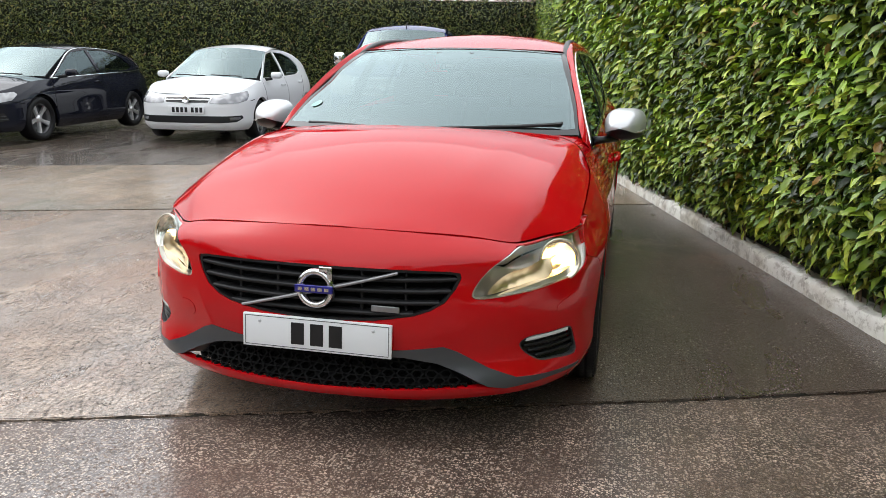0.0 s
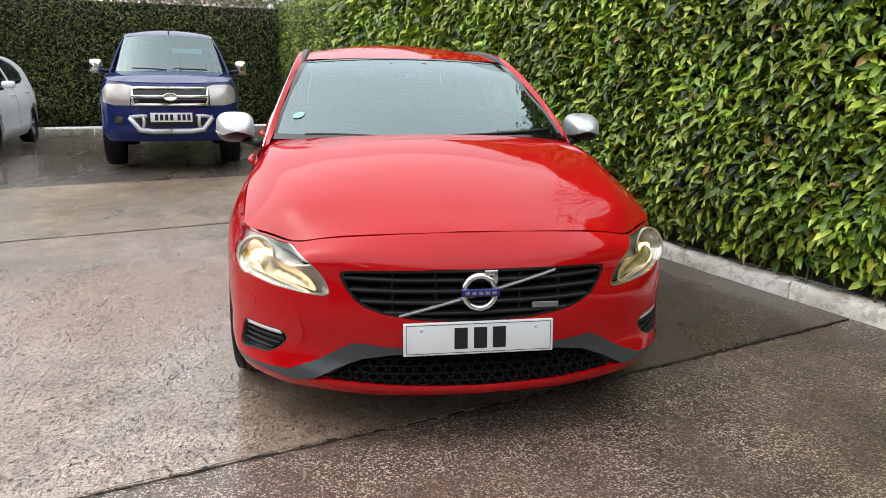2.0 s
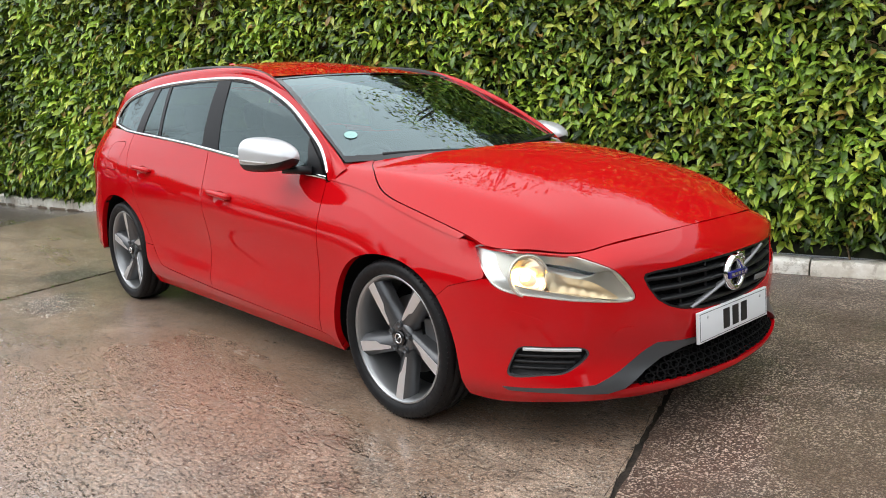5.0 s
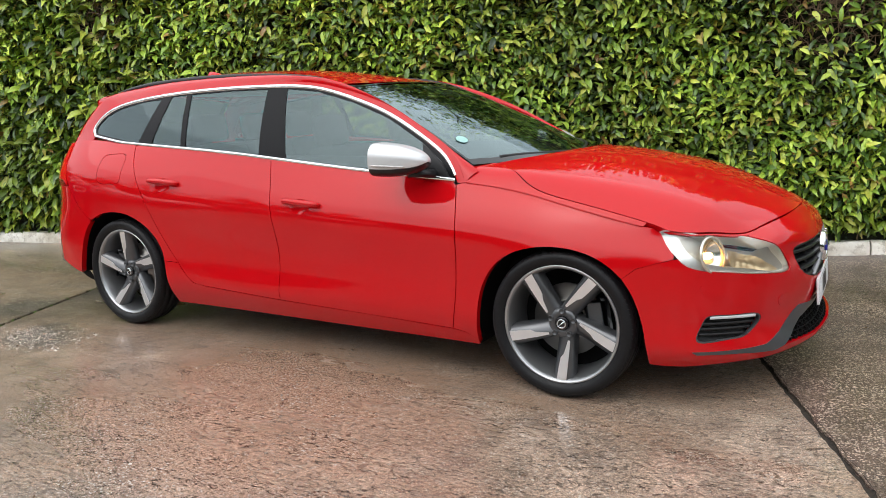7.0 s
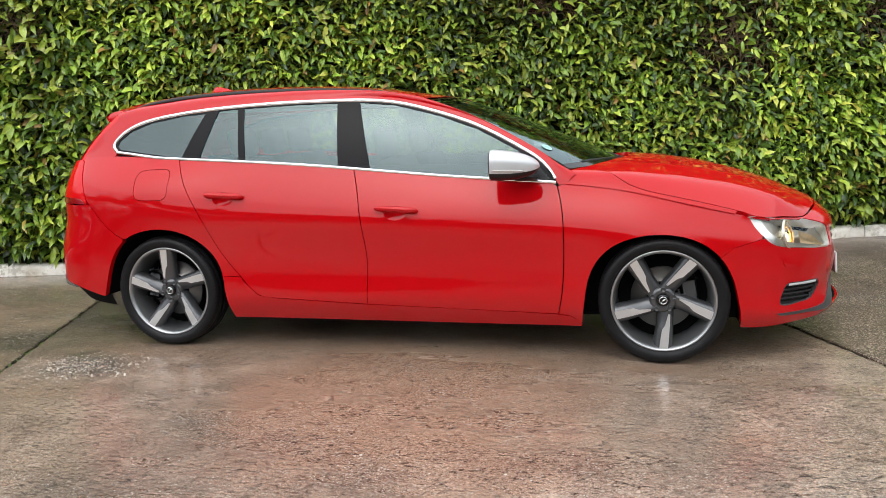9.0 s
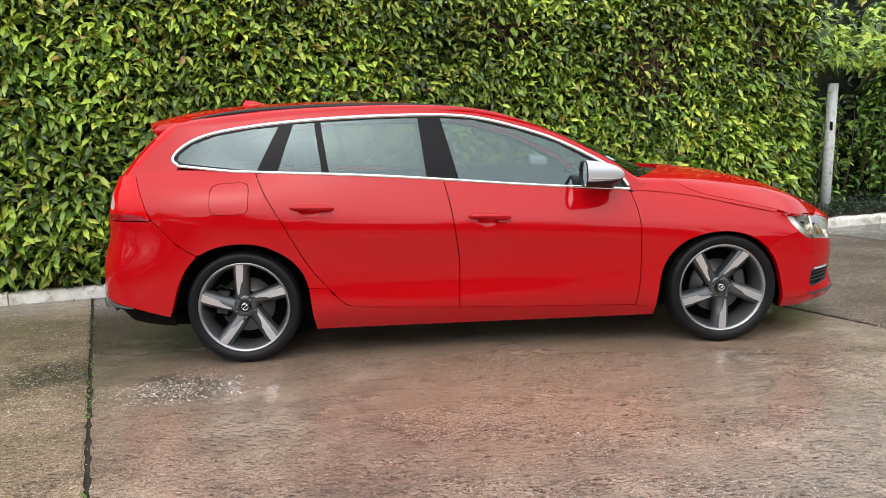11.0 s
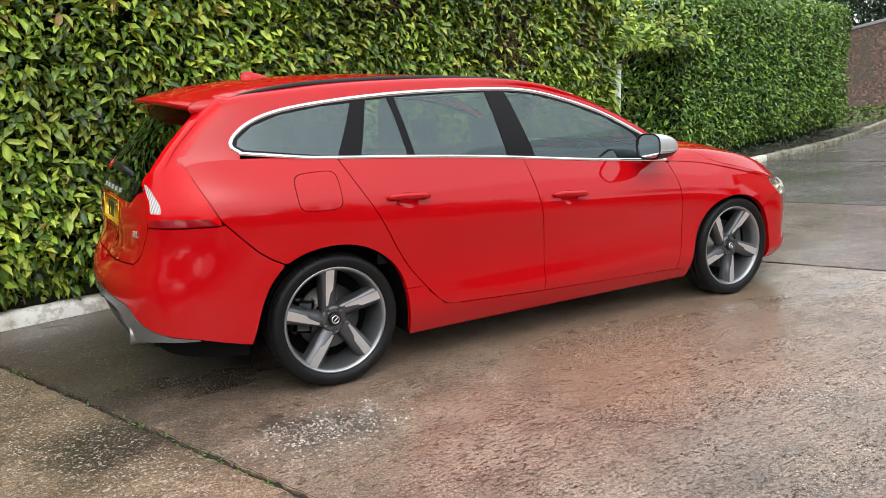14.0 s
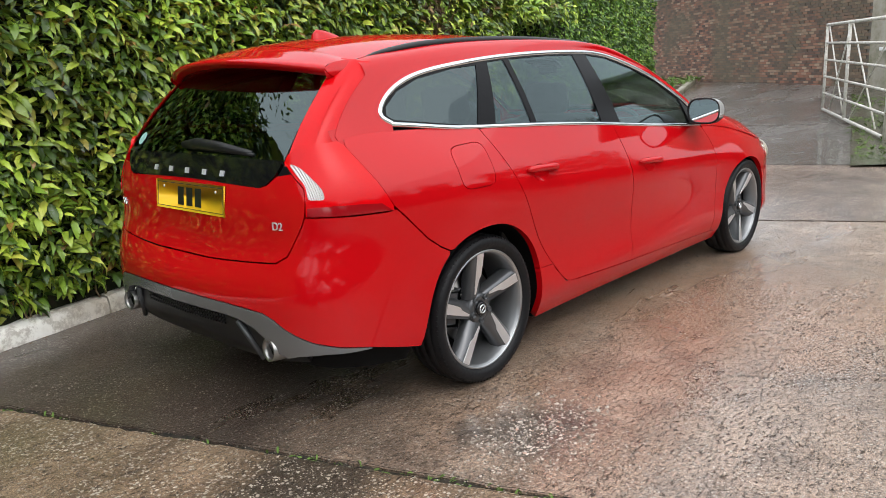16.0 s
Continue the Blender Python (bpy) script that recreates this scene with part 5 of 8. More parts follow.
for x, h, w in ((-1.29, 0.004, 0.010), (-1.33, 0.018, 0.030), (-1.39, 0.040, 0.036), (-1.44, 0.052, 0.034), (-1.475, 0.055, 0.026), (-1.495, 0.035, 0.020), (-1.50, 0.002, 0.016)):
    secs.append([(x, w * c, 1.474 + h * d) for c, d in ((-1, -0.1), (-0.8, 0.45), (-0.35, 0.9), (0, 1), (0.35, 0.9), (0.8, 0.45), (1, -0.1))])
grid_mesh(secs, bm)
link("aerial_fin", bm, RED, estate, "small shark-fin aerial")

# windscreen
WS_E = [(0.915, 0.740, 0.980), (0.68, 0.704, 1.114), (0.46, 0.662, 1.222), (0.28, 0.626, 1.307), (0.13, 0.597, 1.360)]
WS_M = [(1.19, 0.0, 0.988), (0.93, 0.0, 1.108), (0.68, 0.0, 1.213), (0.44, 0.0, 1.308), (0.205, 0.0, 1.388)]
WFR = (-1, -0.85, -0.55, 0, 0.55, 0.85, 1)
link("windscreen", skin(patch(across(WS_E, WS_M, WFR), 41, 31)), CAR_SCREEN, estate, "windscreen reflecting the sky").visible_shadow = False
for s, _ in SIDES:
    e = np.array(WS_E) * (1, s, 1)
    strip = [e + (0.003, 0, 0.003), e + (0.004, -0.030 * s, 0.005)]
    pts = patch(strip, 2, 24)
    link("screen_edge", skin(pts), GLOSS_BLACK, estate, "black edging of the windscreen")


def screen_band(f0, f1, lift):
    full = patch(across(WS_E, WS_M, WFR), 41, 61)
    return full[:, f0:f1] + np.array([0.4, 0, 1]) * lift


link("screen_foot", skin(screen_band(0, 4, 0.003)), GLOSS_BLACK, estate, "black band along the foot of the windscreen")
link("screen_head", skin(screen_band(59, 61, 0.003)), GLOSS_BLACK, estate)
bm = box(0.15, 0.24, 0.02, (0, 0, 0), 0.008, m=pose(0.34, 0.0, 1.330, 0, 20, 0))
for v in bm.verts:  # narrower towards its foot
    v.co.y *= 1 - 2.2 * max(0.0, v.co.x - 0.25)
box(0.05, 0.12, 0.05, (0.37, 0.0, 1.292), 0.012, bm=bm)
sensor = link("mirror_sensor", bm, BLACK_TRIM, estate, "black camera housing behind the windscreen")
link("sensor_window", box(0.004, 0.05, 0.022, (0.398, 0.0, 1.297), 0.002), SATIN, sensor, "pale camera window")
STICKER = material("pale_round_sticker", (0.30, 0.52, 0.48), 0.6)
full = patch(across(WS_E, WS_M, WFR), 41, 61)
si, sj = np.unravel_index(int(np.argmin(((full - (0.781, -0.613, 1.079)) ** 2).sum(2))), full.shape[:2])
across_n = Vector(np.cross(full[si + 1, sj] - full[si - 1, sj], full[si, sj + 1] - full[si, sj - 1])).normalized()
across_n = across_n if across_n.z > 0 else -across_n
bm = lathe([(0.030, 0), (0.001, 0.0005)], 26, m=Matrix.Translation(Vector(full[si, sj]) + 0.004 * across_n) @ across_n.to_track_quat("Z", "Y").to_matrix().to_4x4())
link("screen_sticker", bm, STICKER, estate, "pale green round sticker")

# cowl, bonnet, wipers
cowl = patch(across([(0.965, 0.705, 0.958), (0.87, 0.725, 0.985)], [(1.275, 0.0, 1.000), (1.14, 0.0, 1.006)], WFR), 31, 4)
link("cowl", skin(cowl), BLACK_TRIM, estate, "black plastic scuttle below the windscreen")
bon_half = [(float(np.interp(c, np.arange(len(FINE)), DENSE[-1, :, 0])), float(np.interp(c, np.arange(len(FINE)), DENSE[-1, :, 1])) * 0.998) for c in np.linspace(0, 195, 28)]
edge_y = lambda x: float(np.interp(-x, -DENSE[-1, :, 0], DENSE[-1, :, 1]))
SHUT = smooth_line([(1.76, 0.814), (1.62, 0.819), (1.42, 0.820), (1.28, 0.808), (1.18, 0.775), (1.10, 0.728), (1.04, 0.685), (0.995, 0.640)], 30)
bon_half += [(x, y) for x, y in SHUT] + [(1.04, 0.57), (1.11, 0.46), (1.175, 0.33), (1.225, 0.17), (1.245, 0.0)]
loop = np.array(bon_half + [(x, -y) for x, y in bon_half[-2:0:-1]])
link("bonnet", polygon_mesh(loop, bonnet, 0.03, lip=0.05), RED, estate)
wing_top = [(x, y + 0.004) for x, y in SHUT[1:]] + [(0.955, 0.65), (0.905, 0.69), (0.885, 0.73), (0.88, 0.785)] + [(x, edge_y(x) + 0.004) for x in np.linspace(0.89, 1.72, 24)]
wing_tops = both("wing_top", wing_top, bonnet, RED, step=0.02, lift=0.0015, thick=False)


def soften(ob, line, normals, reach):
    """Lean the shading of a panel near a shared edge to one common normal, so that two panels read as one pressing."""
    me = ob.data
    at = np.array([v.co[:] for v in me.vertices])
    gap = np.linalg.norm(at[:, None] - line[None], axis=2)
    best = gap.argmin(1)
    w = np.clip(1 - gap.min(1) / reach, 0, 1)
    w = w * w * (3 - 2 * w)
    out = []
    for lp, cn in zip(me.loops, me.corner_normals):
        n, k = np.array(cn.vector[:]), lp.vertex_index
        c = normals[best[k]]
        if n @ c > 0.35:
            n = n * (1 - w[k]) + c * w[k]
        out.append(tuple(n / np.linalg.norm(n)))
    me.normals_split_custom_set(out)


shoulder = np.array(above(1.70, 0.90, 60, 0.0))
at_side, n_side = side(shoulder[:, 0], shoulder[:, 1])
n_top = bonnet(at_side[:, 0], at_side[:, 1])[1]
lean = n_side + n_top
lean /= np.linalg.norm(lean, axis=1)[:, None]
for panels in (wing_panels, wing_tops):
    for ob, (s, _) in zip(panels, SIDES):
        soften(ob, at_side * (1, s, 1), lean * (1, s, 1), 0.075)
for blade in ([(0.915, 0.660, 1.030), (1.035, 0.44, 1.020), (1.125, 0.16, 1.012), (1.16, 0.04, 1.004)], [(1.165, -0.02, 1.004), (1.115, -0.24, 1.008), (1.03, -0.46, 1.010), (0.975, -0.58, 1.006)]):
    arm = smooth_line(blade, 12)
    bm = tube([tuple(p) for p in arm], [0.006 + 0.004 * i / 11 for i in range(12)], 8)
    tube([tuple(p + (-0.022, 0, 0.004)) for p in arm[:10]], 0.005, 6, bm)
    link("windscreen_wiper", bm, BLACK_TRIM, estate, "black wiper resting on the windscreen")

# side windows, pillars, bright trim
WINDOWS = {
    "front_window": [(0.83, 0.925), (0.77, 1.0), (0.65, 1.087), (0.44, 1.2), (0.22, 1.28), (-0.03, 1.345), (-0.233, 1.366), (-0.14, 1.006)],
    "rear_door_window": [(-0.324, 1.022), (-0.364, 1.367), (-0.60, 1.368), (-0.925, 1.358), (-0.878, 1.056)],
    "rear_quarter_light": [(-0.918, 1.06), (-0.962, 1.356), (-1.083, 1.349), (-1.172, 1.075)],
    "cargo_window": [(-1.287, 1.088), (-1.165, 1.338), (-1.315, 1.328), (-1.53, 1.294), (-1.66, 1.25), (-1.735, 1.195), (-1.745, 1.163), (-1.715, 1.145)],
}
for wname, loop in WINDOWS.items():
    for ob in both(wname, loop, glasshouse, WINDOW if wname != "cargo_window" else PRIVACY, lift=-0.006, thick=False, step=0.05):
        ob.visible_shadow = False
inner = np.array([(x * 1.0, z) for x, z in DLO])
dlo_loop = [tuple(p) for p in DLO] + [(x, z) for x, z in belt_back]
holes = [np.array(w) for w in WINDOWS.values()]
both("pillar_trim", dlo_loop, glasshouse, PILLAR_BLACK, holes=holes, lift=-0.003, lip=0.012, step=0.04, label="black window surrounds and pillars")


def band(line, width, where, lift, sink=0.004):
    """A narrow strip with rounded shoulders along a 2D line on a surface."""
    l = np.asarray(line, float)
    d = np.gradient(l, axis=0)
    n2 = np.stack([-d[:, 1], d[:, 0]], 1) / np.linalg.norm(d, axis=1)[:, None]
    rows = []
    for off, up_by in ((-0.5, -sink), (-0.42, lift * 0.7), (0, lift), (0.42, lift * 0.7), (0.5, -sink)):
        q = l + n2 * off * width
        p, n = where(q[:, 0], q[:, 1])
        rows.append(p + n * up_by)
    return np.array(rows)


for s, _ in SIDES:
    bm = bmesh.new()
    grid_mesh(band(DLO[1:], 0.019, glasshouse, 0.006) * (1, s, 1), bm)
    grid_mesh(band(np.array([(-1.74, 1.131)] + belt_back[2:]), 0.017, glasshouse, 0.006) * (1, s, 1), bm)
    bmesh.ops.recalc_face_normals(bm, faces=bm.faces)
    link("window_trim", bm, CHROME, estate, "bright chrome strip round the side windows")

# ---- the estate car: wheels, lamps, grille, mirrors, plates, cabin ----
def wheel(parent, at, outward, turn_by):
    """An alloy wheel with five twisted spokes; outward is +1 on the car's left."""
    hub = thing("wheel", label="five-spoke diamond-cut alloy wheel with low tyre", category="wheel")
    hub.parent = parent
    del hub["category"], hub["label"]
    hub.matrix_local = pose(*at, -90 * outward, 0, 0) @ pose(0, 0, 0, 0, 0, turn_by)
    tyre = [(0.252, 0.060), (0.262, 0.078), (0.285, 0.090), (0.302, 0.087), (0.314, 0.075), (0.320, 0.055)]
    tread = [(0.320, 0.052), (0.316, 0.048), (0.316, 0.043), (0.322, 0.040), (0.3225, 0.004), (0.317, 0.002), (0.317, -0.004), (0.3225, -0.006), (0.322, -0.04), (0.317, -0.043), (0.317, -0.05), (0.322, -0.053)]
    inner = [(0.320, -0.07), (0.310, -0.098), (0.285, -0.11), (0.25, -0.10)]
    tyre_ob = link("tyre", sharp(lathe(tyre + tread + inner, 96), 40), RUBBER, hub, "black low-profile tyre")
    bm = bmesh.new()
    for k in range(96):
        a = 2 * math.pi * k / 96
        for z0 in (0.066, -0.075):
            box(0.006, 0.0035, 0.030, (0, 0, 0), m=Matrix.Translation((0.3112 * math.cos(a), 0.3112 * math.sin(a), z0)) @ pose(0, 0, 0, 0, 0, math.degrees(a)), bm=bm)
    tagged(link("tread_block", bm, RUBBER, tyre_ob, smooth=False), kind="stuff")
    rim = link("rim", sharp(lathe([(0.250, 0.062), (0.256, 0.066), (0.258, 0.071), (0.254, 0.073), (0.247, 0.070), (0.240, 0.058), (0.234, 0.02), (0.226, -0.02), (0.222, -0.09)], 96), 35), BARREL, hub)
    link("rim_lip", lathe([(0.2595, 0.0695), (0.257, 0.0745), (0.2515, 0.0745), (0.248, 0.0705)], 96), RIM_GREY, rim, "machined rim edge")
    # spokes set off from the hub's centre: radius, dark edge, machined face from and to, dark edge, height
    secs = [(0.040, -0.022, 0.026, 0.034, 0.046, 0.040), (0.072, -0.022, 0.0255, 0.036, 0.050, 0.045), (0.105, -0.024, 0.017, 0.0355, 0.049, 0.049), (0.130, -0.026, 0.010, 0.0345, 0.048, 0.0525),
            (0.150, -0.029, -0.004, 0.033, 0.048, 0.055), (0.20, -0.035, -0.012, 0.030, 0.048, 0.061), (0.2495, -0.041, -0.018, 0.026, 0.049, 0.066)]
    for k in range(5):
        m = pose(0, 0, 0, 0, 0, 72 * k)
        bm = bmesh.new()
        grid_mesh([[m @ Vector((r, o, h - dh)) for o, dh in ((a - 0.006, 0.060), (a, 0.020), (a * 0.45 + b * 0.55, 0.010), (b, 0.0), (c, 0.0), (d, 0.013), (d + 0.006, 0.060))] for r, a, b, c, d, h in secs], bm)
        link("spoke", sharp(bm, 25), GRAPHITE, rim)
        bm = bmesh.new()
        grid_mesh([[m @ Vector((r, o, h + dh)) for o, dh in ((b - 0.0005, -0.002), (b + 0.001, 0.0016), (c - 0.001, 0.0016), (c + 0.0005, -0.002))] for r, a, b, c, d, h in secs[1:]], bm)
        link("spoke_face", bm, ALLOY, rim, "machined bright spoke face", smooth=False)
    link("hub_boss", sharp(lathe([(0.070, 0.0), (0.066, 0.032), (0.058, 0.041), (0.046, 0.043), (0.034, 0.043), (0.031, 0.040)], 40), 30), GRAPHITE, rim)
    for k in range(5):
        a = radians(72 * k + 36)
        link("wheel_bolt", sharp(lathe([(0.0135, 0.040), (0.0135, 0.049), (0.011, 0.0535), (0.010, 0.050), (0.001, 0.049)], 12, m=Matrix.Translation((0.054 * math.cos(a), 0.054 * math.sin(a), 0))), 30), GREY_TRIM, rim)
    link("centre_cap", lathe([(0.031, 0.044), (0.030, 0.0525), (0.026, 0.0545), (0.001, 0.0555)], 30), GLOSS_BLACK, rim, "black centre cap")
    bm = lathe([(0.0205, 0.055), (0.020, 0.058), (0.016, 0.058), (0.0155, 0.055)], 28)
    box(0.038, 0.0035, 0.003, (0, 0, 0.0575), m=pose(0, 0, 0, 0, 0, 40 - turn_by), bm=bm)
    link("cap_ring", bm, CHROME, rim, "chrome ring with a slanting bar")
    link("brake_disc", sharp(lathe([(0.075, -0.03), (0.085, -0.012), (0.090, -0.012), (0.092, -0.03), (0.158, -0.03), (0.158, -0.05), (0.09, -0.05)], 60), 30), DISC, hub)
    link("brake_caliper", box(0.075, 0.15, 0.07, (0.135, 0, -0.038), 0.012, m=pose(0, 0, 0, 0, 0, (10 if at[0] > 0 else 170) - turn_by)), GREY_TRIM, hub)
    # added near-black disc standing in for the shade inside the wheel
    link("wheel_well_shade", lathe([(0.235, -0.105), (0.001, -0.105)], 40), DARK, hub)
    return hub


HUB = 0.809
for (x, s), turn_by in zip([(1.388, 1), (1.388, -1), (-1.388, 1), (-1.388, -1)], [20, 270, 40, 20]):
    wheel(estate, (x, s * HUB, 0.3225), s, turn_by)
    bm = bmesh.new()
    arch = FRONT_ARCH if x > 0 else REAR_ARCH
    out = side(arch[:, 0], arch[:, 1])[0]
    rings = []
    for depth in (0.008, 0.05, 0.28):
        c = np.array([x, 0.40])
        grow = 1.0 if depth < 0.03 else 1.03
        rings.append([(c[0] + (p[0] - c[0]) * grow, s * (p[1] - depth), c[1] + (p[2] - c[1]) * grow) for p in out])
    grid_mesh(rings, bm)
    wall = [(p[0], p[1], p[2]) for p in rings[-1]]
    bm.faces.new([bm.verts.new(p) for p in wall])
    link("arch_liner", bm, DARK, estate, "black wheel-arch lining")

# dark shell and floor inside the panels
bm = bmesh.new()
aa = np.linspace(-LENGTH, LENGTH, 200)
rows = []
for f in np.linspace(0, 1, 12):
    idx = np.interp(np.abs(aa), ARC, np.arange(len(ARC)))
    z = np.interp(idx, np.arange(len(ARC)), BOT_Z) * (1 - f) + (np.interp(idx, np.arange(len(ARC)), TOP_Z) - 0.012) * f
    p, n = low(aa, z)
    rows.append(p - n * np.where(np.abs(aa) < 1.2, 0.13, 0.055)[:, None])
vals = np.array(rows)
bm2 = bmesh.new()
grid_mesh(vals, bm2)
cut = []
for f in bm2.faces:
    c = f.calc_center_median()
    if abs(c.y) > 0.6 and (math.hypot(c.x - 1.388, c.z - 0.33) < 0.44 or math.hypot(c.x + 1.388, c.z - 0.33) < 0.44):
        cut.append(f)
    elif c.x < -2.0 and c.z > 0.9:
        cut.append(f)
bmesh.ops.delete(bm2, geom=cut, context="FACES")
link("inner_shell", bm2, DARK, estate, "dark body shell behind the panels")
link("underbody", box(3.9, 1.16, 0.07, (0.05, 0, 0.205), 0.01), DARK, estate)
for x in (-0.0,):
    link("floor_pan", box(1.95, 1.62, 0.05, (0.0, 0, 0.205), 0.01), DARK, estate)

# headlamps
LAMP_SILVER = material("lamp_reflector", (0.78, 0.76, 0.71), 0.34, 1.0)
LAMP_GREY = material("lamp_housing", (0.60, 0.56, 0.48), 0.30, 0.7)
BOWL = material("mirror_bowl", (0.80, 0.76, 0.66), 0.13, 1.0)
# its gilt colour carries the warm glow of the lit bulb
GLOW_GILT = material("glow_tinted_reflector", (0.86, 0.66, 0.40), 0.36, 1.0)
BULB = material("lit_headlamp_bulb", (1, 0.8, 0.5), 0.4)
BULB.node_tree.nodes["Principled BSDF"].inputs["Emission Color"].default_value = (1.0, 0.52, 0.13, 1)
BULB.node_tree.nodes["Principled BSDF"].inputs["Emission Strength"].default_value = 22
AMBER = material("amber_reflector", (0.75, 0.28, 0.04), 0.25)
for s, _ in SIDES:
    head = thing("headlamp")
    head.parent = estate
    tagged(head, "clear headlamp with a warm lit bulb")
    small = (HEAD - HEAD.mean(0)) * 0.975 + HEAD.mean(0)
    link("lamp_lens", polygon_mesh(small, low, 0.03, lift=-0.002, sides=(s,), thick=False), LENS, head).visible_shadow = False
    ring = [HEAD]
    rim_in = (HEAD - HEAD.mean(0)) * (0.972, 0.952) + HEAD.mean(0)
    link("lamp_rim", polygon_mesh((HEAD - HEAD.mean(0)) * 0.99 + HEAD.mean(0), low, 0.02, holes=[rim_in], lift=-0.004, lip=0.05, sides=(s,)), LAMP_SILVER, head, "silver rim of the headlamp")

    def lamp_floor(a, z):
        p, n = low(a, z)
        d = 0.075 * np.clip((1.10 - np.asarray(a)) / 0.25, 0.25, 1) * np.clip((np.asarray(a) - 0.48) / 0.12, 0.2, 1)
        return p - n * d[:, None], n

    link("lamp_back", polygon_mesh((HEAD - HEAD.mean(0)) * 0.985 + HEAD.mean(0), lamp_floor, 0.02, sides=(s,), thick=False), LAMP_GREY, head)
    # bright surround along the outer side and the sill
    wide = smooth_line([(1.112, 0.722), (1.068, 0.662), (1.028, 0.616), (0.97, 0.592), (0.86, 0.579), (0.70, 0.563), (0.60, 0.556), (0.70, 0.577), (0.86, 0.602), (0.95, 0.622), (0.995, 0.655), (1.03, 0.70), (1.05, 0.717)], 46, closed=True)
    link("lamp_surround", polygon_mesh(wide, low, 0.02, lift=-0.018, lip=0.03, sides=(s,)), LAMP_SILVER, head, "chromed lamp surround")
    cup = smooth_line([(0.832, 0.668), (0.838, 0.625), (0.815, 0.592), (0.72, 0.578), (0.62, 0.566), (0.575, 0.566), (0.60, 0.592), (0.68, 0.632), (0.76, 0.658)], 44, closed=True)

    def cup_face(a, z):
        """A dish of upright facets behind the lens."""
        a, z = np.asarray(a, float), np.asarray(z, float)
        p, n = low(a, z)
        u = (a - 0.57) / 0.265
        facet = np.abs(((u * 6.0 + (z - 0.6) * 9) % 1.0) - 0.5) * 0.005
        d = 0.012 + 0.05 * np.clip(4 * u * (1 - u), 0, 1) ** 0.7 * np.clip(1 - ((z - 0.575 - 0.06 * u) / 0.06) ** 2, 0.15, 1) + facet
        return p - n * d[:, None], n

    link("inner_reflector", sharp(polygon_mesh(cup, cup_face, 0.007, sides=(s,), thick=False), 25), GLOW_GILT, head, "faceted inner reflector tinted with the bulb's warm glow")
    for a, z, r, lit in ((0.897, 0.652, 0.068, True),):
        p, n = low(np.array([a]), np.array([z]))
        at, to = Vector(p[0]) - 0.020 * Vector(n[0]), Vector(n[0])
        to = (to + Vector((1.2, 0.0, 0))).normalized()
        at.y, to.y = at.y * s, to.y * s
        m = Matrix.Translation(at) @ to.to_track_quat("Z", "Y").to_matrix().to_4x4()
        link("reflector_bowl", lathe([(r * 1.06, 0.0), (r, 0.002), (r * 0.86, -0.014), (r * 0.6, -0.032), (r * 0.3, -0.045), (0.006, -0.05)], 36, m=m), BOWL if lit else GLOW_GILT, head)
        link("bowl_ring", lathe([(r * 1.10, -0.006), (r * 1.09, 0.004), (r * 1.0, 0.004), (r * 0.98, -0.002)], 36, m=m), LAMP_GREY, head)
        if lit:
            link("bulb", lathe([(0.001, -0.006), (0.010, -0.010), (0.014, -0.020), (0.012, -0.04), (0.001, -0.045)], 16, m=m), BULB, head, "lit warm bulb")
    p, n = low(np.array([1.035]), np.array([0.665]))
    q = (p[0] - 0.03 * n[0]) * (1, s, 1)
    link("side_marker", box(0.03, 0.012, 0.022, tuple(q), 0.004), AMBER, head, "small amber side marker")

# the narrow red lid between each headlamp and the bonnet
lid_a = np.linspace(0.64, 1.11, 30)
head_top = [max(z for a, z in HEAD if abs(a - b) < 0.03) for b in lid_a]
lid_top = np.interp(lid_a, ARC, TOP_Z)
both("lamp_lid", [(a, z - 0.002) for a, z in zip(lid_a, lid_top)] + [(a, min(z - 0.001, t - 0.006)) for a, z, t in list(zip(lid_a, head_top, lid_top))[::-1]], low, RED, step=0.02, lip=0.01, lift=-0.001)

# grille
grille = thing("grille")
grille.parent = estate
link("grille_back", polygon_mesh((GRILLE - (0, 0.56)) * 1.02 + (0, 0.56), low, 0.03, lift=-0.05, thick=False), DARK, grille)
g_in = (GRILLE - (0, 0.562)) * (0.972, 0.90) + (0, 0.562)
link("grille_frame", polygon_mesh((GRILLE - (0, 0.562)) * (0.998, 0.992) + (0, 0.562), low, 0.02, holes=[g_in], lift=-0.004, lip=0.03), BLACK_TRIM, grille)


def grille_reach(z):
    """How far to the side the grille opening goes at a height."""
    right = GRILLE[: len(GRILLE) // 2 + 1]
    zs, ys = right[4:, 1][::-1], right[4:, 0][::-1]
    return float(np.interp(z, zs, ys))


for z in (0.500, 0.537, 0.575, 0.613):
    r = grille_reach(z) * 0.985
    slat = np.array([(a, z + 0.004 * (a / 0.48) ** 2) for a in np.linspace(-r, r, 41)])
    pts = []
    for dz, back in ((0.013, 0.040), (0.008, 0.010), (0.001, 0.004), (-0.007, 0.012), (-0.011, 0.040)):
        p, n = low(slat[:, 0], slat[:, 1] + dz)
        pts.append(p - n * back)
    link("grille_slat", sharp(grid_mesh(np.array(pts)), 50), BLACK_TRIM, grille)
for a in (-0.30, -0.15, 0.15, 0.30):
    zs = np.linspace(0.50 if abs(a) > 0.2 else 0.485, 0.645, 8)
    p, n = low(np.full(8, a), zs)
    link("grille_upright", tube([tuple(v) for v in p - 0.028 * n], 0.006, 6), BLACK_TRIM, grille)
pts = []
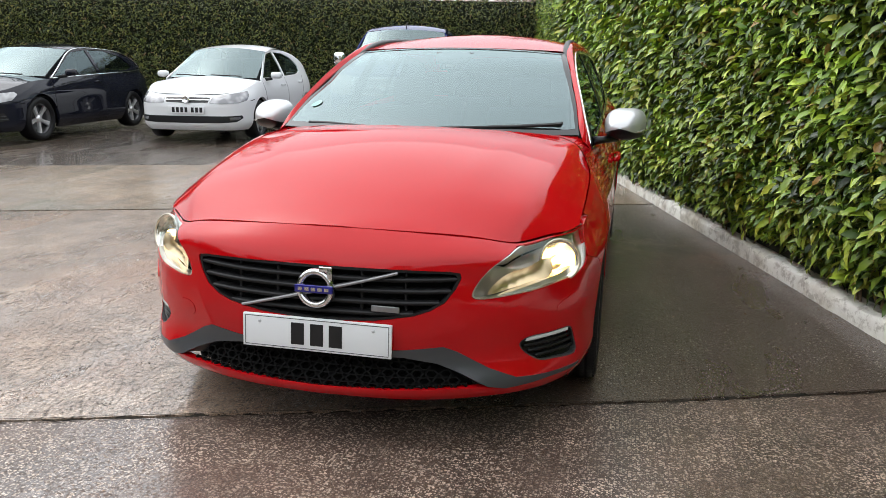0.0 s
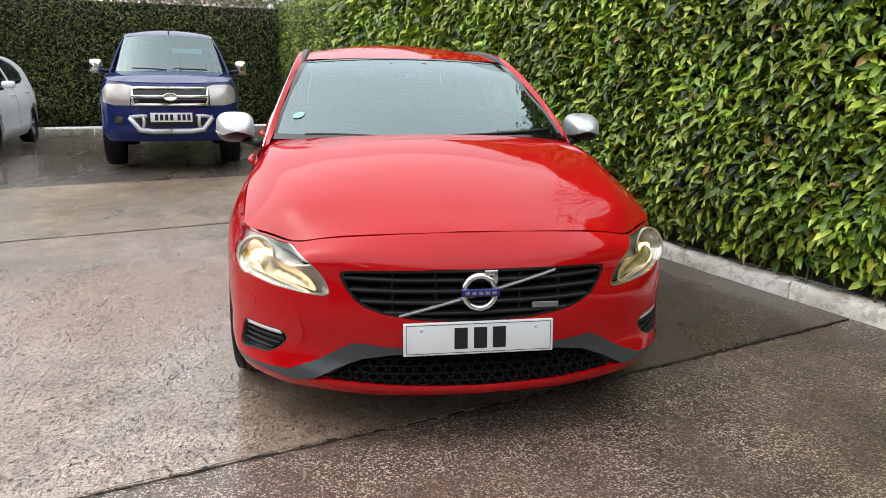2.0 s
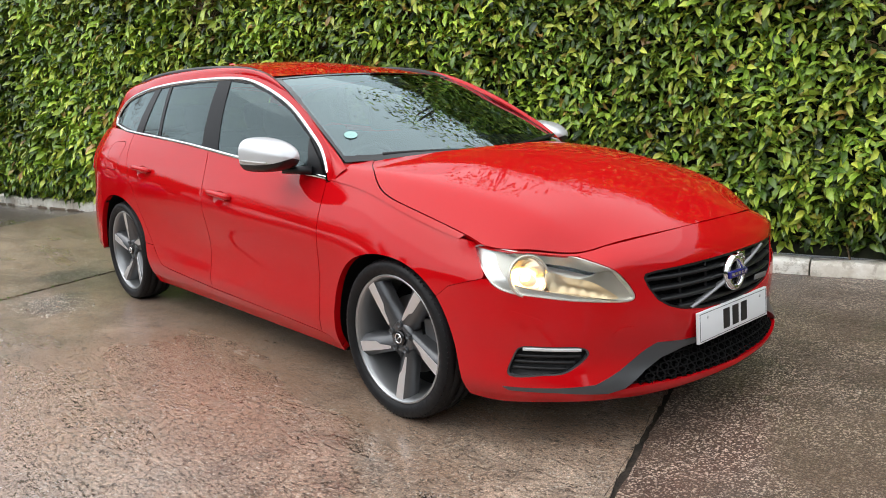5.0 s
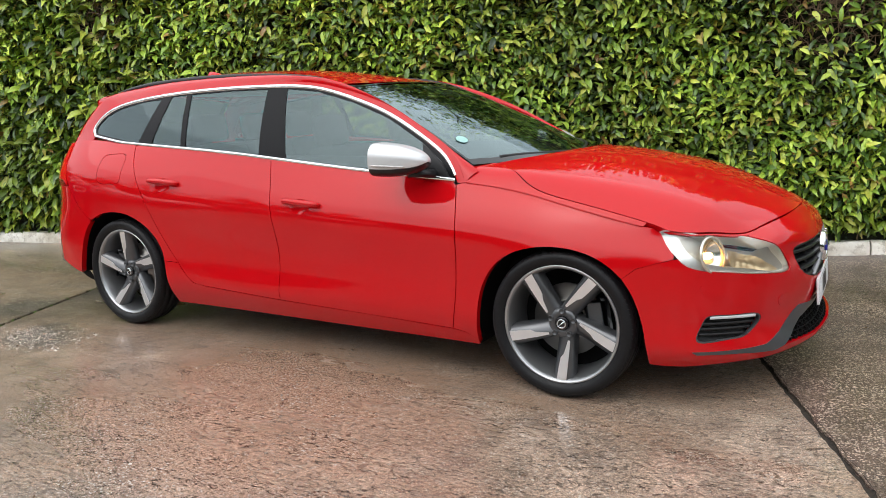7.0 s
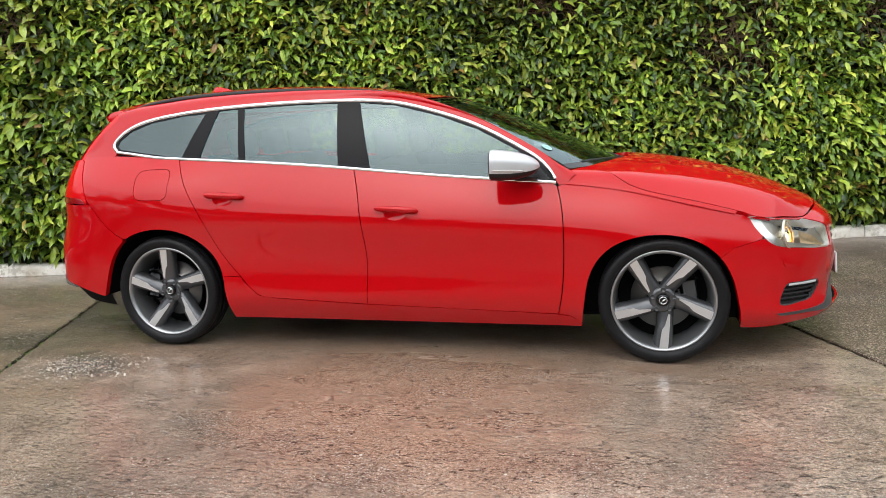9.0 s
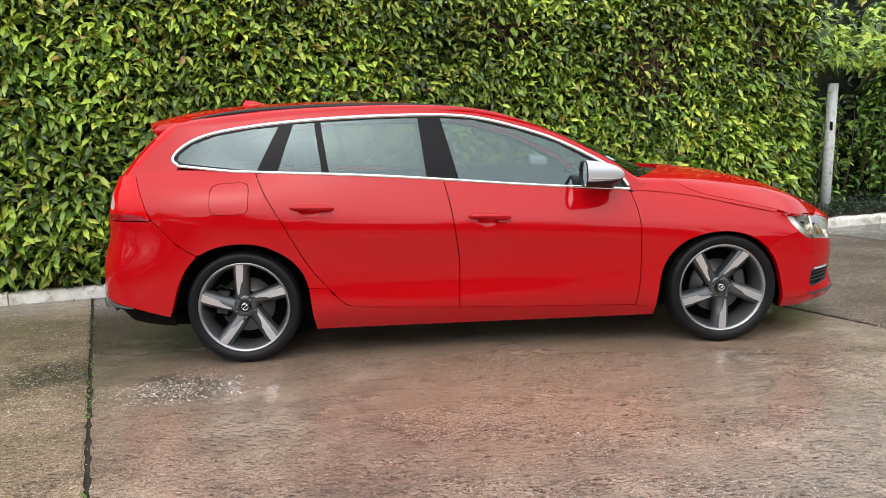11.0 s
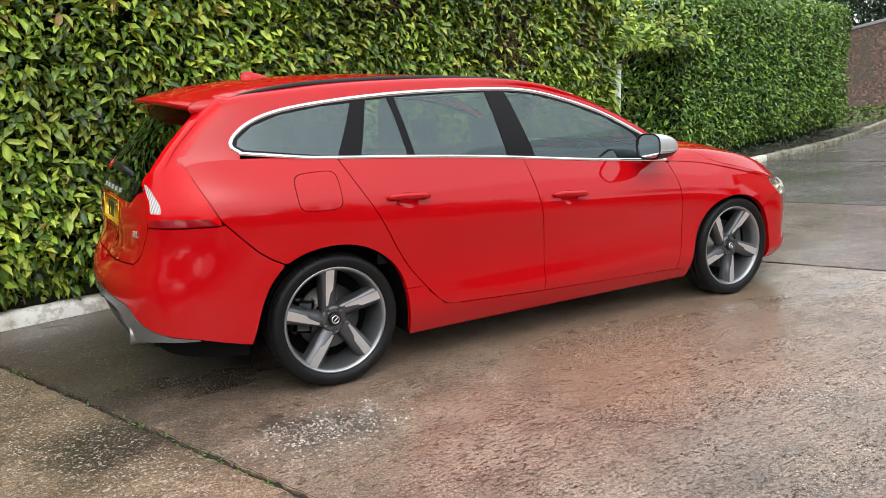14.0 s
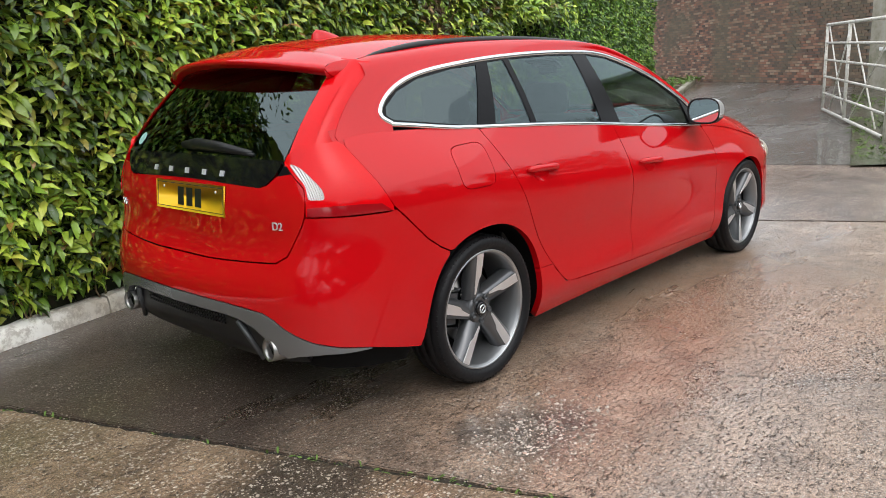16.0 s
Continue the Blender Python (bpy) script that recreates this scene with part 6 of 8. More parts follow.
for u in np.linspace(-1, 1, 25):
    a, z = 0.275 * u, 0.566 + 0.073 * u
    p, n = low(np.array([a]), np.array([z]))
    pts.append((p[0] + 0.002 * n[0], n[0]))
bm = bmesh.new()
grid_mesh([[tuple(p + np.array([0.0, -0.26 * d, 0.97 * d]) - n * back) for d, back in ((-0.0062, 0.02), (-0.005, 0.001), (0, -0.003), (0.005, 0.001), (0.0062, 0.02))] for p, n in pts], bm)
link("grille_bar", sharp(bm, 45), GRILLE_SILVER, grille, "satin diagonal grille bar")
emblem = thing("emblem")
emblem.parent = grille
FACE = pose(2.319, 0.0, 0.576, 0, 86, 0)  # local z looks ahead
link("emblem_ring", lathe([(0.067, -0.012), (0.066, 0.004), (0.060, 0.011), (0.050, 0.011), (0.0445, 0.003), (0.044, -0.012)], 56, m=FACE), CHROME, emblem, "chrome emblem ring")
BLUE = material("emblem_blue", (0.02, 0.02, 0.22), 0.2, 0.2, 0.6)
link("emblem_bar", box(0.026, 0.132, 0.012, (0.0, 0, 0.012), 0.003, m=FACE), BLUE, emblem, "blue bar across the emblem")
bm = bmesh.new()
for k in range(5):
    box(0.011, 0.015, 0.002, (0.0, -0.046 + 0.023 * k, 0.0188), 0.0, m=FACE, bm=bm)
link("emblem_marks", bm, CHROME, emblem, "silver marks on the blue bar", smooth=False)
bm = box(0.042, 0.018, 0.010, (-0.052, 0.052, 0.006), 0.003, m=FACE)
box(0.018, 0.046, 0.010, (-0.066, 0.038, 0.006), 0.003, m=FACE, bm=bm)
link("emblem_arrow", bm, CHROME, emblem)
p, n = low(np.array([0.235]), np.array([0.520]))
link("grille_badge", box(0.006, 0.095, 0.020, tuple(p[0] + 0.001), 0.002), GRILLE_SILVER, grille, "small grey trim badge")

# lower intake with a honeycomb mesh, trim, fog recesses
intake = thing("lower_intake")
intake.parent = estate
link("intake_back", polygon_mesh((INTAKE - (0, 0.30)) * 1.03 + (0, 0.30), low, 0.03, lift=-0.06, thick=False), DARK, intake)
bm = bmesh.new()
cell = 0.0255
for r in range(-1, 6):
    for c in range(-13, 14):
        a, z = (c + 0.5 * (r % 2)) * cell * 1.9, 0.262 + r * cell * 0.82
        if abs(a) > float(np.interp(z, [0.255, 0.30, 0.335, 0.356], [0.53, 0.46, 0.38, 0.25])) or z > 0.352 or z < 0.258:
            continue
        hexes = []
        for k in range(7):
            t = math.pi / 3 * k
            hexes.append((a + 0.95 * cell * math.cos(t), z + 0.52 * cell * math.sin(t)))
        h = np.array(hexes)
        hin = (h - (a, z)) * 0.72 + (a, z)
        po, no = low(h[:, 0], h[:, 1])
        pi, ni = low(hin[:, 0], hin[:, 1])
        grid_mesh(np.array([po - no * 0.012, pi - ni * 0.012, pi - ni * 0.035]), bm)
tagged(link("honeycomb_mesh", bm, DARK, intake, smooth=False), kind="stuff")
link("front_trim", polygon_mesh(mirrored(TRIM_TOP + TRIM_LOW), low, 0.02, lift=0.003, lip=0.05), GREY_TRIM, estate, "grey trim framing the lower intake")
DRL = material("daytime_lamp_lens", (0.55, 0.57, 0.58), 0.12, 0.4)
DRL.node_tree.nodes["Principled BSDF"].inputs["Emission Color"].default_value = (0.95, 0.98, 1.0, 1)
DRL.node_tree.nodes["Principled BSDF"].inputs["Emission Strength"].default_value = 0.08
for s, _ in SIDES:
    fog = thing("fog_recess")
    fog.parent = estate
    link("recess_edge", polygon_mesh(FOG, low, 0.02, holes=[(FOG - FOG.mean(0)) * (0.955, 0.90) + FOG.mean(0)], lift=-0.003, lip=0.02, sides=(s,)), GREY_TRIM, fog, "grey frame of the recess")
    link("recess_back", polygon_mesh(FOG, dished(low, (0.82, 0.36), (0.16, 0.07), 0.02), 0.02, lift=-0.024, sides=(s,), thick=False), BLACK_TRIM, fog)
    for z, a0, a1 in ((0.372, 0.715, 0.945), (0.352, 0.735, 0.952), (0.332, 0.765, 0.958)):
        al = np.linspace(a0, a1, 16)
        p, n = low(al, np.full(16, z))
        link("recess_slat", tube([tuple(v * (1, s, 1)) for v in p - 0.016 * n], 0.0065, 6), BLACK_TRIM, fog)
    strip = np.array([(a, 0.397 + 0.002 * math.sin(a * 9)) for a in np.linspace(0.716, 0.915, 20)])
    link("daytime_lamp", grid_mesh(band(strip, 0.012, low, -0.003, 0.014) * (1, s, 1)), DRL, fog, "slim white daytime running lamp")
    wash = smooth_line([(0.955, 0.528), (0.90, 0.518), (0.848, 0.50), (0.845, 0.483), (0.89, 0.482), (0.945, 0.495)], 26, closed=True)
    link("washer_cover", polygon_mesh(wash, low, 0.02, lift=0.0025, lip=0.006, sides=(s,)), RED, estate, "small headlamp-washer cover")
link("tow_cover", polygon_mesh(smooth_line([(-0.60, 0.455), (-0.545, 0.468), (-0.505, 0.45), (-0.51, 0.42), (-0.56, 0.412), (-0.595, 0.43)], 24, closed=True), low, 0.02, lift=0.002, lip=0.005), RED, estate)

# tail lamps
LAMP_RED = material("red_lamp_lens", (0.62, 0.002, 0.005), 0.10, 0.0, 0.3)
LAMP_RED.node_tree.nodes["Principled BSDF"].inputs["Specular IOR Level"].default_value = 0.1
LAMP_DEEP = material("deep_red_lamp", (0.30, 0.004, 0.008), 0.10, 0.0, 1.0)
LAMP_CLEAR = material("clear_ribbed_lens", (0.62, 0.60, 0.58), 0.15, 0.2, 1.0)
w = LAMP_CLEAR.node_tree.nodes.new("ShaderNodeTexWave")
w.inputs["Scale"].default_value = 60
tc = LAMP_CLEAR.node_tree.nodes.new("ShaderNodeTexCoord")
LAMP_CLEAR.node_tree.links.new(tc.outputs["Object"], w.inputs["Vector"])
bump(LAMP_CLEAR, w.outputs["Fac"], 0.6, 0.01)
lamp_side = [(LENGTH - arc_x(x) - 0.004, z) for x, z in LAMP_EDGE]
low_lamp = [(lamp_side[-1][0], 0.834), (0.95, 0.834), (0.757, 0.838), (0.762, 0.90), (0.760, 0.938), (0.705, 0.988), (0.668, 1.022), (0.69, 1.05), (0.74, 1.074), (lamp_side[0][0] - 0.03, 1.089)] + lamp_side
clear = smooth_line([(0.700, 1.016), (0.738, 0.974), (0.768, 0.935), (0.774, 0.900), (0.806, 0.896), (0.838, 0.898), (0.836, 0.928), (0.800, 0.968), (0.748, 1.006)], 40, closed=True)
for s, _ in SIDES:
    rear = thing("tail_lamp")
    rear.parent = estate
    tagged(rear, "red tail lamp running up the rear pillar")
    link("lamp_glass", polygon_mesh(low_lamp, tail, 0.025, holes=[clear], lift=0.003, lip=0.02, sides=(s,)), LAMP_RED, rear)
    link("reversing_lens", polygon_mesh(clear, tail, 0.02, lift=0.002, lip=0.01, sides=(s,)), LAMP_CLEAR, rear, "clear ribbed reversing light")
    foot = [(1.10, 0.836), (0.95, 0.836), (0.765, 0.840), (0.768, 0.868), (0.86, 0.872), (0.98, 0.870), (1.06, 0.864)]
    link("reflector_strip", polygon_mesh(foot, tail, 0.025, lift=0.006, lip=0.006, sides=(s,)), LAMP_DEEP, rear)
    # the slim upper lamp between the glass and the side of the car
    inner_e = np.array([(-2.15, 0.605, 1.012), (-2.04, 0.580, 1.155), (-1.95, 0.564, 1.25), (-1.85, 0.545, 1.342)])
    inner_e = np.vstack([inner_e, [(-1.79, 0.535, 1.385)]])
    ox, oz = np.array([-1.975, -1.915, -1.842, -1.755, -1.70]), np.array([1.045, 1.165, 1.244, 1.322, 1.362])
    outer_e = glasshouse(ox, oz)[0] - np.array([0, 0.007, 0])
    mid_e = inner_e * 0.5 + outer_e * 0.5 + np.array([-0.024, 0.02, 0.0])
    pts = patch([inner_e, mid_e, outer_e], 9, 30) * (1, s, 1)
    link("pillar_lamp", skin(pts), LAMP_RED, rear)
    lens = pts[1:5, 3:21] + np.array([-0.003, 0.001 * s, 0.002])
    link("pillar_lens", skin(lens), LAMP_RED, rear, "slim red upper lens")

# number plates: plain bars in place of the characters
PLATE_WHITE = material("white_plate", (0.78, 0.79, 0.80), 0.35)
PLATE_YELLOW = material("yellow_plate", (1.0, 0.60, 0.012), 0.45)
PLATE_BLACK = material("plate_characters", (0.01, 0.01, 0.011), 0.4)


def plate(parent, m, mat, label, word):
    ob = link("number_plate", box(0.012, 0.524, 0.114, (0, 0, 0), 0.003, m=m), mat, parent, label)
    edge = bmesh.new()
    for sy, sz, y, z in ((0.505, 0.002, 0, 0.0495), (0.505, 0.002, 0, -0.0495), (0.002, 0.099, 0.2525, 0), (0.002, 0.099, -0.2525, 0)):
        box(0.001, sy, sz, (0.0064, y, z), m=m, bm=edge)
    link("plate_border", edge, GREY_TRIM, ob, smooth=False)
    for y in word:
        link("character_bar", box(0.0012, 0.046, 0.074, (0.0066, y, 0), 0.0, m=m), PLATE_BLACK, ob, smooth=False)
    for y in (-0.20, 0.20):
        link("plate_screw", lathe([(0.006, 0.006), (0.005, 0.0085), (0.001, 0.009)], 12, m=m @ pose(0, y, 0.032, 0, 90, 0)), SATIN, ob)


plate(estate, pose(2.322, 0, 0.416, 0, -4, 0), PLATE_WHITE, "white front plate with three dark bars", (-0.064, 0.004, 0.07))
plate(tailgate, pose(-2.212, -0.03, 0.868, 0, -7, 180), PLATE_YELLOW, "yellow rear plate with three dark bars", (-0.064, 0.004, 0.07))
for k in range(5):
    p, n = tail(np.array([0.27 - 0.135 * k]), np.array([0.972]))
    link("tailgate_mark", box(0.004, 0.022, 0.019, (0, 0, 0), 0.0015, m=Matrix.Translation(Vector(p[0] + 0.004 * n[0])) @ Vector(n[0]).to_track_quat("X", "Z").to_matrix().to_4x4()), SATIN, tailgate, "silver mark", smooth=False)
for b, wd in ((0.62, 0.03),):
    p, n = tail(np.array([b]), np.array([0.80]))
    m = Matrix.Translation(Vector(p[0] + 0.003 * n[0])) @ Vector(n[0]).to_track_quat("X", "Z").to_matrix().to_4x4()
    link("model_mark", box(0.005, wd, 0.024, (0, 0, 0), 0.003, m=m), CHROME, tailgate, "small silver mark")
word = bpy.data.curves.new("model_mark", "FONT")
word.body, word.size, word.extrude, word.align_x = "D2", 0.042, 0.002, "CENTER"
holder = bpy.data.objects.new("model_mark", word)
letters = bpy.data.meshes.new_from_object(holder)
bpy.data.objects.remove(holder)
letters.materials.append(SATIN)
mark = new("model_mark", letters)
mark.parent = tailgate
tagged(mark, "small silver model mark")
p, n = tail(np.array([-0.615]), np.array([0.785]))
out = Vector(n[0])
right = Vector((0, 0, 1)).cross(out).normalized()
turn = Matrix((right, out.cross(right), out)).transposed().to_4x4()
mark.matrix_local = Matrix.Translation(Vector(p[0]) + 0.003 * out) @ turn
link("window_sticker", lathe([(0.032, 0), (0.001, 0.0005)], 24, m=Matrix.Translation((-2.118, 0.50, 1.082)) @ Vector((-0.8, 0.1, 0.6)).to_track_quat("Z", "Y").to_matrix().to_4x4()), STICKER, tailgate, "pale green round sticker")

# door mirrors
MIRROR_GLASS = material("mirror_glass", (0.85, 0.88, 0.9), 0.02, 1.0)
for s, _ in SIDES:
    mir = thing("door_mirror")
    mir.parent = estate
    tagged(mir, "silver-capped door mirror with a black foot")

    def pod(lo, hi, grow=1.0, nu=28, nv=14):
        """The mirror pod: from its glass end forward, a rounded wedge."""
        rows = []
        for f in np.linspace(0, 1, nu):
            x = 0.552 + 0.235 * f
            r = (1 - f**2.3) ** 0.55 if f < 1 else 0.0
            w, h = (0.098 * (0.55 + 0.45 * r) * r**0.35 if r > 0 else 0.0) * grow, 0.075 * r * grow
            cy, cz = 0.952 - 0.03 * f, 1.020 - 0.012 * f
            row = []
            for t in np.linspace(lo, hi, nv):
                c, d = math.cos(t), math.sin(t)
                row.append((x, s * (cy + w * math.copysign(abs(c) ** 0.62, c)), cz + h * math.copysign(abs(d) ** 0.75, d)))
            rows.append(row)
        return rows

    bm = grid_mesh(pod(-0.42, math.pi + 0.42, nv=36))
    bmesh.ops.recalc_face_normals(bm, faces=bm.faces)
    link("mirror_cap", bm, SATIN, mir, "silver mirror cap")
    bm = grid_mesh(pod(math.pi + 0.40, 2 * math.pi - 0.40, 1.01, nv=22))
    bmesh.ops.recalc_face_normals(bm, faces=bm.faces)
    link("mirror_base", bm, BLACK_TRIM, mir, "black lower shell")
    ringp = pod(0, 2 * math.pi, 0.995, 2, 40)[0]
    bm = bmesh.new()
    grid_mesh([ringp, [(p[0] - 0.006, (p[1] - s * 0.952) * 0.94 + s * 0.952, (p[2] - 1.020) * 0.92 + 1.020) for p in ringp], [(p[0] + 0.008, (p[1] - s * 0.952) * 0.88 + s * 0.952, (p[2] - 1.020) * 0.86 + 1.020) for p in ringp]], bm)
    link("mirror_rim", bm, BLACK_TRIM, mir)
    bm = bmesh.new()
    bm.faces.new([bm.verts.new((p[0] + 0.005, (p[1] - s * 0.952) * 0.9 + s * 0.952, (p[2] - 1.020) * 0.88 + 1.020)) for p in ringp[:-1]])
    link("mirror_face", bm, MIRROR_GLASS, mir, "mirror glass", smooth=False)
    bm = tube([(0.67, s * 0.90, 0.960), (0.71, s * 0.85, 0.950), (0.74, s * 0.80, 0.942)], [0.032, 0.028, 0.034], 12)
    for v in bm.verts:
        v.co.z = 0.945 + (v.co.z - 0.945) * 0.62
    link("mirror_arm", bm, BLACK_TRIM, mir)
    line = np.array([(p[0], p[1], p[2]) for p in [pod(0, 1, 1.012, 28, 2)[k][0] for k in range(2, 20)]]) + (0, 0, -0.022)
    link("mirror_indicator", tube([tuple(q) for q in line], 0.005, 6), LAMP_CLEAR, mir, "slim clear indicator")
    tri = [(0.83, 0.922), (0.775, 0.992), (0.655, 1.085), (0.70, 0.955), (0.705, 0.93)]
    link("mirror_sail", polygon_mesh(tri, glasshouse, 0.03, lift=0.002, lip=0.01, sides=(s,)), BLACK_TRIM, mir, "black corner panel")

# cabin
SEAT = material("charcoal_seat_cloth", (0.035, 0.035, 0.037), 0.8)
t = tex(SEAT, 300, 3)
bump(SEAT, t.outputs["Fac"], 0.3, 0.002)
CABIN = material("cabin_plastic", (0.025, 0.025, 0.027), 0.6)
PALE = material("pale_cabin_lining", (0.34, 0.33, 0.31), 0.9)


def seat(at, wide=0.50):
    cabin_seat = thing("seat")
    cabin_seat.parent = estate
    cabin_seat.location = at
    link("seat_base", box(0.52, wide, 0.16, (0.05, 0, 0.08), 0.05), SEAT, cabin_seat)
    link("seat_back", box(0.14, wide, 0.60, (0, 0, 0), 0.05, m=pose(-0.22, 0, 0.42, 0, -17, 0)), SEAT, cabin_seat)
    link("headrest", box(0.09, 0.25, 0.17, (0, 0, 0), 0.04, m=pose(-0.36, 0, 0.80, 0, -10, 0)), SEAT, cabin_seat)


for x in (0.18,):
    for y in (0.37, -0.37):
        seat((x, y, 0.34))
for y in (0.42, 0, -0.42):
    seat((-0.72, y, 0.36), 0.40)
link("dashboard", sharp(box(0.42, 1.40, 0.30, (0.86, 0, 0.80), 0.09), 60), CABIN, estate)
bm = bmesh.new()
steer = pose(0.55, -0.37, 0.86, 0, -64, 0)
lathe([(0.185 + 0.014 * math.cos(t), 0.014 * math.sin(t)) for t in np.linspace(0, 2 * math.pi, 11)], 40, bm, steer)
box(0.05, 0.34, 0.02, (0, 0, -0.01), 0.005, m=steer, bm=bm)
box(0.12, 0.13, 0.05, (0, 0, -0.02), 0.02, m=steer, bm=bm)
link("steering_wheel", bm, CABIN, estate)
link("headlining", box(1.45, 0.9, 0.02, (-0.85, 0, 1.375), 0.005), PALE, estate)
for s, _ in SIDES:
    link("door_card", box(1.9, 0.02, 0.49, (-0.15, s * 0.745, 0.775), 0.006), CABIN, estate)
link("cargo_cover", box(0.75, 1.3, 0.02, (-1.60, 0, 0.98), 0.006), CABIN, estate)
link("bulkhead", box(0.03, 1.4, 0.7, (-2.02, 0, 0.66), 0.01), CABIN, estate)

# ---- the parked vehicles behind ----
class Shell:
    """A simpler car body: an outline in plan, a waist line, and insets by height; mirrored left and right."""

    def __init__(self, front, back, half, axle_f, axle_r, base_z, edge, insets):
        w = half
        self.px = [front, front - 0.03, front - 0.13, front - 0.40, axle_f, axle_f - 0.75, (axle_f + axle_r) / 2 - 0.2, axle_r + 0.1, axle_r - 0.35, back + 0.13, back + 0.03, back]
        self.py = [0.0, 0.5 * w, 0.80 * w, 0.955 * w, w, 0.985 * w, 0.985 * w, w, 0.97 * w, 0.85 * w, 0.5 * w, 0.0]
        col = np.arange(12.0)
        px, py = np.array(self.px), np.array(self.py)
        tx, ty = np.gradient(px), np.gradient(py)
        ln = np.hypot(tx, ty)
        nx, ny = ty / ln, -tx / ln
        nx[0], ny[0], nx[-1], ny[-1] = 1, 0, -1, 0
        ez, ei = np.array([e[0] for e in edge]), np.array([e[1] for e in edge])
        rows = []
        for f, i in insets:
            z = base_z + (ez - base_z) * f
            rows.append(np.stack([px - i * nx, py - i * ny, z], 1))
        rows.append(np.stack([px - ei * nx, py - ei * ny, ez], 1))
        fine = np.linspace(0, 11, 221)
        d = np.stack([spline(col, r, fine) for r in rows])
        self.arc = np.r_[0, np.cumsum(np.hypot(*np.diff(d[2][:, :2], axis=0).T))]
        self.zs = np.linspace(base_z - 0.02, ez.max() + 0.03, 70)
        self.table = np.stack([spline(d[:, i, 2], d[:, i, :2], np.clip(self.zs, d[0, i, 2] - 0.01, d[-1, i, 2] + 0.02)) for i in range(len(fine))])
        self.edge, self.low_z, self.mid_x = d[-1], d[0][:, 2], d[2][:, 0]
        self.length = self.arc[-1]

    def point(self, a, z):
        a, z = np.asarray(a, float), np.asarray(z, float)
        i = np.interp(np.abs(a), self.arc, np.arange(len(self.arc)))
        p = look_up(self.table, i, (z - self.zs[0]) / (self.zs[1] - self.zs[0]))
        return np.stack([p[:, 0], p[:, 1] * np.where(a < 0, -1, 1), z], 1)

    def on(self, a, z):
        a, z = np.asarray(a, float), np.asarray(z, float)
        e = 0.02
        n = np.cross(self.point(a + e, z) - self.point(a - e, z), self.point(a, z + e) - self.point(a, z - e))
        return self.point(a, z), n / (np.linalg.norm(n, axis=1)[:, None] + 1e-12)

    def arc_at(self, x):
        return float(np.interp(-x, -self.mid_x, self.arc))

    def side(self, x, z):
        return self.on(np.interp(-np.asarray(x, float), -self.mid_x, self.arc), z)

    def edge_at(self, x):
        return np.stack([np.interp(-np.asarray(x), -self.edge[:, 0], self.edge[:, k]) for k in (1, 2)], -1)


def plain_wheel(parent, at, s, radius, width, rim_mat, spokes, split=False):
    hub = thing("wheel")
    hub.parent = parent
    hub.matrix_local = pose(*at, -90 * s, 0, 0)
    r, w = radius, width / 2
    rim_r = r * 0.70
    link("tyre", sharp(lathe([(rim_r, w * 0.6), (rim_r * 1.05, w * 0.9), (r * 0.90, w * 1.02), (r * 0.97, w * 0.85), (r, w * 0.6), (r, -w * 0.6), (r * 0.95, -w), (rim_r, -w)], 48), 45), RUBBER, hub, "black tyre")
    rim = link("rim", sharp(lathe([(rim_r * 1.01, w * 0.62), (rim_r, w * 0.72), (rim_r * 0.95, w * 0.66), (rim_r * 0.92, 0.0), (rim_r * 0.9, -w * 0.6), (0.02, -w * 0.6)], 48), 35), GRAPHITE, hub)
    for k in range(spokes):
        m = pose(0, 0, 0, 0, 0, 360 / spokes * k + 12)
        for lean in ((-0.18, 0.18) if split else (0.0,)):
            bm = bmesh.new()
            grid_mesh([[m @ Vector((rr, lean * (rr - rim_r * 0.15) + dy * ww, h - dh)) for dy, dh in ((-1, 0.03), (-0.85, 0.0), (0.85, 0.0), (1, 0.03))] for rr, ww, h in ((rim_r * 0.12, 0.022, w * 0.5), (rim_r * 0.5, 0.020 if split else 0.026, w * 0.56), (rim_r * 0.96, 0.020 if split else 0.036, w * 0.66))], bm)
            link("spoke", bm, rim_mat, rim, smooth=False)
    link("hub_cap", lathe([(rim_r * 0.26, w * 0.30), (rim_r * 0.24, w * 0.56), (0.001, w * 0.60)], 24), rim_mat, rim)
    return hub


def arch_line(cx, cz, r, n=22, squash=1.0):
    return [(cx + r * squash * math.cos(t), cz + r * math.sin(t)) for t in np.linspace(0, math.pi, n)]


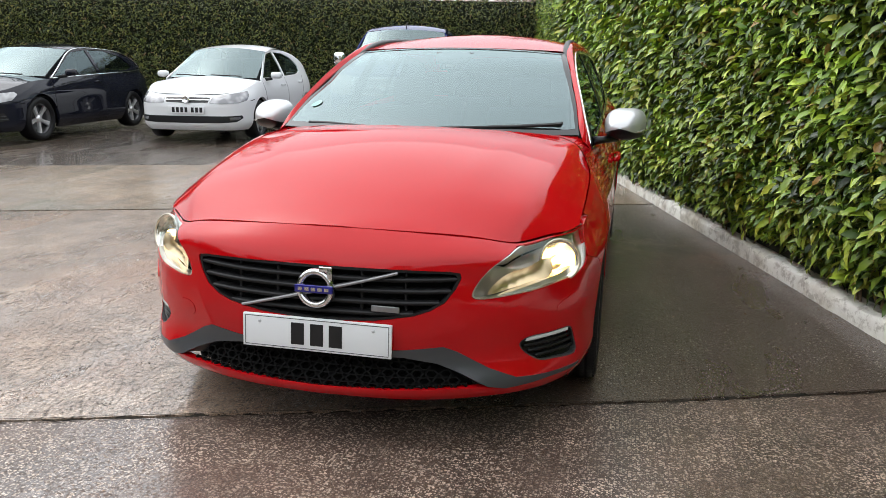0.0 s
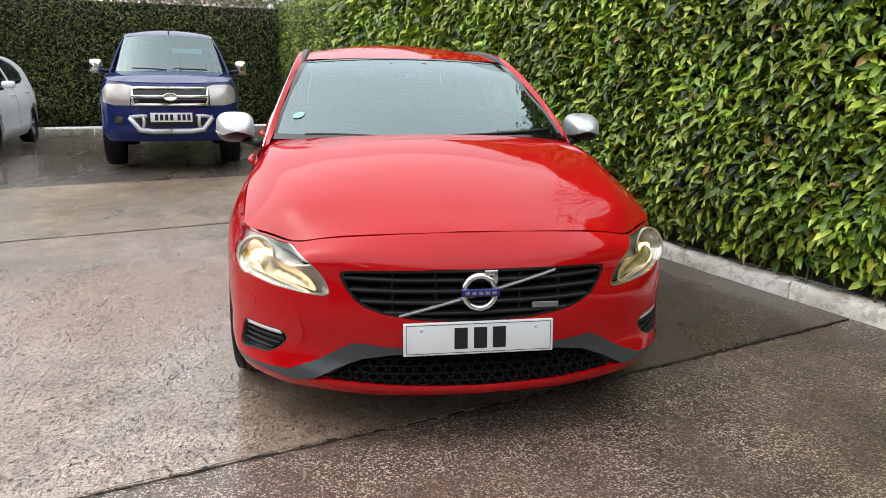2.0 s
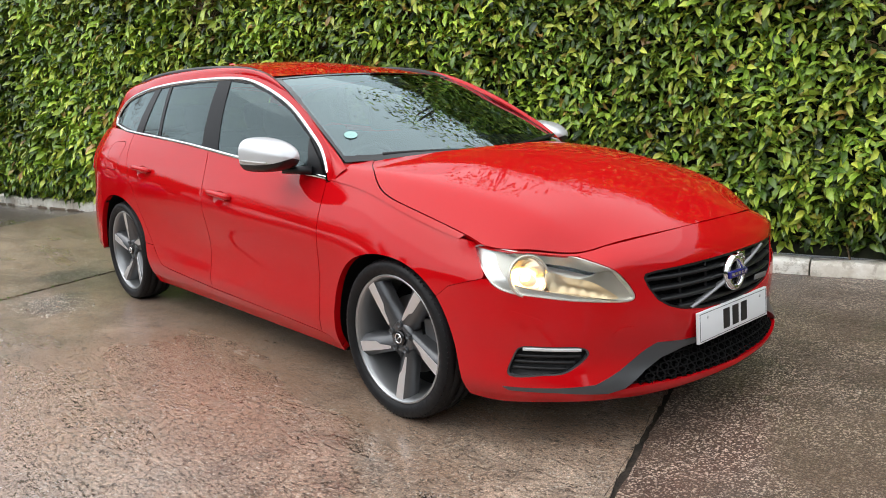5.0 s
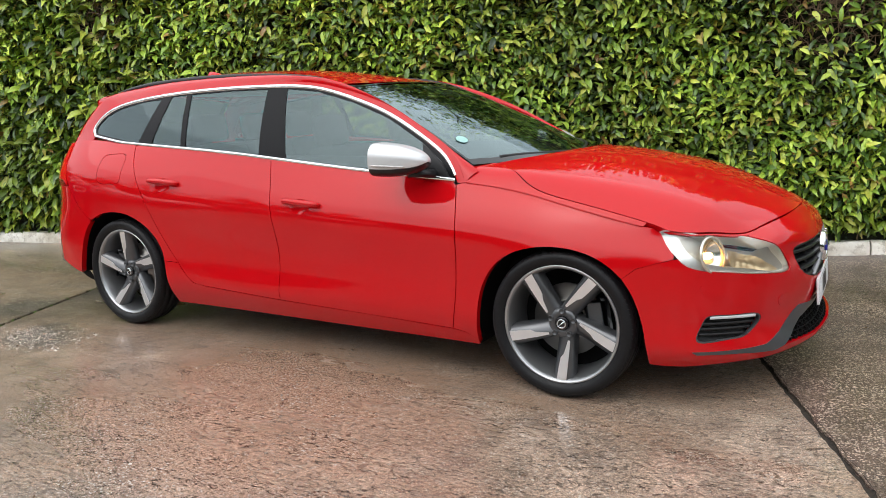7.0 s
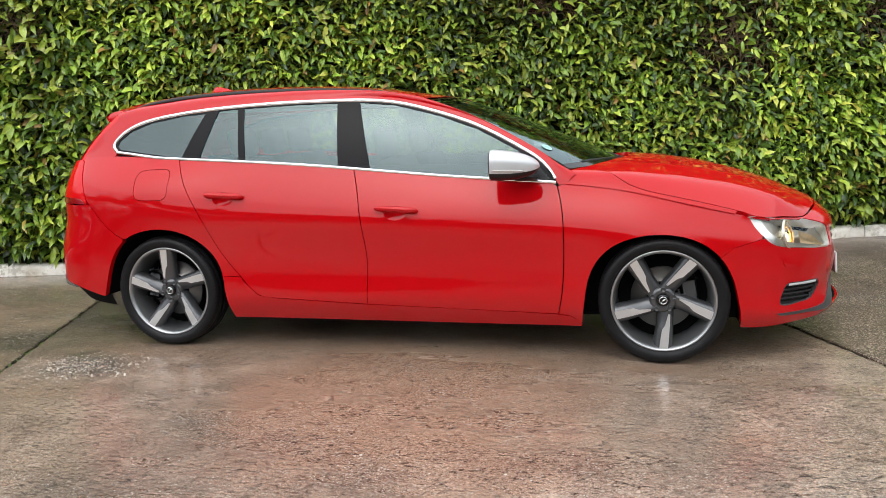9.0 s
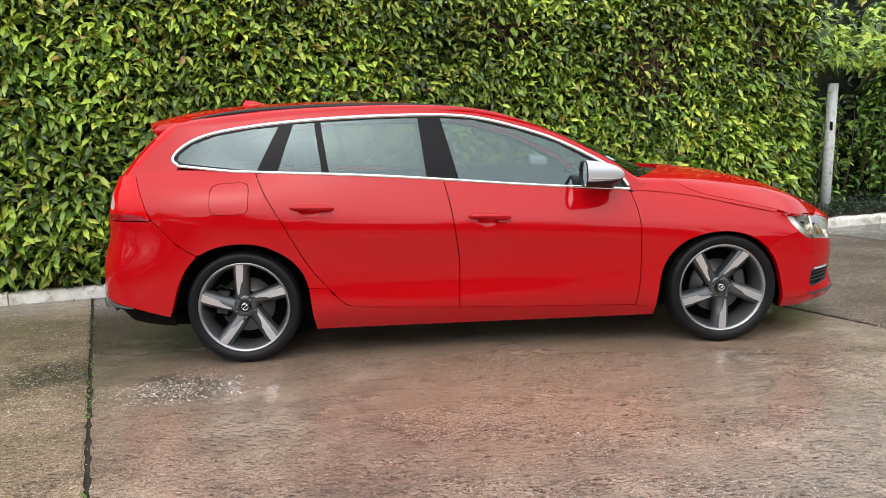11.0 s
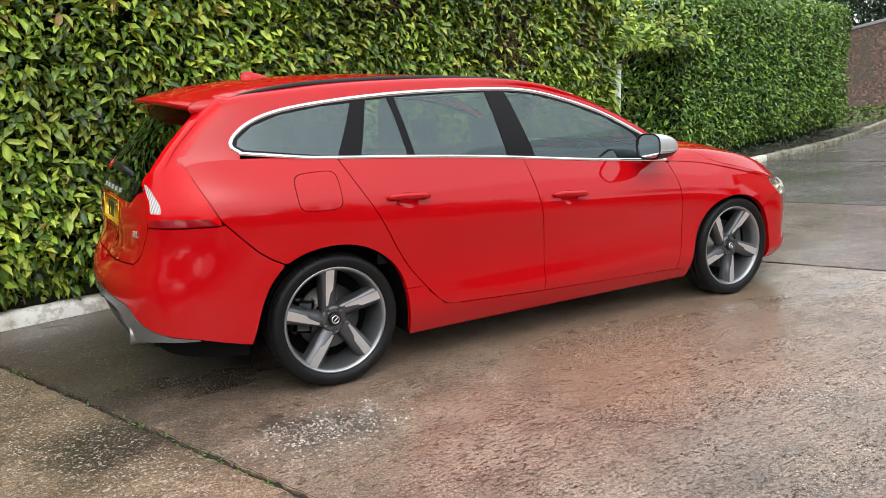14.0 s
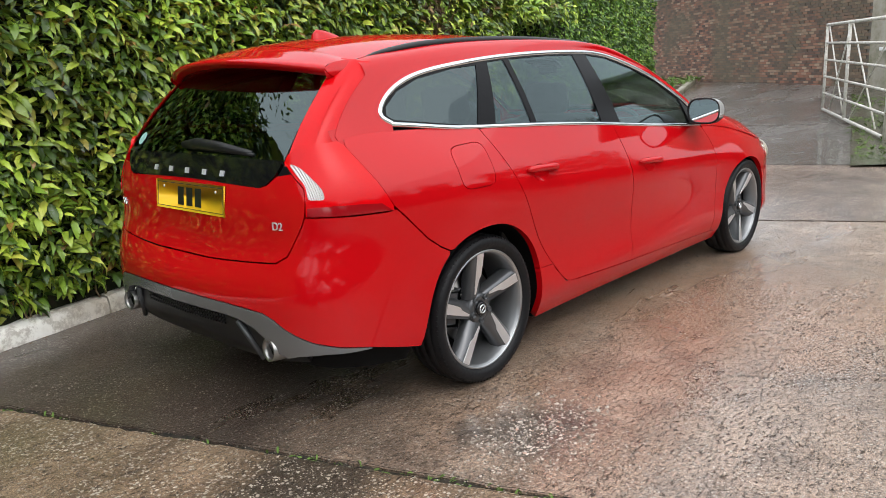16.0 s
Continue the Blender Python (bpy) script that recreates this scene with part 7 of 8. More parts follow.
def parked(name, label, m, sp, body_mat):
    """A parked car from its sizes; m sets it on the ground, nose along its x."""
    car = thing(name, label=label, category=sp["kind"])
    sh = Shell(sp["front"], sp["back"], sp["half"], sp["axle_f"], sp["axle_r"], sp["base"], sp["edge"], sp["insets"])
    L = sh.length
    r_arch = sp["arch"]
    cz = sp["wheel"]
    low_run = []
    for axle in (sp["axle_f"], sp["axle_r"]):
        low_run += [(sh.arc_at(x), max(z, sp["base"])) for x, z in arch_line(axle, cz, r_arch)]
    zb = lambda a: float(np.interp(a, sh.arc, sh.low_z)) + 0.004
    zt = lambda a: float(np.interp(a, sh.arc, sh.edge[:, 2]))
    loop = [(0.0, zb(0.0))] + [(a, zb(a)) for a in np.linspace(0.1, low_run[0][0] - 0.03, 8)] + low_run[:22] + [(a, zb(a)) for a in np.linspace(low_run[21][0] + 0.05, low_run[22][0] - 0.05, 10)] + low_run[22:]
    loop += [(a, zb(a)) for a in np.linspace(low_run[-1][0] + 0.03, L, 8)] + [(a, zt(a)) for a in np.linspace(L, 0, 70)]
    body = link("body", polygon_mesh(loop, sh.on, 0.05, lip=0.04, sides=(1, -1)), body_mat, car)
    # top surfaces
    E = np.array(sp["roof_edge"])
    a_i, c_i = sp["a_top"], sp["c_top"]
    M = np.array(sp["mid"])
    bon_e = [(x, *sh.edge_at(x)) for x in np.linspace(sh.edge[0, 0] + 0.006, E[0][0], 9)]
    bon_m = [(x + (sp["cowl"] - E[0][0]) * f, 0, z) for f, (x, z) in zip(np.linspace(0, 1, 9), [(x, float(np.interp(x, sp["bon_x"][::-1], sp["bon_z"][::-1]))) for x in np.linspace(sh.edge[0, 0] + 0.006, E[0][0], 9)])]
    fr = (-1, -0.85, -0.5, 0, 0.5, 0.85, 1)
    link("bonnet", skin(patch(across(bon_e, bon_m, fr), 25, 24)), body_mat, car)
    ws_e, ws_m = E[: a_i + 1], M[: a_i + 1]
    shrink = np.array(ws_e) * (1, 0.975, 1)
    link("windscreen", skin(patch(across(shrink, ws_m, fr), 21, 12)), SCREEN, car, "windscreen").visible_shadow = False
    link("roof", skin(patch(across(E[a_i: c_i + 1], M[a_i: c_i + 1], fr), 21, 20)), body_mat, car)
    link("rear_window", skin(patch(across(E[c_i:] * (1, 0.97, 1), M[c_i:], fr), 21, 10)), PRIVACY, car, "rear window").visible_shadow = False

    def upper(x, z):
        x, z = np.asarray(x, float), np.asarray(z, float)

        def yy(x, z):
            e = sh.edge_at(x)
            d = z - e[..., 1]
            return e[..., 0] - sp["lean"] * d - 0.25 * d * np.abs(d)
        n = np.stack([-(yy(x + 0.01, z) - yy(x - 0.01, z)) / 0.02, np.ones_like(x), -(yy(x, z + 0.01) - yy(x, z - 0.01)) / 0.02], 1)
        return np.stack([x, yy(x, z), z], 1), n / np.linalg.norm(n, axis=1)[:, None]

    top = [(p[0], p[2] - 0.012) for p in E]
    foot = [(x, float(sh.edge_at(x)[1]) - 0.004) for x in np.linspace(E[-1][0], E[0][0], 20)]
    link("side_frame", polygon_mesh([tuple(p) for p in smooth_line(top, 40)] + foot, upper, 0.05, holes=[np.array(w) for w in sp["windows"]], lip=0.02, sides=(1, -1)), sp.get("frame_mat", body_mat), car)
    for w in sp["windows"]:
        for s in (1, -1):
            link("side_window", polygon_mesh(np.array(w), upper, 0.06, lift=-0.008, sides=(s,), thick=False), WINDOW, car).visible_shadow = False
    if sp.get("bright_trim"):
        run = np.array(smooth_line([(p[0], p[2] - 0.025) for p in E[:-1]] + [(E[-1][0] + 0.12, E[-1][2] + 0.02)], 40))
        waist = np.array([(x, float(sh.edge_at(x)[1]) + 0.006) for x in np.linspace(E[0][0] - 0.03, E[-1][0] + 0.12, 24)])
        for ln in (run, waist):
            p, n = upper(ln[:, 0], ln[:, 1])
            for s in (1, -1):
                link("window_trim", tube([tuple(v) for v in (p + 0.004 * n) * (1, s, 1)], 0.009, 6), CHROME, car, "bright window trim")
    # joins of the doors
    for line in sp["lines"]:
        ln = smooth_line(line, 18)
        for s in (1, -1):
            link("door_gap", grid_mesh(band(ln, 0.009, sh.side, 0.0015, 0.002) * (1, s, 1)), DARK, car)
    for x, z in sp["handles"]:
        for s in (1, -1):
            p, n = sh.side(np.array([x - 0.09, x, x + 0.09]), np.array([z, z + 0.004, z]))
            q = (p + n * np.array([[0.006], [0.03], [0.006]])) * (1, s, 1)
            link("door_handle", tube([tuple(v) for v in q], 0.013, 8), sp.get("handle_mat", body_mat), car)
    # faces: lamps, grille, intake
    for nm, half_loop, mat, lift, tag in sp["front_bits"]:
        if half_loop[0][0] < 1e-6:
            link(nm, polygon_mesh(mirrored(half_loop), sh.on, 0.03, lift=lift, lip=0.02), mat, car, tag)
        else:
            for s in (1, -1):
                link(nm, polygon_mesh(half_loop, sh.on, 0.03, lift=lift, lip=0.02, sides=(s,)), mat, car, tag)
    for nm, pts, r, mat in sp.get("bars", ()):
        for s in (1, -1):
            p, n = sh.on(np.array([q[0] for q in pts]), np.array([q[1] for q in pts]))
            link(nm, tube([tuple(v) for v in (p + n * 0.01) * (1, s, 1)], r, 8), mat, car)
    for (x, z0) in ((sp["axle_f"], 1), (sp["axle_r"], 1)):
        for s in (1, -1):
            plain_wheel(car, (x, s * (sp["half"] - sp["tyre_w"] / 2 - 0.02), sp["wheel"]), s, sp["wheel"], sp["tyre_w"], sp["rim"], sp["spokes"], sp.get("split", False))
    link("inner_shell", box(sp["front"] - sp["back"] - 0.5, sp["half"] * 1.25, 0.42, ((sp["front"] + sp["back"]) / 2, 0, sp["base"] + 0.24), 0.05), DARK, car)
    link("cabin_floor", box(2.0, sp["half"] * 1.7, 0.05, (E[0][0] - 1.2, 0, E[0][2] - 0.12), 0.01), DARK, car)
    for x in (E[0][0] - 0.95, E[0][0] - 1.8):
        for s in (1, -1):
            seat_bm = box(0.14, 0.46, 0.52, (x, s * 0.36, E[0][2] + 0.05), 0.05)
            box(0.09, 0.24, 0.16, (x - 0.06, s * 0.36, E[0][2] + 0.36), 0.04, bm=seat_bm)
            link("seat", seat_bm, SEAT, car)
    # mirrors
    mx, my, mz = sp["mirror"]
    for s in (1, -1):
        bm = box(0.11, 0.17, sp.get("mirror_h", 0.105), (mx, s * (my - 0.02), mz), 0.045)
        link("door_mirror", bm, sp.get("mirror_mat", body_mat), car)
        link("mirror_arm", tube([(mx + 0.02, s * (my - 0.08), mz - 0.05), (mx + 0.05, s * (my - 0.2), mz - 0.07)], 0.025, 8), BLACK_TRIM, car)
    for x0, y0, x1, y1 in ((M[0][0] + 0.01, 0.52, M[0][0] + 0.0, 0.05), (M[0][0] + 0.01, -0.05, M[0][0] - 0.06, -0.52)):
        link("wiper", tube([(x0, y0, M[0][2] + 0.02), (x1, y1, M[0][2] + 0.035)], 0.009, 6), BLACK_TRIM, car)
    # plate with plain bars
    px, pz = sp["plate"]
    pl = link("number_plate", box(0.012, 0.52, 0.111, (px, 0, pz), 0.003), PLATE_WHITE, car, "white plate with dark bars")
    for i in range(7):
        y = 0.205 - 0.062 * i - (0.03 if i > 3 else 0)
        link("character_bar", box(0.002, 0.04, 0.072, (px + 0.0065, -y - 0.02 + 0.04, pz)), PLATE_BLACK, pl, smooth=False)
    if sp.get("badge"):
        bx, bz, br = sp["badge"]
        link("badge", lathe([(br, -0.01), (br * 0.98, 0.008), (br * 0.84, 0.010), (br * 0.80, 0.002), (0.001, 0.002)], 30, m=pose(bx, 0, bz, 0, 84, 0) @ Matrix.Diagonal((1, sp.get("badge_wide", 1.0), 1, 1))), sp["badge_mat"], car, "round badge on the nose")
    car.matrix_world = m
    return car, sh


SCREEN = glass("parked_windscreen", (0.35, 0.40, 0.40), 2.4)
WHITE_PAINT = paint("white_car_paint", (0.78, 0.79, 0.80), 0.01)
NAVY_PAINT = paint("blue_black_car_paint", (0.010, 0.011, 0.018), 0.05)
BLUE_PAINT = paint("blue_pickup_paint", (0.012, 0.022, 0.115), 0.08)
CLEAR_LAMP = material("grey_clear_lamp", (0.17, 0.175, 0.18), 0.16, 0.4, 0.5)
v = mapped(CLEAR_LAMP, (1, 1, 1))
put(CLEAR_LAMP, "Base Color", ramp(CLEAR_LAMP, noise_on(CLEAR_LAMP, v, 7, 1, 0.4), [(0.40, (0.20, 0.20, 0.21)), (0.55, (0.42, 0.42, 0.43)), (0.7, (0.28, 0.28, 0.28))]))
WARM_LAMP = material("warm_clear_lamp", (0.33, 0.28, 0.25), 0.16, 0.3, 0.5)
v = mapped(WARM_LAMP, (1, 1, 1))
put(WARM_LAMP, "Base Color", ramp(WARM_LAMP, noise_on(WARM_LAMP, v, 4, 1, 0.4), [(0.38, (0.44, 0.38, 0.34)), (0.5, (0.50, 0.47, 0.45)), (0.65, (0.60, 0.59, 0.58))]))
INSETS = [(0.0, 0.07), (0.10, 0.02), (0.35, 0.0), (0.62, 0.0), (0.84, 0.03)]

WHITE_HATCH = dict(kind="car", front=2.02, back=-1.95, half=0.84, axle_f=1.235, axle_r=-1.235, base=0.17, wheel=0.30, arch=0.345, tyre_w=0.19, rim=ALLOY, spokes=6,
            edge=[(0.70, 0.15), (0.70, 0.15), (0.72, 0.12), (0.78, 0.09), (0.86, 0.08), (0.90, 0.075), (0.93, 0.075), (0.96, 0.07), (0.98, 0.07), (1.0, 0.10), (1.0, 0.14), (1.0, 0.15)], insets=INSETS,
            roof_edge=[(0.98, 0.70, 0.925), (0.62, 0.66, 1.13), (0.22, 0.60, 1.345), (-0.2, 0.57, 1.405), (-0.75, 0.56, 1.385), (-1.22, 0.56, 1.305), (-1.52, 0.60, 1.165), (-1.78, 0.66, 1.01)],
            mid=[(1.18, 0, 0.935), (0.82, 0, 1.16), (0.38, 0, 1.40), (-0.2, 0, 1.465), (-0.8, 0, 1.45), (-1.32, 0, 1.375), (-1.64, 0, 1.22), (-1.86, 0, 1.01)], a_top=2, c_top=5, cowl=1.18, lean=0.34,
            bon_x=[1.86, 1.5, 1.2, 0.98], bon_z=[0.703, 0.86, 0.92, 0.95],
            windows=[[(0.86, 0.93), (0.60, 1.10), (0.20, 1.305), (-0.12, 1.348), (-0.17, 0.945)], [(-0.24, 0.95), (-0.20, 1.348), (-0.60, 1.335), (-0.92, 1.265), (-1.12, 1.13), (-1.10, 1.03), (-0.85, 0.975)]],
            lines=[[(0.95, 0.88), (0.98, 0.6), (0.93, 0.30)], [(-0.19, 0.93), (-0.20, 0.6), (-0.18, 0.28)], [(-1.15, 0.95), (-1.02, 0.65), (-0.86, 0.45), (-0.80, 0.30)], [(1.62, 0.60), (1.50, 0.62)]],
            handles=[(0.02, 0.80), (-0.93, 0.83)], mirror=(0.72, 0.93, 0.97), plate=(2.03, 0.475),
            front_bits=[("headlamp", [(0.33, 0.575), (0.36, 0.66), (0.60, 0.695), (0.90, 0.73), (1.02, 0.745), (1.0, 0.68), (0.92, 0.61), (0.75, 0.575), (0.50, 0.562)], CLEAR_LAMP, 0.004, "clear headlamp"),
                        ("grille", [(0, 0.655), (0.33, 0.65), (0.31, 0.585), (0, 0.575)], GLOSS_BLACK, 0.003, "slim black grille"),
                        ("grille_strip", [(0, 0.622), (0.33, 0.620), (0.325, 0.610), (0, 0.610)], CHROME, 0.009, ""),
                        ("lower_intake", [(0, 0.385), (0.55, 0.385), (0.80, 0.395), (0.82, 0.355), (0.70, 0.30), (0.45, 0.285), (0, 0.285)], BLACK_TRIM, 0.003, "black lower intake"),
                        ("fog_lamp", [(0.60, 0.365), (0.76, 0.375), (0.77, 0.34), (0.61, 0.325)], CLEAR_LAMP, 0.007, "")],
            badge=(2.035, 0.625, 0.052), badge_mat=CHROME)
DARK_HATCH = dict(kind="car", front=2.12, back=-2.12, half=0.885, axle_f=1.30, axle_r=-1.30, base=0.16, wheel=0.315, arch=0.36, tyre_w=0.215, rim=ALLOY, spokes=5,
          edge=[(0.70, 0.14), (0.70, 0.14), (0.72, 0.12), (0.78, 0.10), (0.86, 0.09), (0.90, 0.08), (0.93, 0.08), (0.97, 0.075), (1.0, 0.075), (1.0, 0.11), (1.0, 0.16), (1.0, 0.17)], insets=INSETS,
          roof_edge=[(0.92, 0.72, 0.92), (0.55, 0.67, 1.12), (0.12, 0.60, 1.33), (-0.3, 0.57, 1.385), (-0.8, 0.57, 1.375), (-1.3, 0.57, 1.32), (-1.62, 0.60, 1.19), (-1.90, 0.68, 1.02)],
          mid=[(1.14, 0, 0.93), (0.76, 0, 1.14), (0.28, 0, 1.36), (-0.3, 0, 1.425), (-0.8, 0, 1.42), (-1.38, 0, 1.37), (-1.74, 0, 1.22), (-2.0, 0, 1.02)], a_top=2, c_top=5, cowl=1.14, lean=0.36,
          bon_x=[1.97, 1.6, 1.2, 0.92], bon_z=[0.703, 0.83, 0.91, 0.94],
          windows=[[(0.80, 0.925), (0.53, 1.085), (0.10, 1.285), (-0.30, 1.335), (-0.36, 0.95)], [(-0.44, 0.955), (-0.38, 1.335), (-0.80, 1.325), (-1.22, 1.24), (-1.45, 1.06), (-1.2, 0.995)]],
          lines=[[(0.93, 0.88), (0.97, 0.6), (0.92, 0.28)], [(-0.40, 0.94), (-0.52, 0.6), (-0.50, 0.27)], [(1.65, 0.55), (1.9, 0.6)]],
          bright_trim=True, handles=[(-0.22, 0.82)], mirror=(0.66, 0.98, 0.98), mirror_mat=NAVY_PAINT, plate=(2.13, 0.45),
          front_bits=[("headlamp", [(0.42, 0.56), (0.44, 0.655), (0.70, 0.69), (1.0, 0.715), (1.03, 0.68), (0.92, 0.60), (0.70, 0.565)], CLEAR_LAMP, 0.004, "clear headlamp"),
                      ("grille", [(0, 0.66), (0.36, 0.655), (0.38, 0.55), (0.28, 0.30), (0, 0.29)], GLOSS_BLACK, 0.003, "large black grille"),
                      ("lower_intake", [(0.45, 0.42), (0.80, 0.43), (0.86, 0.33), (0.50, 0.28)], BLACK_TRIM, 0.003, "black corner intake")],
          bars=[("intake_bar", [(0.46, 0.39), (0.62, 0.39), (0.82, 0.39)], 0.008, GREY_TRIM), ("intake_bar", [(0.48, 0.34), (0.65, 0.34), (0.84, 0.35)], 0.008, GREY_TRIM)])
PICKUP = dict(kind="pickup truck", front=2.56, back=-2.75, half=0.925, axle_f=1.62, axle_r=-1.60, base=0.36, wheel=0.385, arch=0.46, tyre_w=0.265, rim=ALLOY, spokes=6,
              edge=[(1.07, 0.14), (1.07, 0.14), (1.08, 0.11), (1.11, 0.09), (1.16, 0.08), (1.19, 0.06), (1.20, 0.06), (1.21, 0.05), (1.21, 0.05), (1.21, 0.06), (1.21, 0.06), (1.21, 0.06)], insets=INSETS,
              roof_edge=[(0.95, 0.78, 1.20), (0.68, 0.73, 1.42), (0.36, 0.66, 1.68), (0.0, 0.63, 1.745), (-0.5, 0.63, 1.75), (-1.0, 0.63, 1.72), (-1.12, 0.68, 1.5), (-1.22, 0.78, 1.21)],
              mid=[(1.12, 0, 1.215), (0.82, 0, 1.44), (0.46, 0, 1.72), (0.0, 0, 1.80), (-0.5, 0, 1.81), (-1.05, 0, 1.77), (-1.16, 0, 1.5), (-1.24, 0, 1.21)], a_top=2, c_top=5, cowl=1.12, lean=0.26,
              bon_x=[2.42, 2.0, 1.5, 0.95], bon_z=[1.073, 1.17, 1.205, 1.225],
              windows=[[(0.85, 1.23), (0.66, 1.39), (0.34, 1.63), (0.02, 1.69), (-0.02, 1.24)], [(-0.09, 1.24), (-0.05, 1.69), (-0.5, 1.69), (-0.92, 1.66), (-1.02, 1.26)]],
              lines=[[(0.92, 1.15), (0.98, 0.8), (0.95, 0.45)], [(-0.05, 1.19), (-0.08, 0.8), (-0.05, 0.42)], [(-1.05, 1.19), (-1.1, 0.9), (-0.98, 0.5)]],
              handles=[(0.12, 1.05), (-0.85, 1.06)], handle_mat=CHROME, mirror=(0.78, 1.06, 1.27), mirror_h=0.19, mirror_mat=CHROME, plate=(2.60, 0.66),
              front_bits=[("headlamp", [(0.50, 0.80), (0.50, 1.03), (0.62, 1.05), (0.92, 1.05), (1.0, 1.0), (0.92, 0.84), (0.70, 0.80)], WARM_LAMP, 0.005, "clear headlamp with warm indicator"),
                          ("grille", [(0, 1.03), (0.49, 1.03), (0.46, 0.78), (0, 0.78)], GLOSS_BLACK, 0.003, "black grille"),
                          ("lower_intake", [(0, 0.66), (0.42, 0.66), (0.42, 0.55), (0, 0.55)], BLACK_TRIM, 0.003, "black lower intake"),
                          ("fog_lamp", [(0.58, 0.64), (0.62, 0.68), (0.70, 0.68), (0.74, 0.63), (0.70, 0.57), (0.62, 0.57)], CHROME, 0.005, "round chrome-ringed fog lamp"),
                          ("fog_glass", [(0.61, 0.64), (0.635, 0.66), (0.685, 0.66), (0.71, 0.63), (0.685, 0.595), (0.635, 0.595)], GREY_TRIM, 0.012, "")],
              bars=[("grille_bar", [(0.0, z), (0.25, z), (0.48, z)], 0.020, CHROME) for z in (1.0, 0.905, 0.81)] + [("grille_post", [(0.465, 0.80), (0.472, 0.9), (0.48, 1.01)], 0.018, CHROME)]
              + [("guard_bar", [(0.0, 0.49), (0.25, 0.49), (0.40, 0.51), (0.52, 0.66)], 0.034, SATIN), ("guard_bar", [(0.52, 0.66), (0.40, 0.675), (0.30, 0.675)], 0.022, SATIN), ("guard_post", [(0.36, 0.50), (0.34, 0.60), (0.35, 0.68)], 0.022, SATIN)],
              badge=(2.60, 0.905, 0.048), badge_wide=1.9, badge_mat=CHROME)

parked("hatchback", "small white five-door hatchback on the wet yard", pose(-9.2, -6.45, 0, 0, 0, 8) @ Matrix.Diagonal((1.17, 1.17, 1.12, 1)), WHITE_HATCH, WHITE_PAINT)
parked("hatchback", "blue-black three-door hatchback beside the white one", pose(-7.74, -9.66, 0, 0, 0, 8.4) @ Matrix.Diagonal((1.22, 1.15, 1.12, 1)), DARK_HATCH, NAVY_PAINT)
pick, shp = parked("pickup_truck", "dark blue double-cab pickup with chrome grille", pose(-8.62, -2.82, 0, 0, 0, 9) @ Matrix.Diagonal((1.04, 1.01, 1.09, 1)), PICKUP, BLUE_PAINT)
# the load bed and a pale price board behind the screen
bed = box(1.45, 1.70, 0.04, (-1.98, 0, 0.86), 0.01)
link("load_bed", bed, BLACK_TRIM, pick)
for s in (1, -1):
    link("bed_side", box(1.5, 0.05, 0.40, (-1.98, s * 0.83, 1.01), 0.015), BLUE_PAINT, pick)
link("tailboard", box(0.05, 1.66, 0.40, (-2.70, 0, 1.01), 0.015), BLUE_PAINT, pick)
link("roof_aerial", tube([(0.30, 0, 1.74), (0.22, 0, 1.84)], [0.012, 0.006], 8), BLACK_TRIM, pick)
CYAN = material("pale_cyan_board", (0.22, 0.66, 0.72), 0.5)
link("price_board", box(0.012, 0.44, 0.13, (0, 0, 0), 0.004, m=pose(0.50, 0.26, 1.50, 0, -60, 0)), CYAN, pick, "pale cyan price board behind the windscreen")

# ---- white post, brick wall, gate, house, trees ----
POST = material("chipped_white_post_paint", (0.72, 0.73, 0.73), 0.5)
v = mapped(POST, (1, 1, 1))
put(POST, "Base Color", ramp(POST, noise_on(POST, v, 18, 6, 0.7), [(0.33, (0.10, 0.09, 0.07)), (0.40, (0.60, 0.60, 0.57)), (0.6, (0.78, 0.79, 0.79))]))
post = tagged(thing("white_post"), "chipped white-painted steel post at the hedge's end", "post")
link("post_shaft", tube([(4.63, 3.76, 0.05), (4.655, 3.755, 0.9), (4.675, 3.75, 1.745)], 0.058, 20), POST, post)
link("post_catch", box(0.02, 0.03, 0.10, (4.64, 3.695, 1.25), 0.004), DARK, post, "dark latch plate")

BRICK = material("weathered_red_brick", (0.26, 0.10, 0.07), 0.8)
info = BRICK.node_tree.nodes.new("ShaderNodeObjectInfo")
geo2 = BRICK.node_tree.nodes.new("ShaderNodeNewGeometry")
sm = BRICK.node_tree.nodes.new("ShaderNodeMath")
BRICK.node_tree.links.new(info.outputs["Random"], sm.inputs[0])
BRICK.node_tree.links.new(geo2.outputs["Random Per Island"], sm.inputs[1])
fr = BRICK.node_tree.nodes.new("ShaderNodeMath")
fr.operation = "FRACT"
BRICK.node_tree.links.new(sm.outputs[0], fr.inputs[0])
tone = ramp(BRICK, fr.outputs[0], [(0.0, (0.085, 0.062, 0.050)), (0.35, (0.190, 0.110, 0.080)), (0.7, (0.300, 0.135, 0.090)), (0.95, (0.38, 0.27, 0.19))])
v = mapped(BRICK, (1, 1, 1))
soot = ramp(BRICK, noise_on(BRICK, v, 0.5, 5, 0.65), [(0.40, grey3(0)), (0.58, grey3(1))])
salt = ramp(BRICK, noise_on(BRICK, v, 2.6, 9, 0.78), [(0.63, grey3(0)), (0.70, grey3(0.8))])
put(BRICK, "Base Color", mixed(BRICK, salt, mixed(BRICK, mixed(BRICK, 0.8, grey3(0), soot), tone, (0.135, 0.115, 0.078)), (0.46, 0.43, 0.38)))
bump(BRICK, noise_on(BRICK, v, 30, 5, 0.7), 0.5, 0.01)
MORTAR = material("dark_lime_mortar", (0.13, 0.115, 0.10), 0.9)
COPING = material("stone_coping", (0.33, 0.32, 0.30), 0.7)
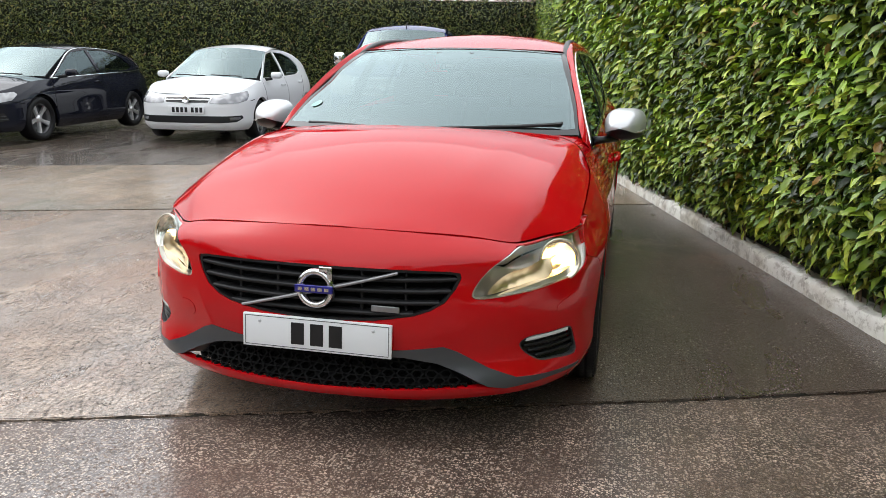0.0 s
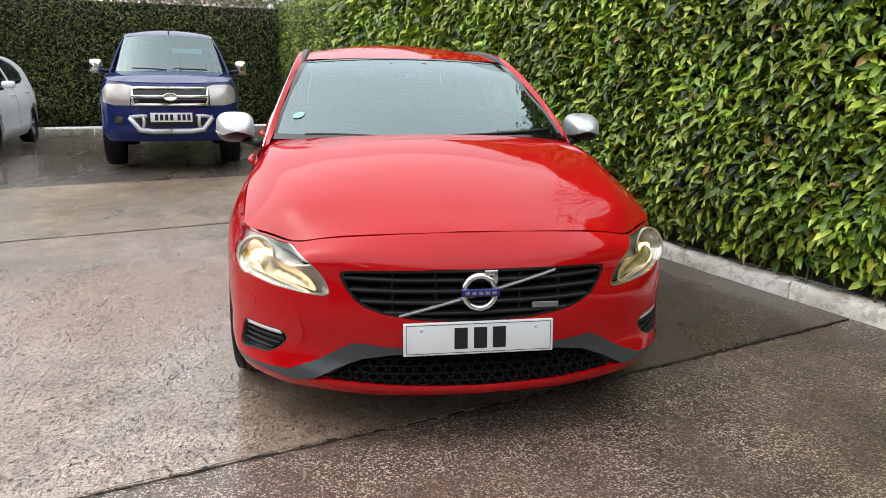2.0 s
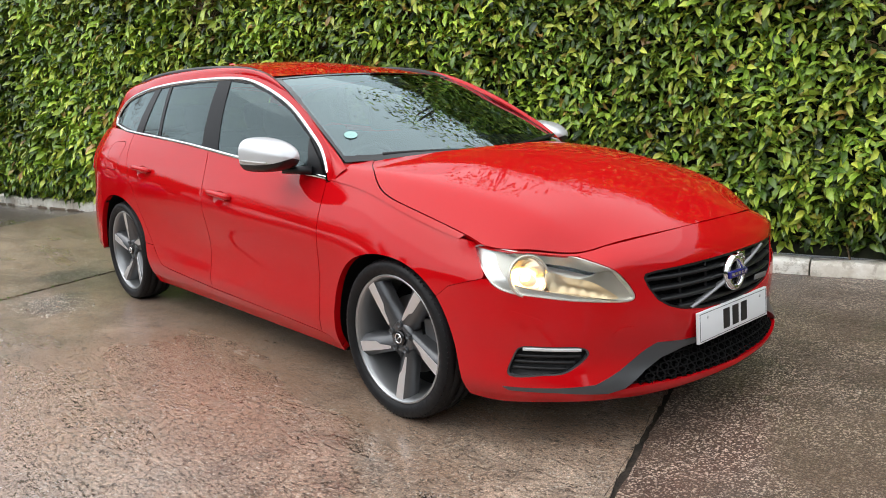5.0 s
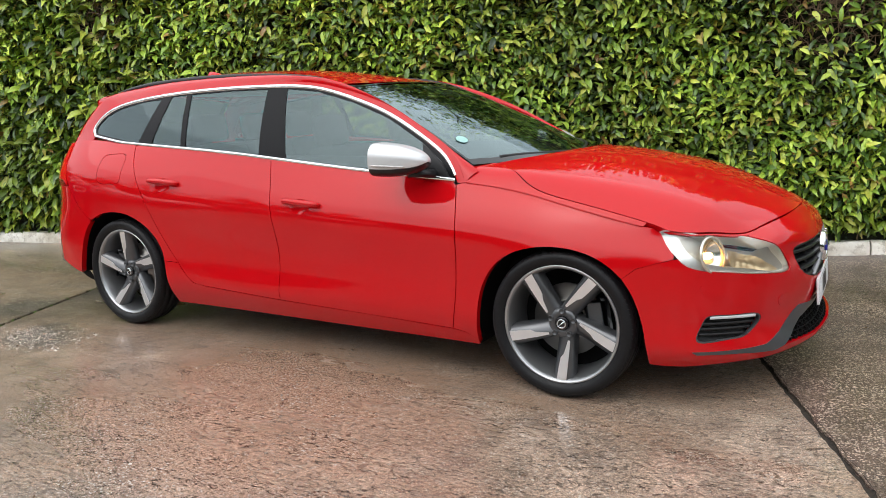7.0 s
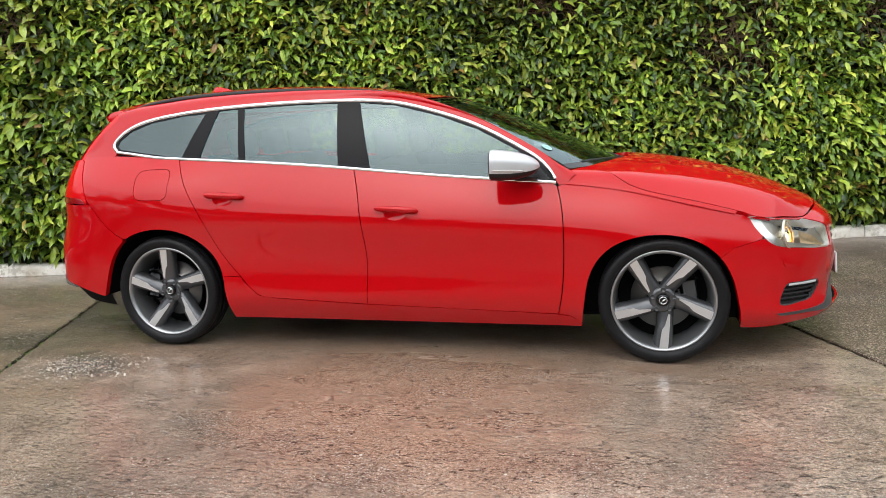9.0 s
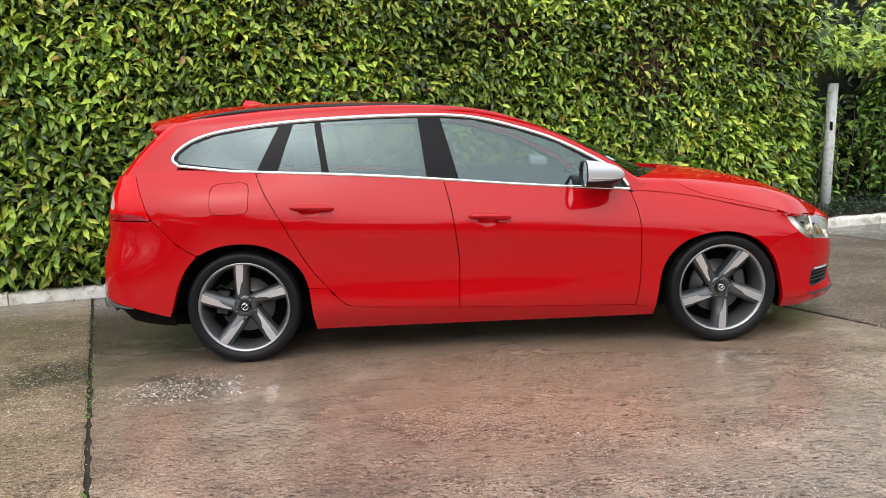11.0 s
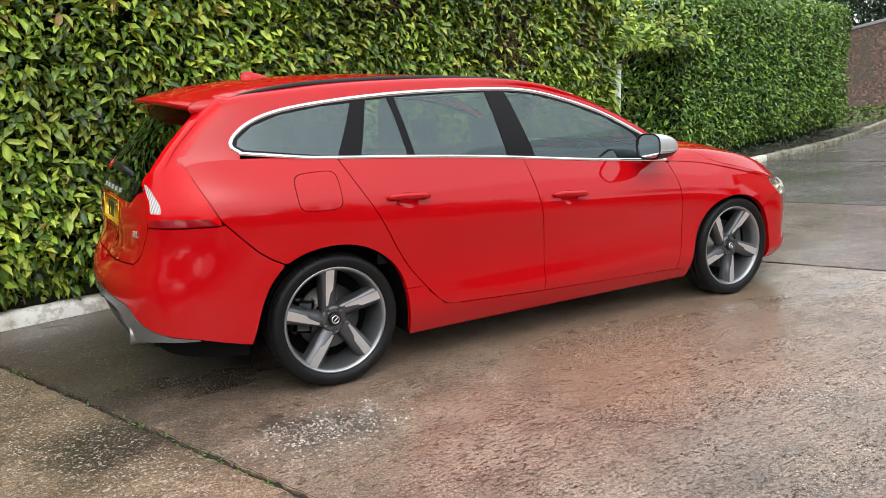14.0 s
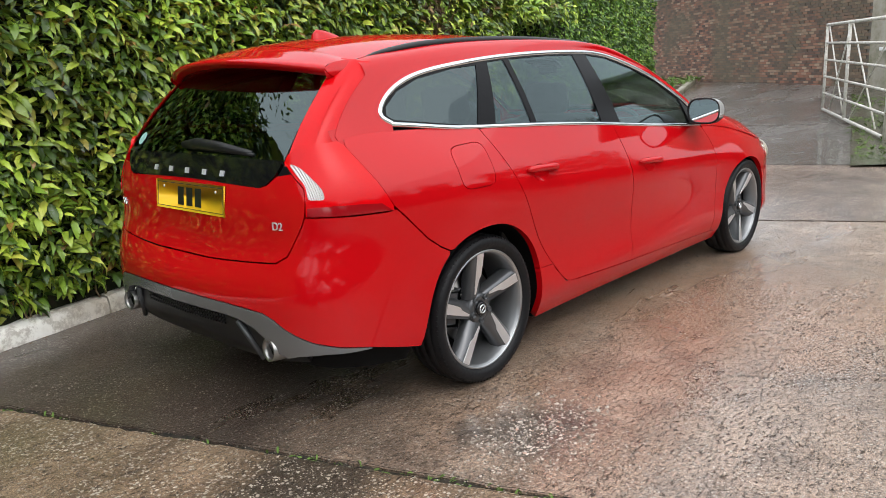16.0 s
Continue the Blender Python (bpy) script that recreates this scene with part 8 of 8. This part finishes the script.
w_a, w_b = Vector((32.11, 20.55, 0)), Vector((16.9, 2.25, 0))
along = (w_b - w_a).normalized()
face = Vector((along.y, -along.x, 0))
if face.x > 0:
    face = -face
wall_len, wall_z, wall_h = (w_b - w_a).length, 0.42, 3.1
wall = tagged(thing("wall_brick"), "old weathered red-brick boundary wall with stone coping", "wall", kind="structure")
axes = Matrix((along, face, Vector((0, 0, 1)))).transposed().to_4x4()
wall.matrix_world = Matrix.Translation(w_a) @ axes
link("wall_body", box(wall_len, 0.30, wall_h + 0.5, (wall_len / 2, -0.162, wall_z + wall_h / 2 - 0.25)), MORTAR, wall, "dark mortar bed", smooth=False)
link("coping", box(wall_len + 0.1, 0.44, 0.12, (wall_len / 2, -0.16, wall_z + wall_h + 0.062), 0.02), COPING, wall, "pale stone coping")
brick_me = bpy.data.meshes.new("brick")
bm = box(0.212, 0.03, 0.064, (0, 0, 0), 0.004)
bm.to_mesh(brick_me)
bm.free()
brick_me.materials.append(BRICK)
rng = random.Random(8)
spots = []
course = 0
z = wall_z + 0.04
while z < wall_z + wall_h - 0.03:
    x = 0.12 + (0.112 if course % 2 else 0.0)
    while x < wall_len - 0.1:
        spots.append((x, z))
        x += 0.2245
    z += 0.0755
    course += 1
chosen = [s for s in spots if 17.0 < s[0] < 20.3 and 1.2 < s[1] < 2.9][:300]
picked = set(chosen)
for x, z in chosen:
    ob = new("brick", brick_me)
    ob.parent = wall
    ob.location = (x, rng.uniform(-0.012, -0.004), z)
verts, faces = [], []
cube = [(-1, -1, -1), (1, -1, -1), (1, 1, -1), (-1, 1, -1), (-1, -1, 1), (1, -1, 1), (1, 1, 1), (-1, 1, 1)]
for x, z in spots:
    if (x, z) in picked:
        continue
    b, y = len(verts), rng.uniform(-0.012, -0.004)
    for cx, cy, cz in cube:
        verts.append((x + cx * 0.1045, y + cy * 0.013, z + cz * 0.031))
    faces += [tuple(b + i for i in f) for f in ((3, 2, 6, 7), (4, 5, 6, 7), (0, 1, 2, 3), (1, 5, 6, 2), (0, 3, 7, 4))]
pydata("bricks", verts, faces, BRICK, wall, "weathered brick courses", kind="stuff", smooth=False)

# the pale rendered house wall and its white window beyond the gate
RENDER = material("stained_pale_render", (0.36, 0.33, 0.27), 0.85)
v = mapped(RENDER, (1, 1, 1))
put(RENDER, "Base Color", ramp(RENDER, noise_on(RENDER, v, 1.4, 6, 0.65), [(0.35, (0.16, 0.16, 0.09)), (0.52, (0.34, 0.31, 0.25)), (0.7, (0.44, 0.41, 0.36))]))
bump(RENDER, noise_on(RENDER, v, 45, 4, 0.6), 0.4, 0.008)
WOOD_WHITE = material("white_window_paint", (0.78, 0.79, 0.78), 0.4)
house = tagged(thing("house"), "pale rendered house end with a white sash window", "house")
h_a = w_b + along * 0.02
house.matrix_world = Matrix.Translation(h_a) @ axes
hole = (0.55, 1.75, 1.35, 3.2)
for sx, x, z0, z1 in ((0.55, 0.275, -0.2, 5.6), (7.0, 1.75 + 3.5, -0.2, 5.6), (1.2, 1.15, -0.2, 1.35), (1.2, 1.15, 3.2, 5.6)):
    link("wall", box(sx, 0.35, z1 - z0, (x, -0.16, (z0 + z1) / 2)), RENDER, house, smooth=False)
link("roof", box(9.6, 5.0, 0.2, (4.2, -2.2, 5.7), 0.03), COPING, house)
win = link("window_frame", box(1.2, 0.07, 0.09, (1.15, -0.10, 3.155), 0.006), WOOD_WHITE, house)
for x in (0.59, 1.15, 1.71):
    box_bm = box(0.07, 0.07, 1.8, (x, -0.10, 2.27), 0.006)
    link("window_bar", box_bm, WOOD_WHITE, win)
for z in (1.40, 2.27):
    link("window_rail", box(1.12, 0.06, 0.06, (1.15, -0.10, z), 0.006), WOOD_WHITE, win)
link("window_pane", box(1.1, 0.008, 1.8, (1.15, -0.12, 2.27)), SCREEN, win)
link("curtain", sharp(grid_mesh([[(0.6 + 0.022 * i, -0.24 + 0.02 * math.sin(i * 1.1), z) for i in range(50)] for z in (1.4, 3.15)]), 60), WOOD_WHITE, win, "pale curtain")
link("window_sill", box(1.35, 0.16, 0.08, (1.15, 0.05, 1.32), 0.01), WOOD_WHITE, house)

# steel field gate standing open
GATE = material("rust_spotted_white_gate", (0.66, 0.65, 0.60), 0.5)
v = mapped(GATE, (1, 1, 1))
put(GATE, "Base Color", ramp(GATE, noise_on(GATE, v, 16, 5, 0.7), [(0.32, (0.20, 0.09, 0.04)), (0.42, (0.55, 0.52, 0.46)), (0.62, (0.72, 0.71, 0.67))]))
gate = tagged(thing("field_gate"), "rusty white steel field gate standing open", "gate")
g0, g1 = Vector((12.24, 1.84, 0.24)), Vector((7.55, -0.34, 0.17))
gl = (g1 - g0).length
gx = (g1 - g0).normalized()


def on_gate(s, h):
    return g0 + gx * s + Vector((0, 0, h))


for h in (0.0, 0.31, 0.62, 0.93, 1.24, 1.57):
    link("gate_bar", tube([on_gate(0, h), on_gate(gl, h * 0.985)], 0.026 if h in (0.0, 1.57) else 0.02, 10), GATE, gate)
for s in (0.0, 2.2, gl):
    link("gate_upright", tube([on_gate(s, -0.02), on_gate(s, 1.59)], 0.028, 10), GATE, gate)
for s0, h0, s1, h1 in ((0.05, 1.54, 2.0, 0.02), (2.3, 1.54, 4.4, 0.05), (2.15, 1.54, 0.6, 0.05), (gl, 1.5, 2.5, 0.02)):
    link("gate_brace", tube([on_gate(s0, h0) + Vector((0.02, -0.02, 0)), on_gate(s1, h1) + Vector((0.02, -0.02, 0))], 0.013, 6), GATE, gate)
link("gate_latch", box(0.06, 0.05, 0.14, tuple(on_gate(-0.03, 1.12)), 0.008), DARK, gate, "dark latch")
link("gate_post", tube([on_gate(gl + 0.09, -0.3), on_gate(gl + 0.09, 1.75)], 0.06, 12), GATE, gate)

# verge along the gate, with weeds
verge_rows = [[(x + dx, y0 + dy, float(rise(x)) + 0.02 + 0.02 * dz) for dx, dy, dz in ((0.0, 0.0, 0), (0.5, -0.9, 1.2), (1.0, -2.2, 2.0), (2.2, -5, 2.2))] for x, y0 in zip(np.linspace(5.2, 17, 22), np.linspace(-0.55, 2.6, 22))]
VERGE = paving("muddy_verge", [(0.07, 0.062, 0.036), (0.10, 0.085, 0.055), (0.14, 0.12, 0.085)], [(0.2, 0.18, 0.15), (0.24, 0.22, 0.2)], 0.06, (0.06, 0.08, 0.025), (0.5, 0.8), 0.6)
tagged(link("verge", grid_mesh(verge_rows), VERGE), "muddy verge with moss beside the drive", "verge", kind="structure")
rs = np.random.RandomState(31)
n = 900
px = rs.uniform(5.6, 15, n)
pts = np.array([(x, -0.55 + (x - 5.2) * 0.267 - abs(rs.normal(0, 0.5)), float(rise(x)) + 0.04) for x in px])
keep = np.array([noise.noise(Vector((p[0] * 1.3, p[1] * 1.3, 3))) > 0.05 for p in pts])
grass = tagged(thing("verge_weeds"), "low weeds and dead leaves on the verge", "weeds")
v, f = leaf_cloud(pts[keep], np.tile(np.array([0, 0, 1.0]), (int(keep.sum()), 1)), 0.07, rs, -0.4)
pydata("weed_leaves", v, f, MOSS, grass, kind="stuff")
n = 1600
pts = np.array([yard(k, o, 0.13)[:] for k, o in zip(rs.uniform(14, 23, n), rs.uniform(0.6, 4.0, n))])
bank = tagged(thing("grass_bank"), "yellow-green rough grass by the brick wall", "grass")
v, f = leaf_cloud(pts, np.tile(np.array([0, 0, 1.0]), (n, 1)), 0.14, rs, -1.2)
pydata("grass", v, f, MOSS, bank, kind="stuff")

# trees
BARK = material("grey_brown_bark", (0.07, 0.055, 0.042), 0.9)
v = mapped(BARK, (1, 1, 0.3))
put(BARK, "Base Color", ramp(BARK, noise_on(BARK, v, 18, 5, 0.7), [(0.35, (0.03, 0.024, 0.018)), (0.65, (0.12, 0.10, 0.08))]))
EVERGREEN = material("dark_evergreen_leaf", (0.022, 0.048, 0.016), 0.45)
BLOSSOM = material("pale_pink_blossom", (0.72, 0.50, 0.52), 0.6)


def tree(label, at, height, spread, seed, leaf_mat, leaves, size, name="tree", bare=0.0):
    ob = tagged(thing(name), label, "tree")
    ob.location = at
    rng, rs = random.Random(seed), np.random.RandomState(seed)
    trunk = bmesh.new()
    top = Vector((rng.uniform(-0.3, 0.3), rng.uniform(-0.3, 0.3), height * 0.55))
    tube([(0, 0, -0.1), top * 0.5 + Vector((0.1, 0, 0)), top], [height * 0.032, height * 0.024, height * 0.015], 10, trunk)
    link("trunk", trunk, BARK, ob)
    tips = []
    limbs = bmesh.new()
    for i in range(22):
        f = rng.uniform(0.3, 1.0)
        s = top * f
        a = rng.uniform(0, 2 * math.pi)
        reach = spread * rng.uniform(0.5, 1.0)
        e = s + Vector((math.cos(a) * reach, math.sin(a) * reach, height * rng.uniform(0.08, 0.48)))
        mid = s.lerp(e, 0.5) + Vector((0, 0, -0.1 * reach))
        tube([s, mid, e], [height * 0.011, height * 0.007, 0.012], 6, limbs)
        tips.append(e)
        for j in range(5):
            b = mid.lerp(e, rng.uniform(0.1, 1))
            t = b + Vector((rng.uniform(-1, 1), rng.uniform(-1, 1), rng.uniform(0, 1))) * spread * 0.33
            tube([b, b.lerp(t, 0.5) + Vector((0, 0, 0.08)), t], [0.016, 0.011, 0.005], 4, limbs)
            tips.append(t)
    link("limbs", limbs, BARK, ob)
    if leaves:
        tips = np.array([t[:] for t in tips])
        pick = tips[rs.randint(0, len(tips), leaves)]
        pts = pick + rs.normal(0, spread * 0.13, (leaves, 3))
        nn = rs.normal(0, 1, (leaves, 3))
        v, f = leaf_cloud(pts, nn / np.linalg.norm(nn, axis=1)[:, None], size, rs)
        pydata("crown", v, f, leaf_mat, ob, kind="stuff")
    return ob


tree("spreading magnolia with pale pink blossom behind the hedge", (-24.0, -5.0, 0), 5.2, 3.4, 3, BLOSSOM, 4200, 0.20)
BUDS = material("brown_bud_leaf", (0.20, 0.13, 0.105), 0.7)
tree("budding brown tree behind the yard's corner", (-21.5, 0.0, 0), 6.5, 3.2, 4, BUDS, 6000, 0.14)
tree("budding brown tree behind the back hedge", (-22.5, -9.5, 0), 6.0, 3.2, 14, BUDS, 6000, 0.14)
tree("dark evergreen tree behind the brick wall", (27.5, 8.5, 0.4), 7.0, 3.4, 5, EVERGREEN, 9000, 0.26)
tree("dark evergreen tree behind the brick wall", (31.0, 15.5, 0.4), 7.5, 3.8, 6, EVERGREEN, 9000, 0.26)
tree("leafy evergreen overhanging the hedge", (-3.5, 6.2, 0), 6.8, 2.8, 7, LEAF, 5200, 0.15)
tree("bare tree across the yard", (-4.0, -22.5, 0), 9.5, 4.0, 8, EVERGREEN, 0, 0.2)
for x, y, h, seed in ((-17.0, -21.5, 8.5, 9), (4.0, -24.0, 9.0, 10), (11.0, -19.0, 8.0, 11), (20.0, -14.0, 8.5, 13)):
    tree("dark evergreen across the yard", (x, y, 0), h, h * 0.42, seed, EVERGREEN, 5200, 0.32)
tree("dark evergreen at the far corner of the yard", (-21.0, -15.0, 0), 7.5, 3.6, 12, EVERGREEN, 5200, 0.25)
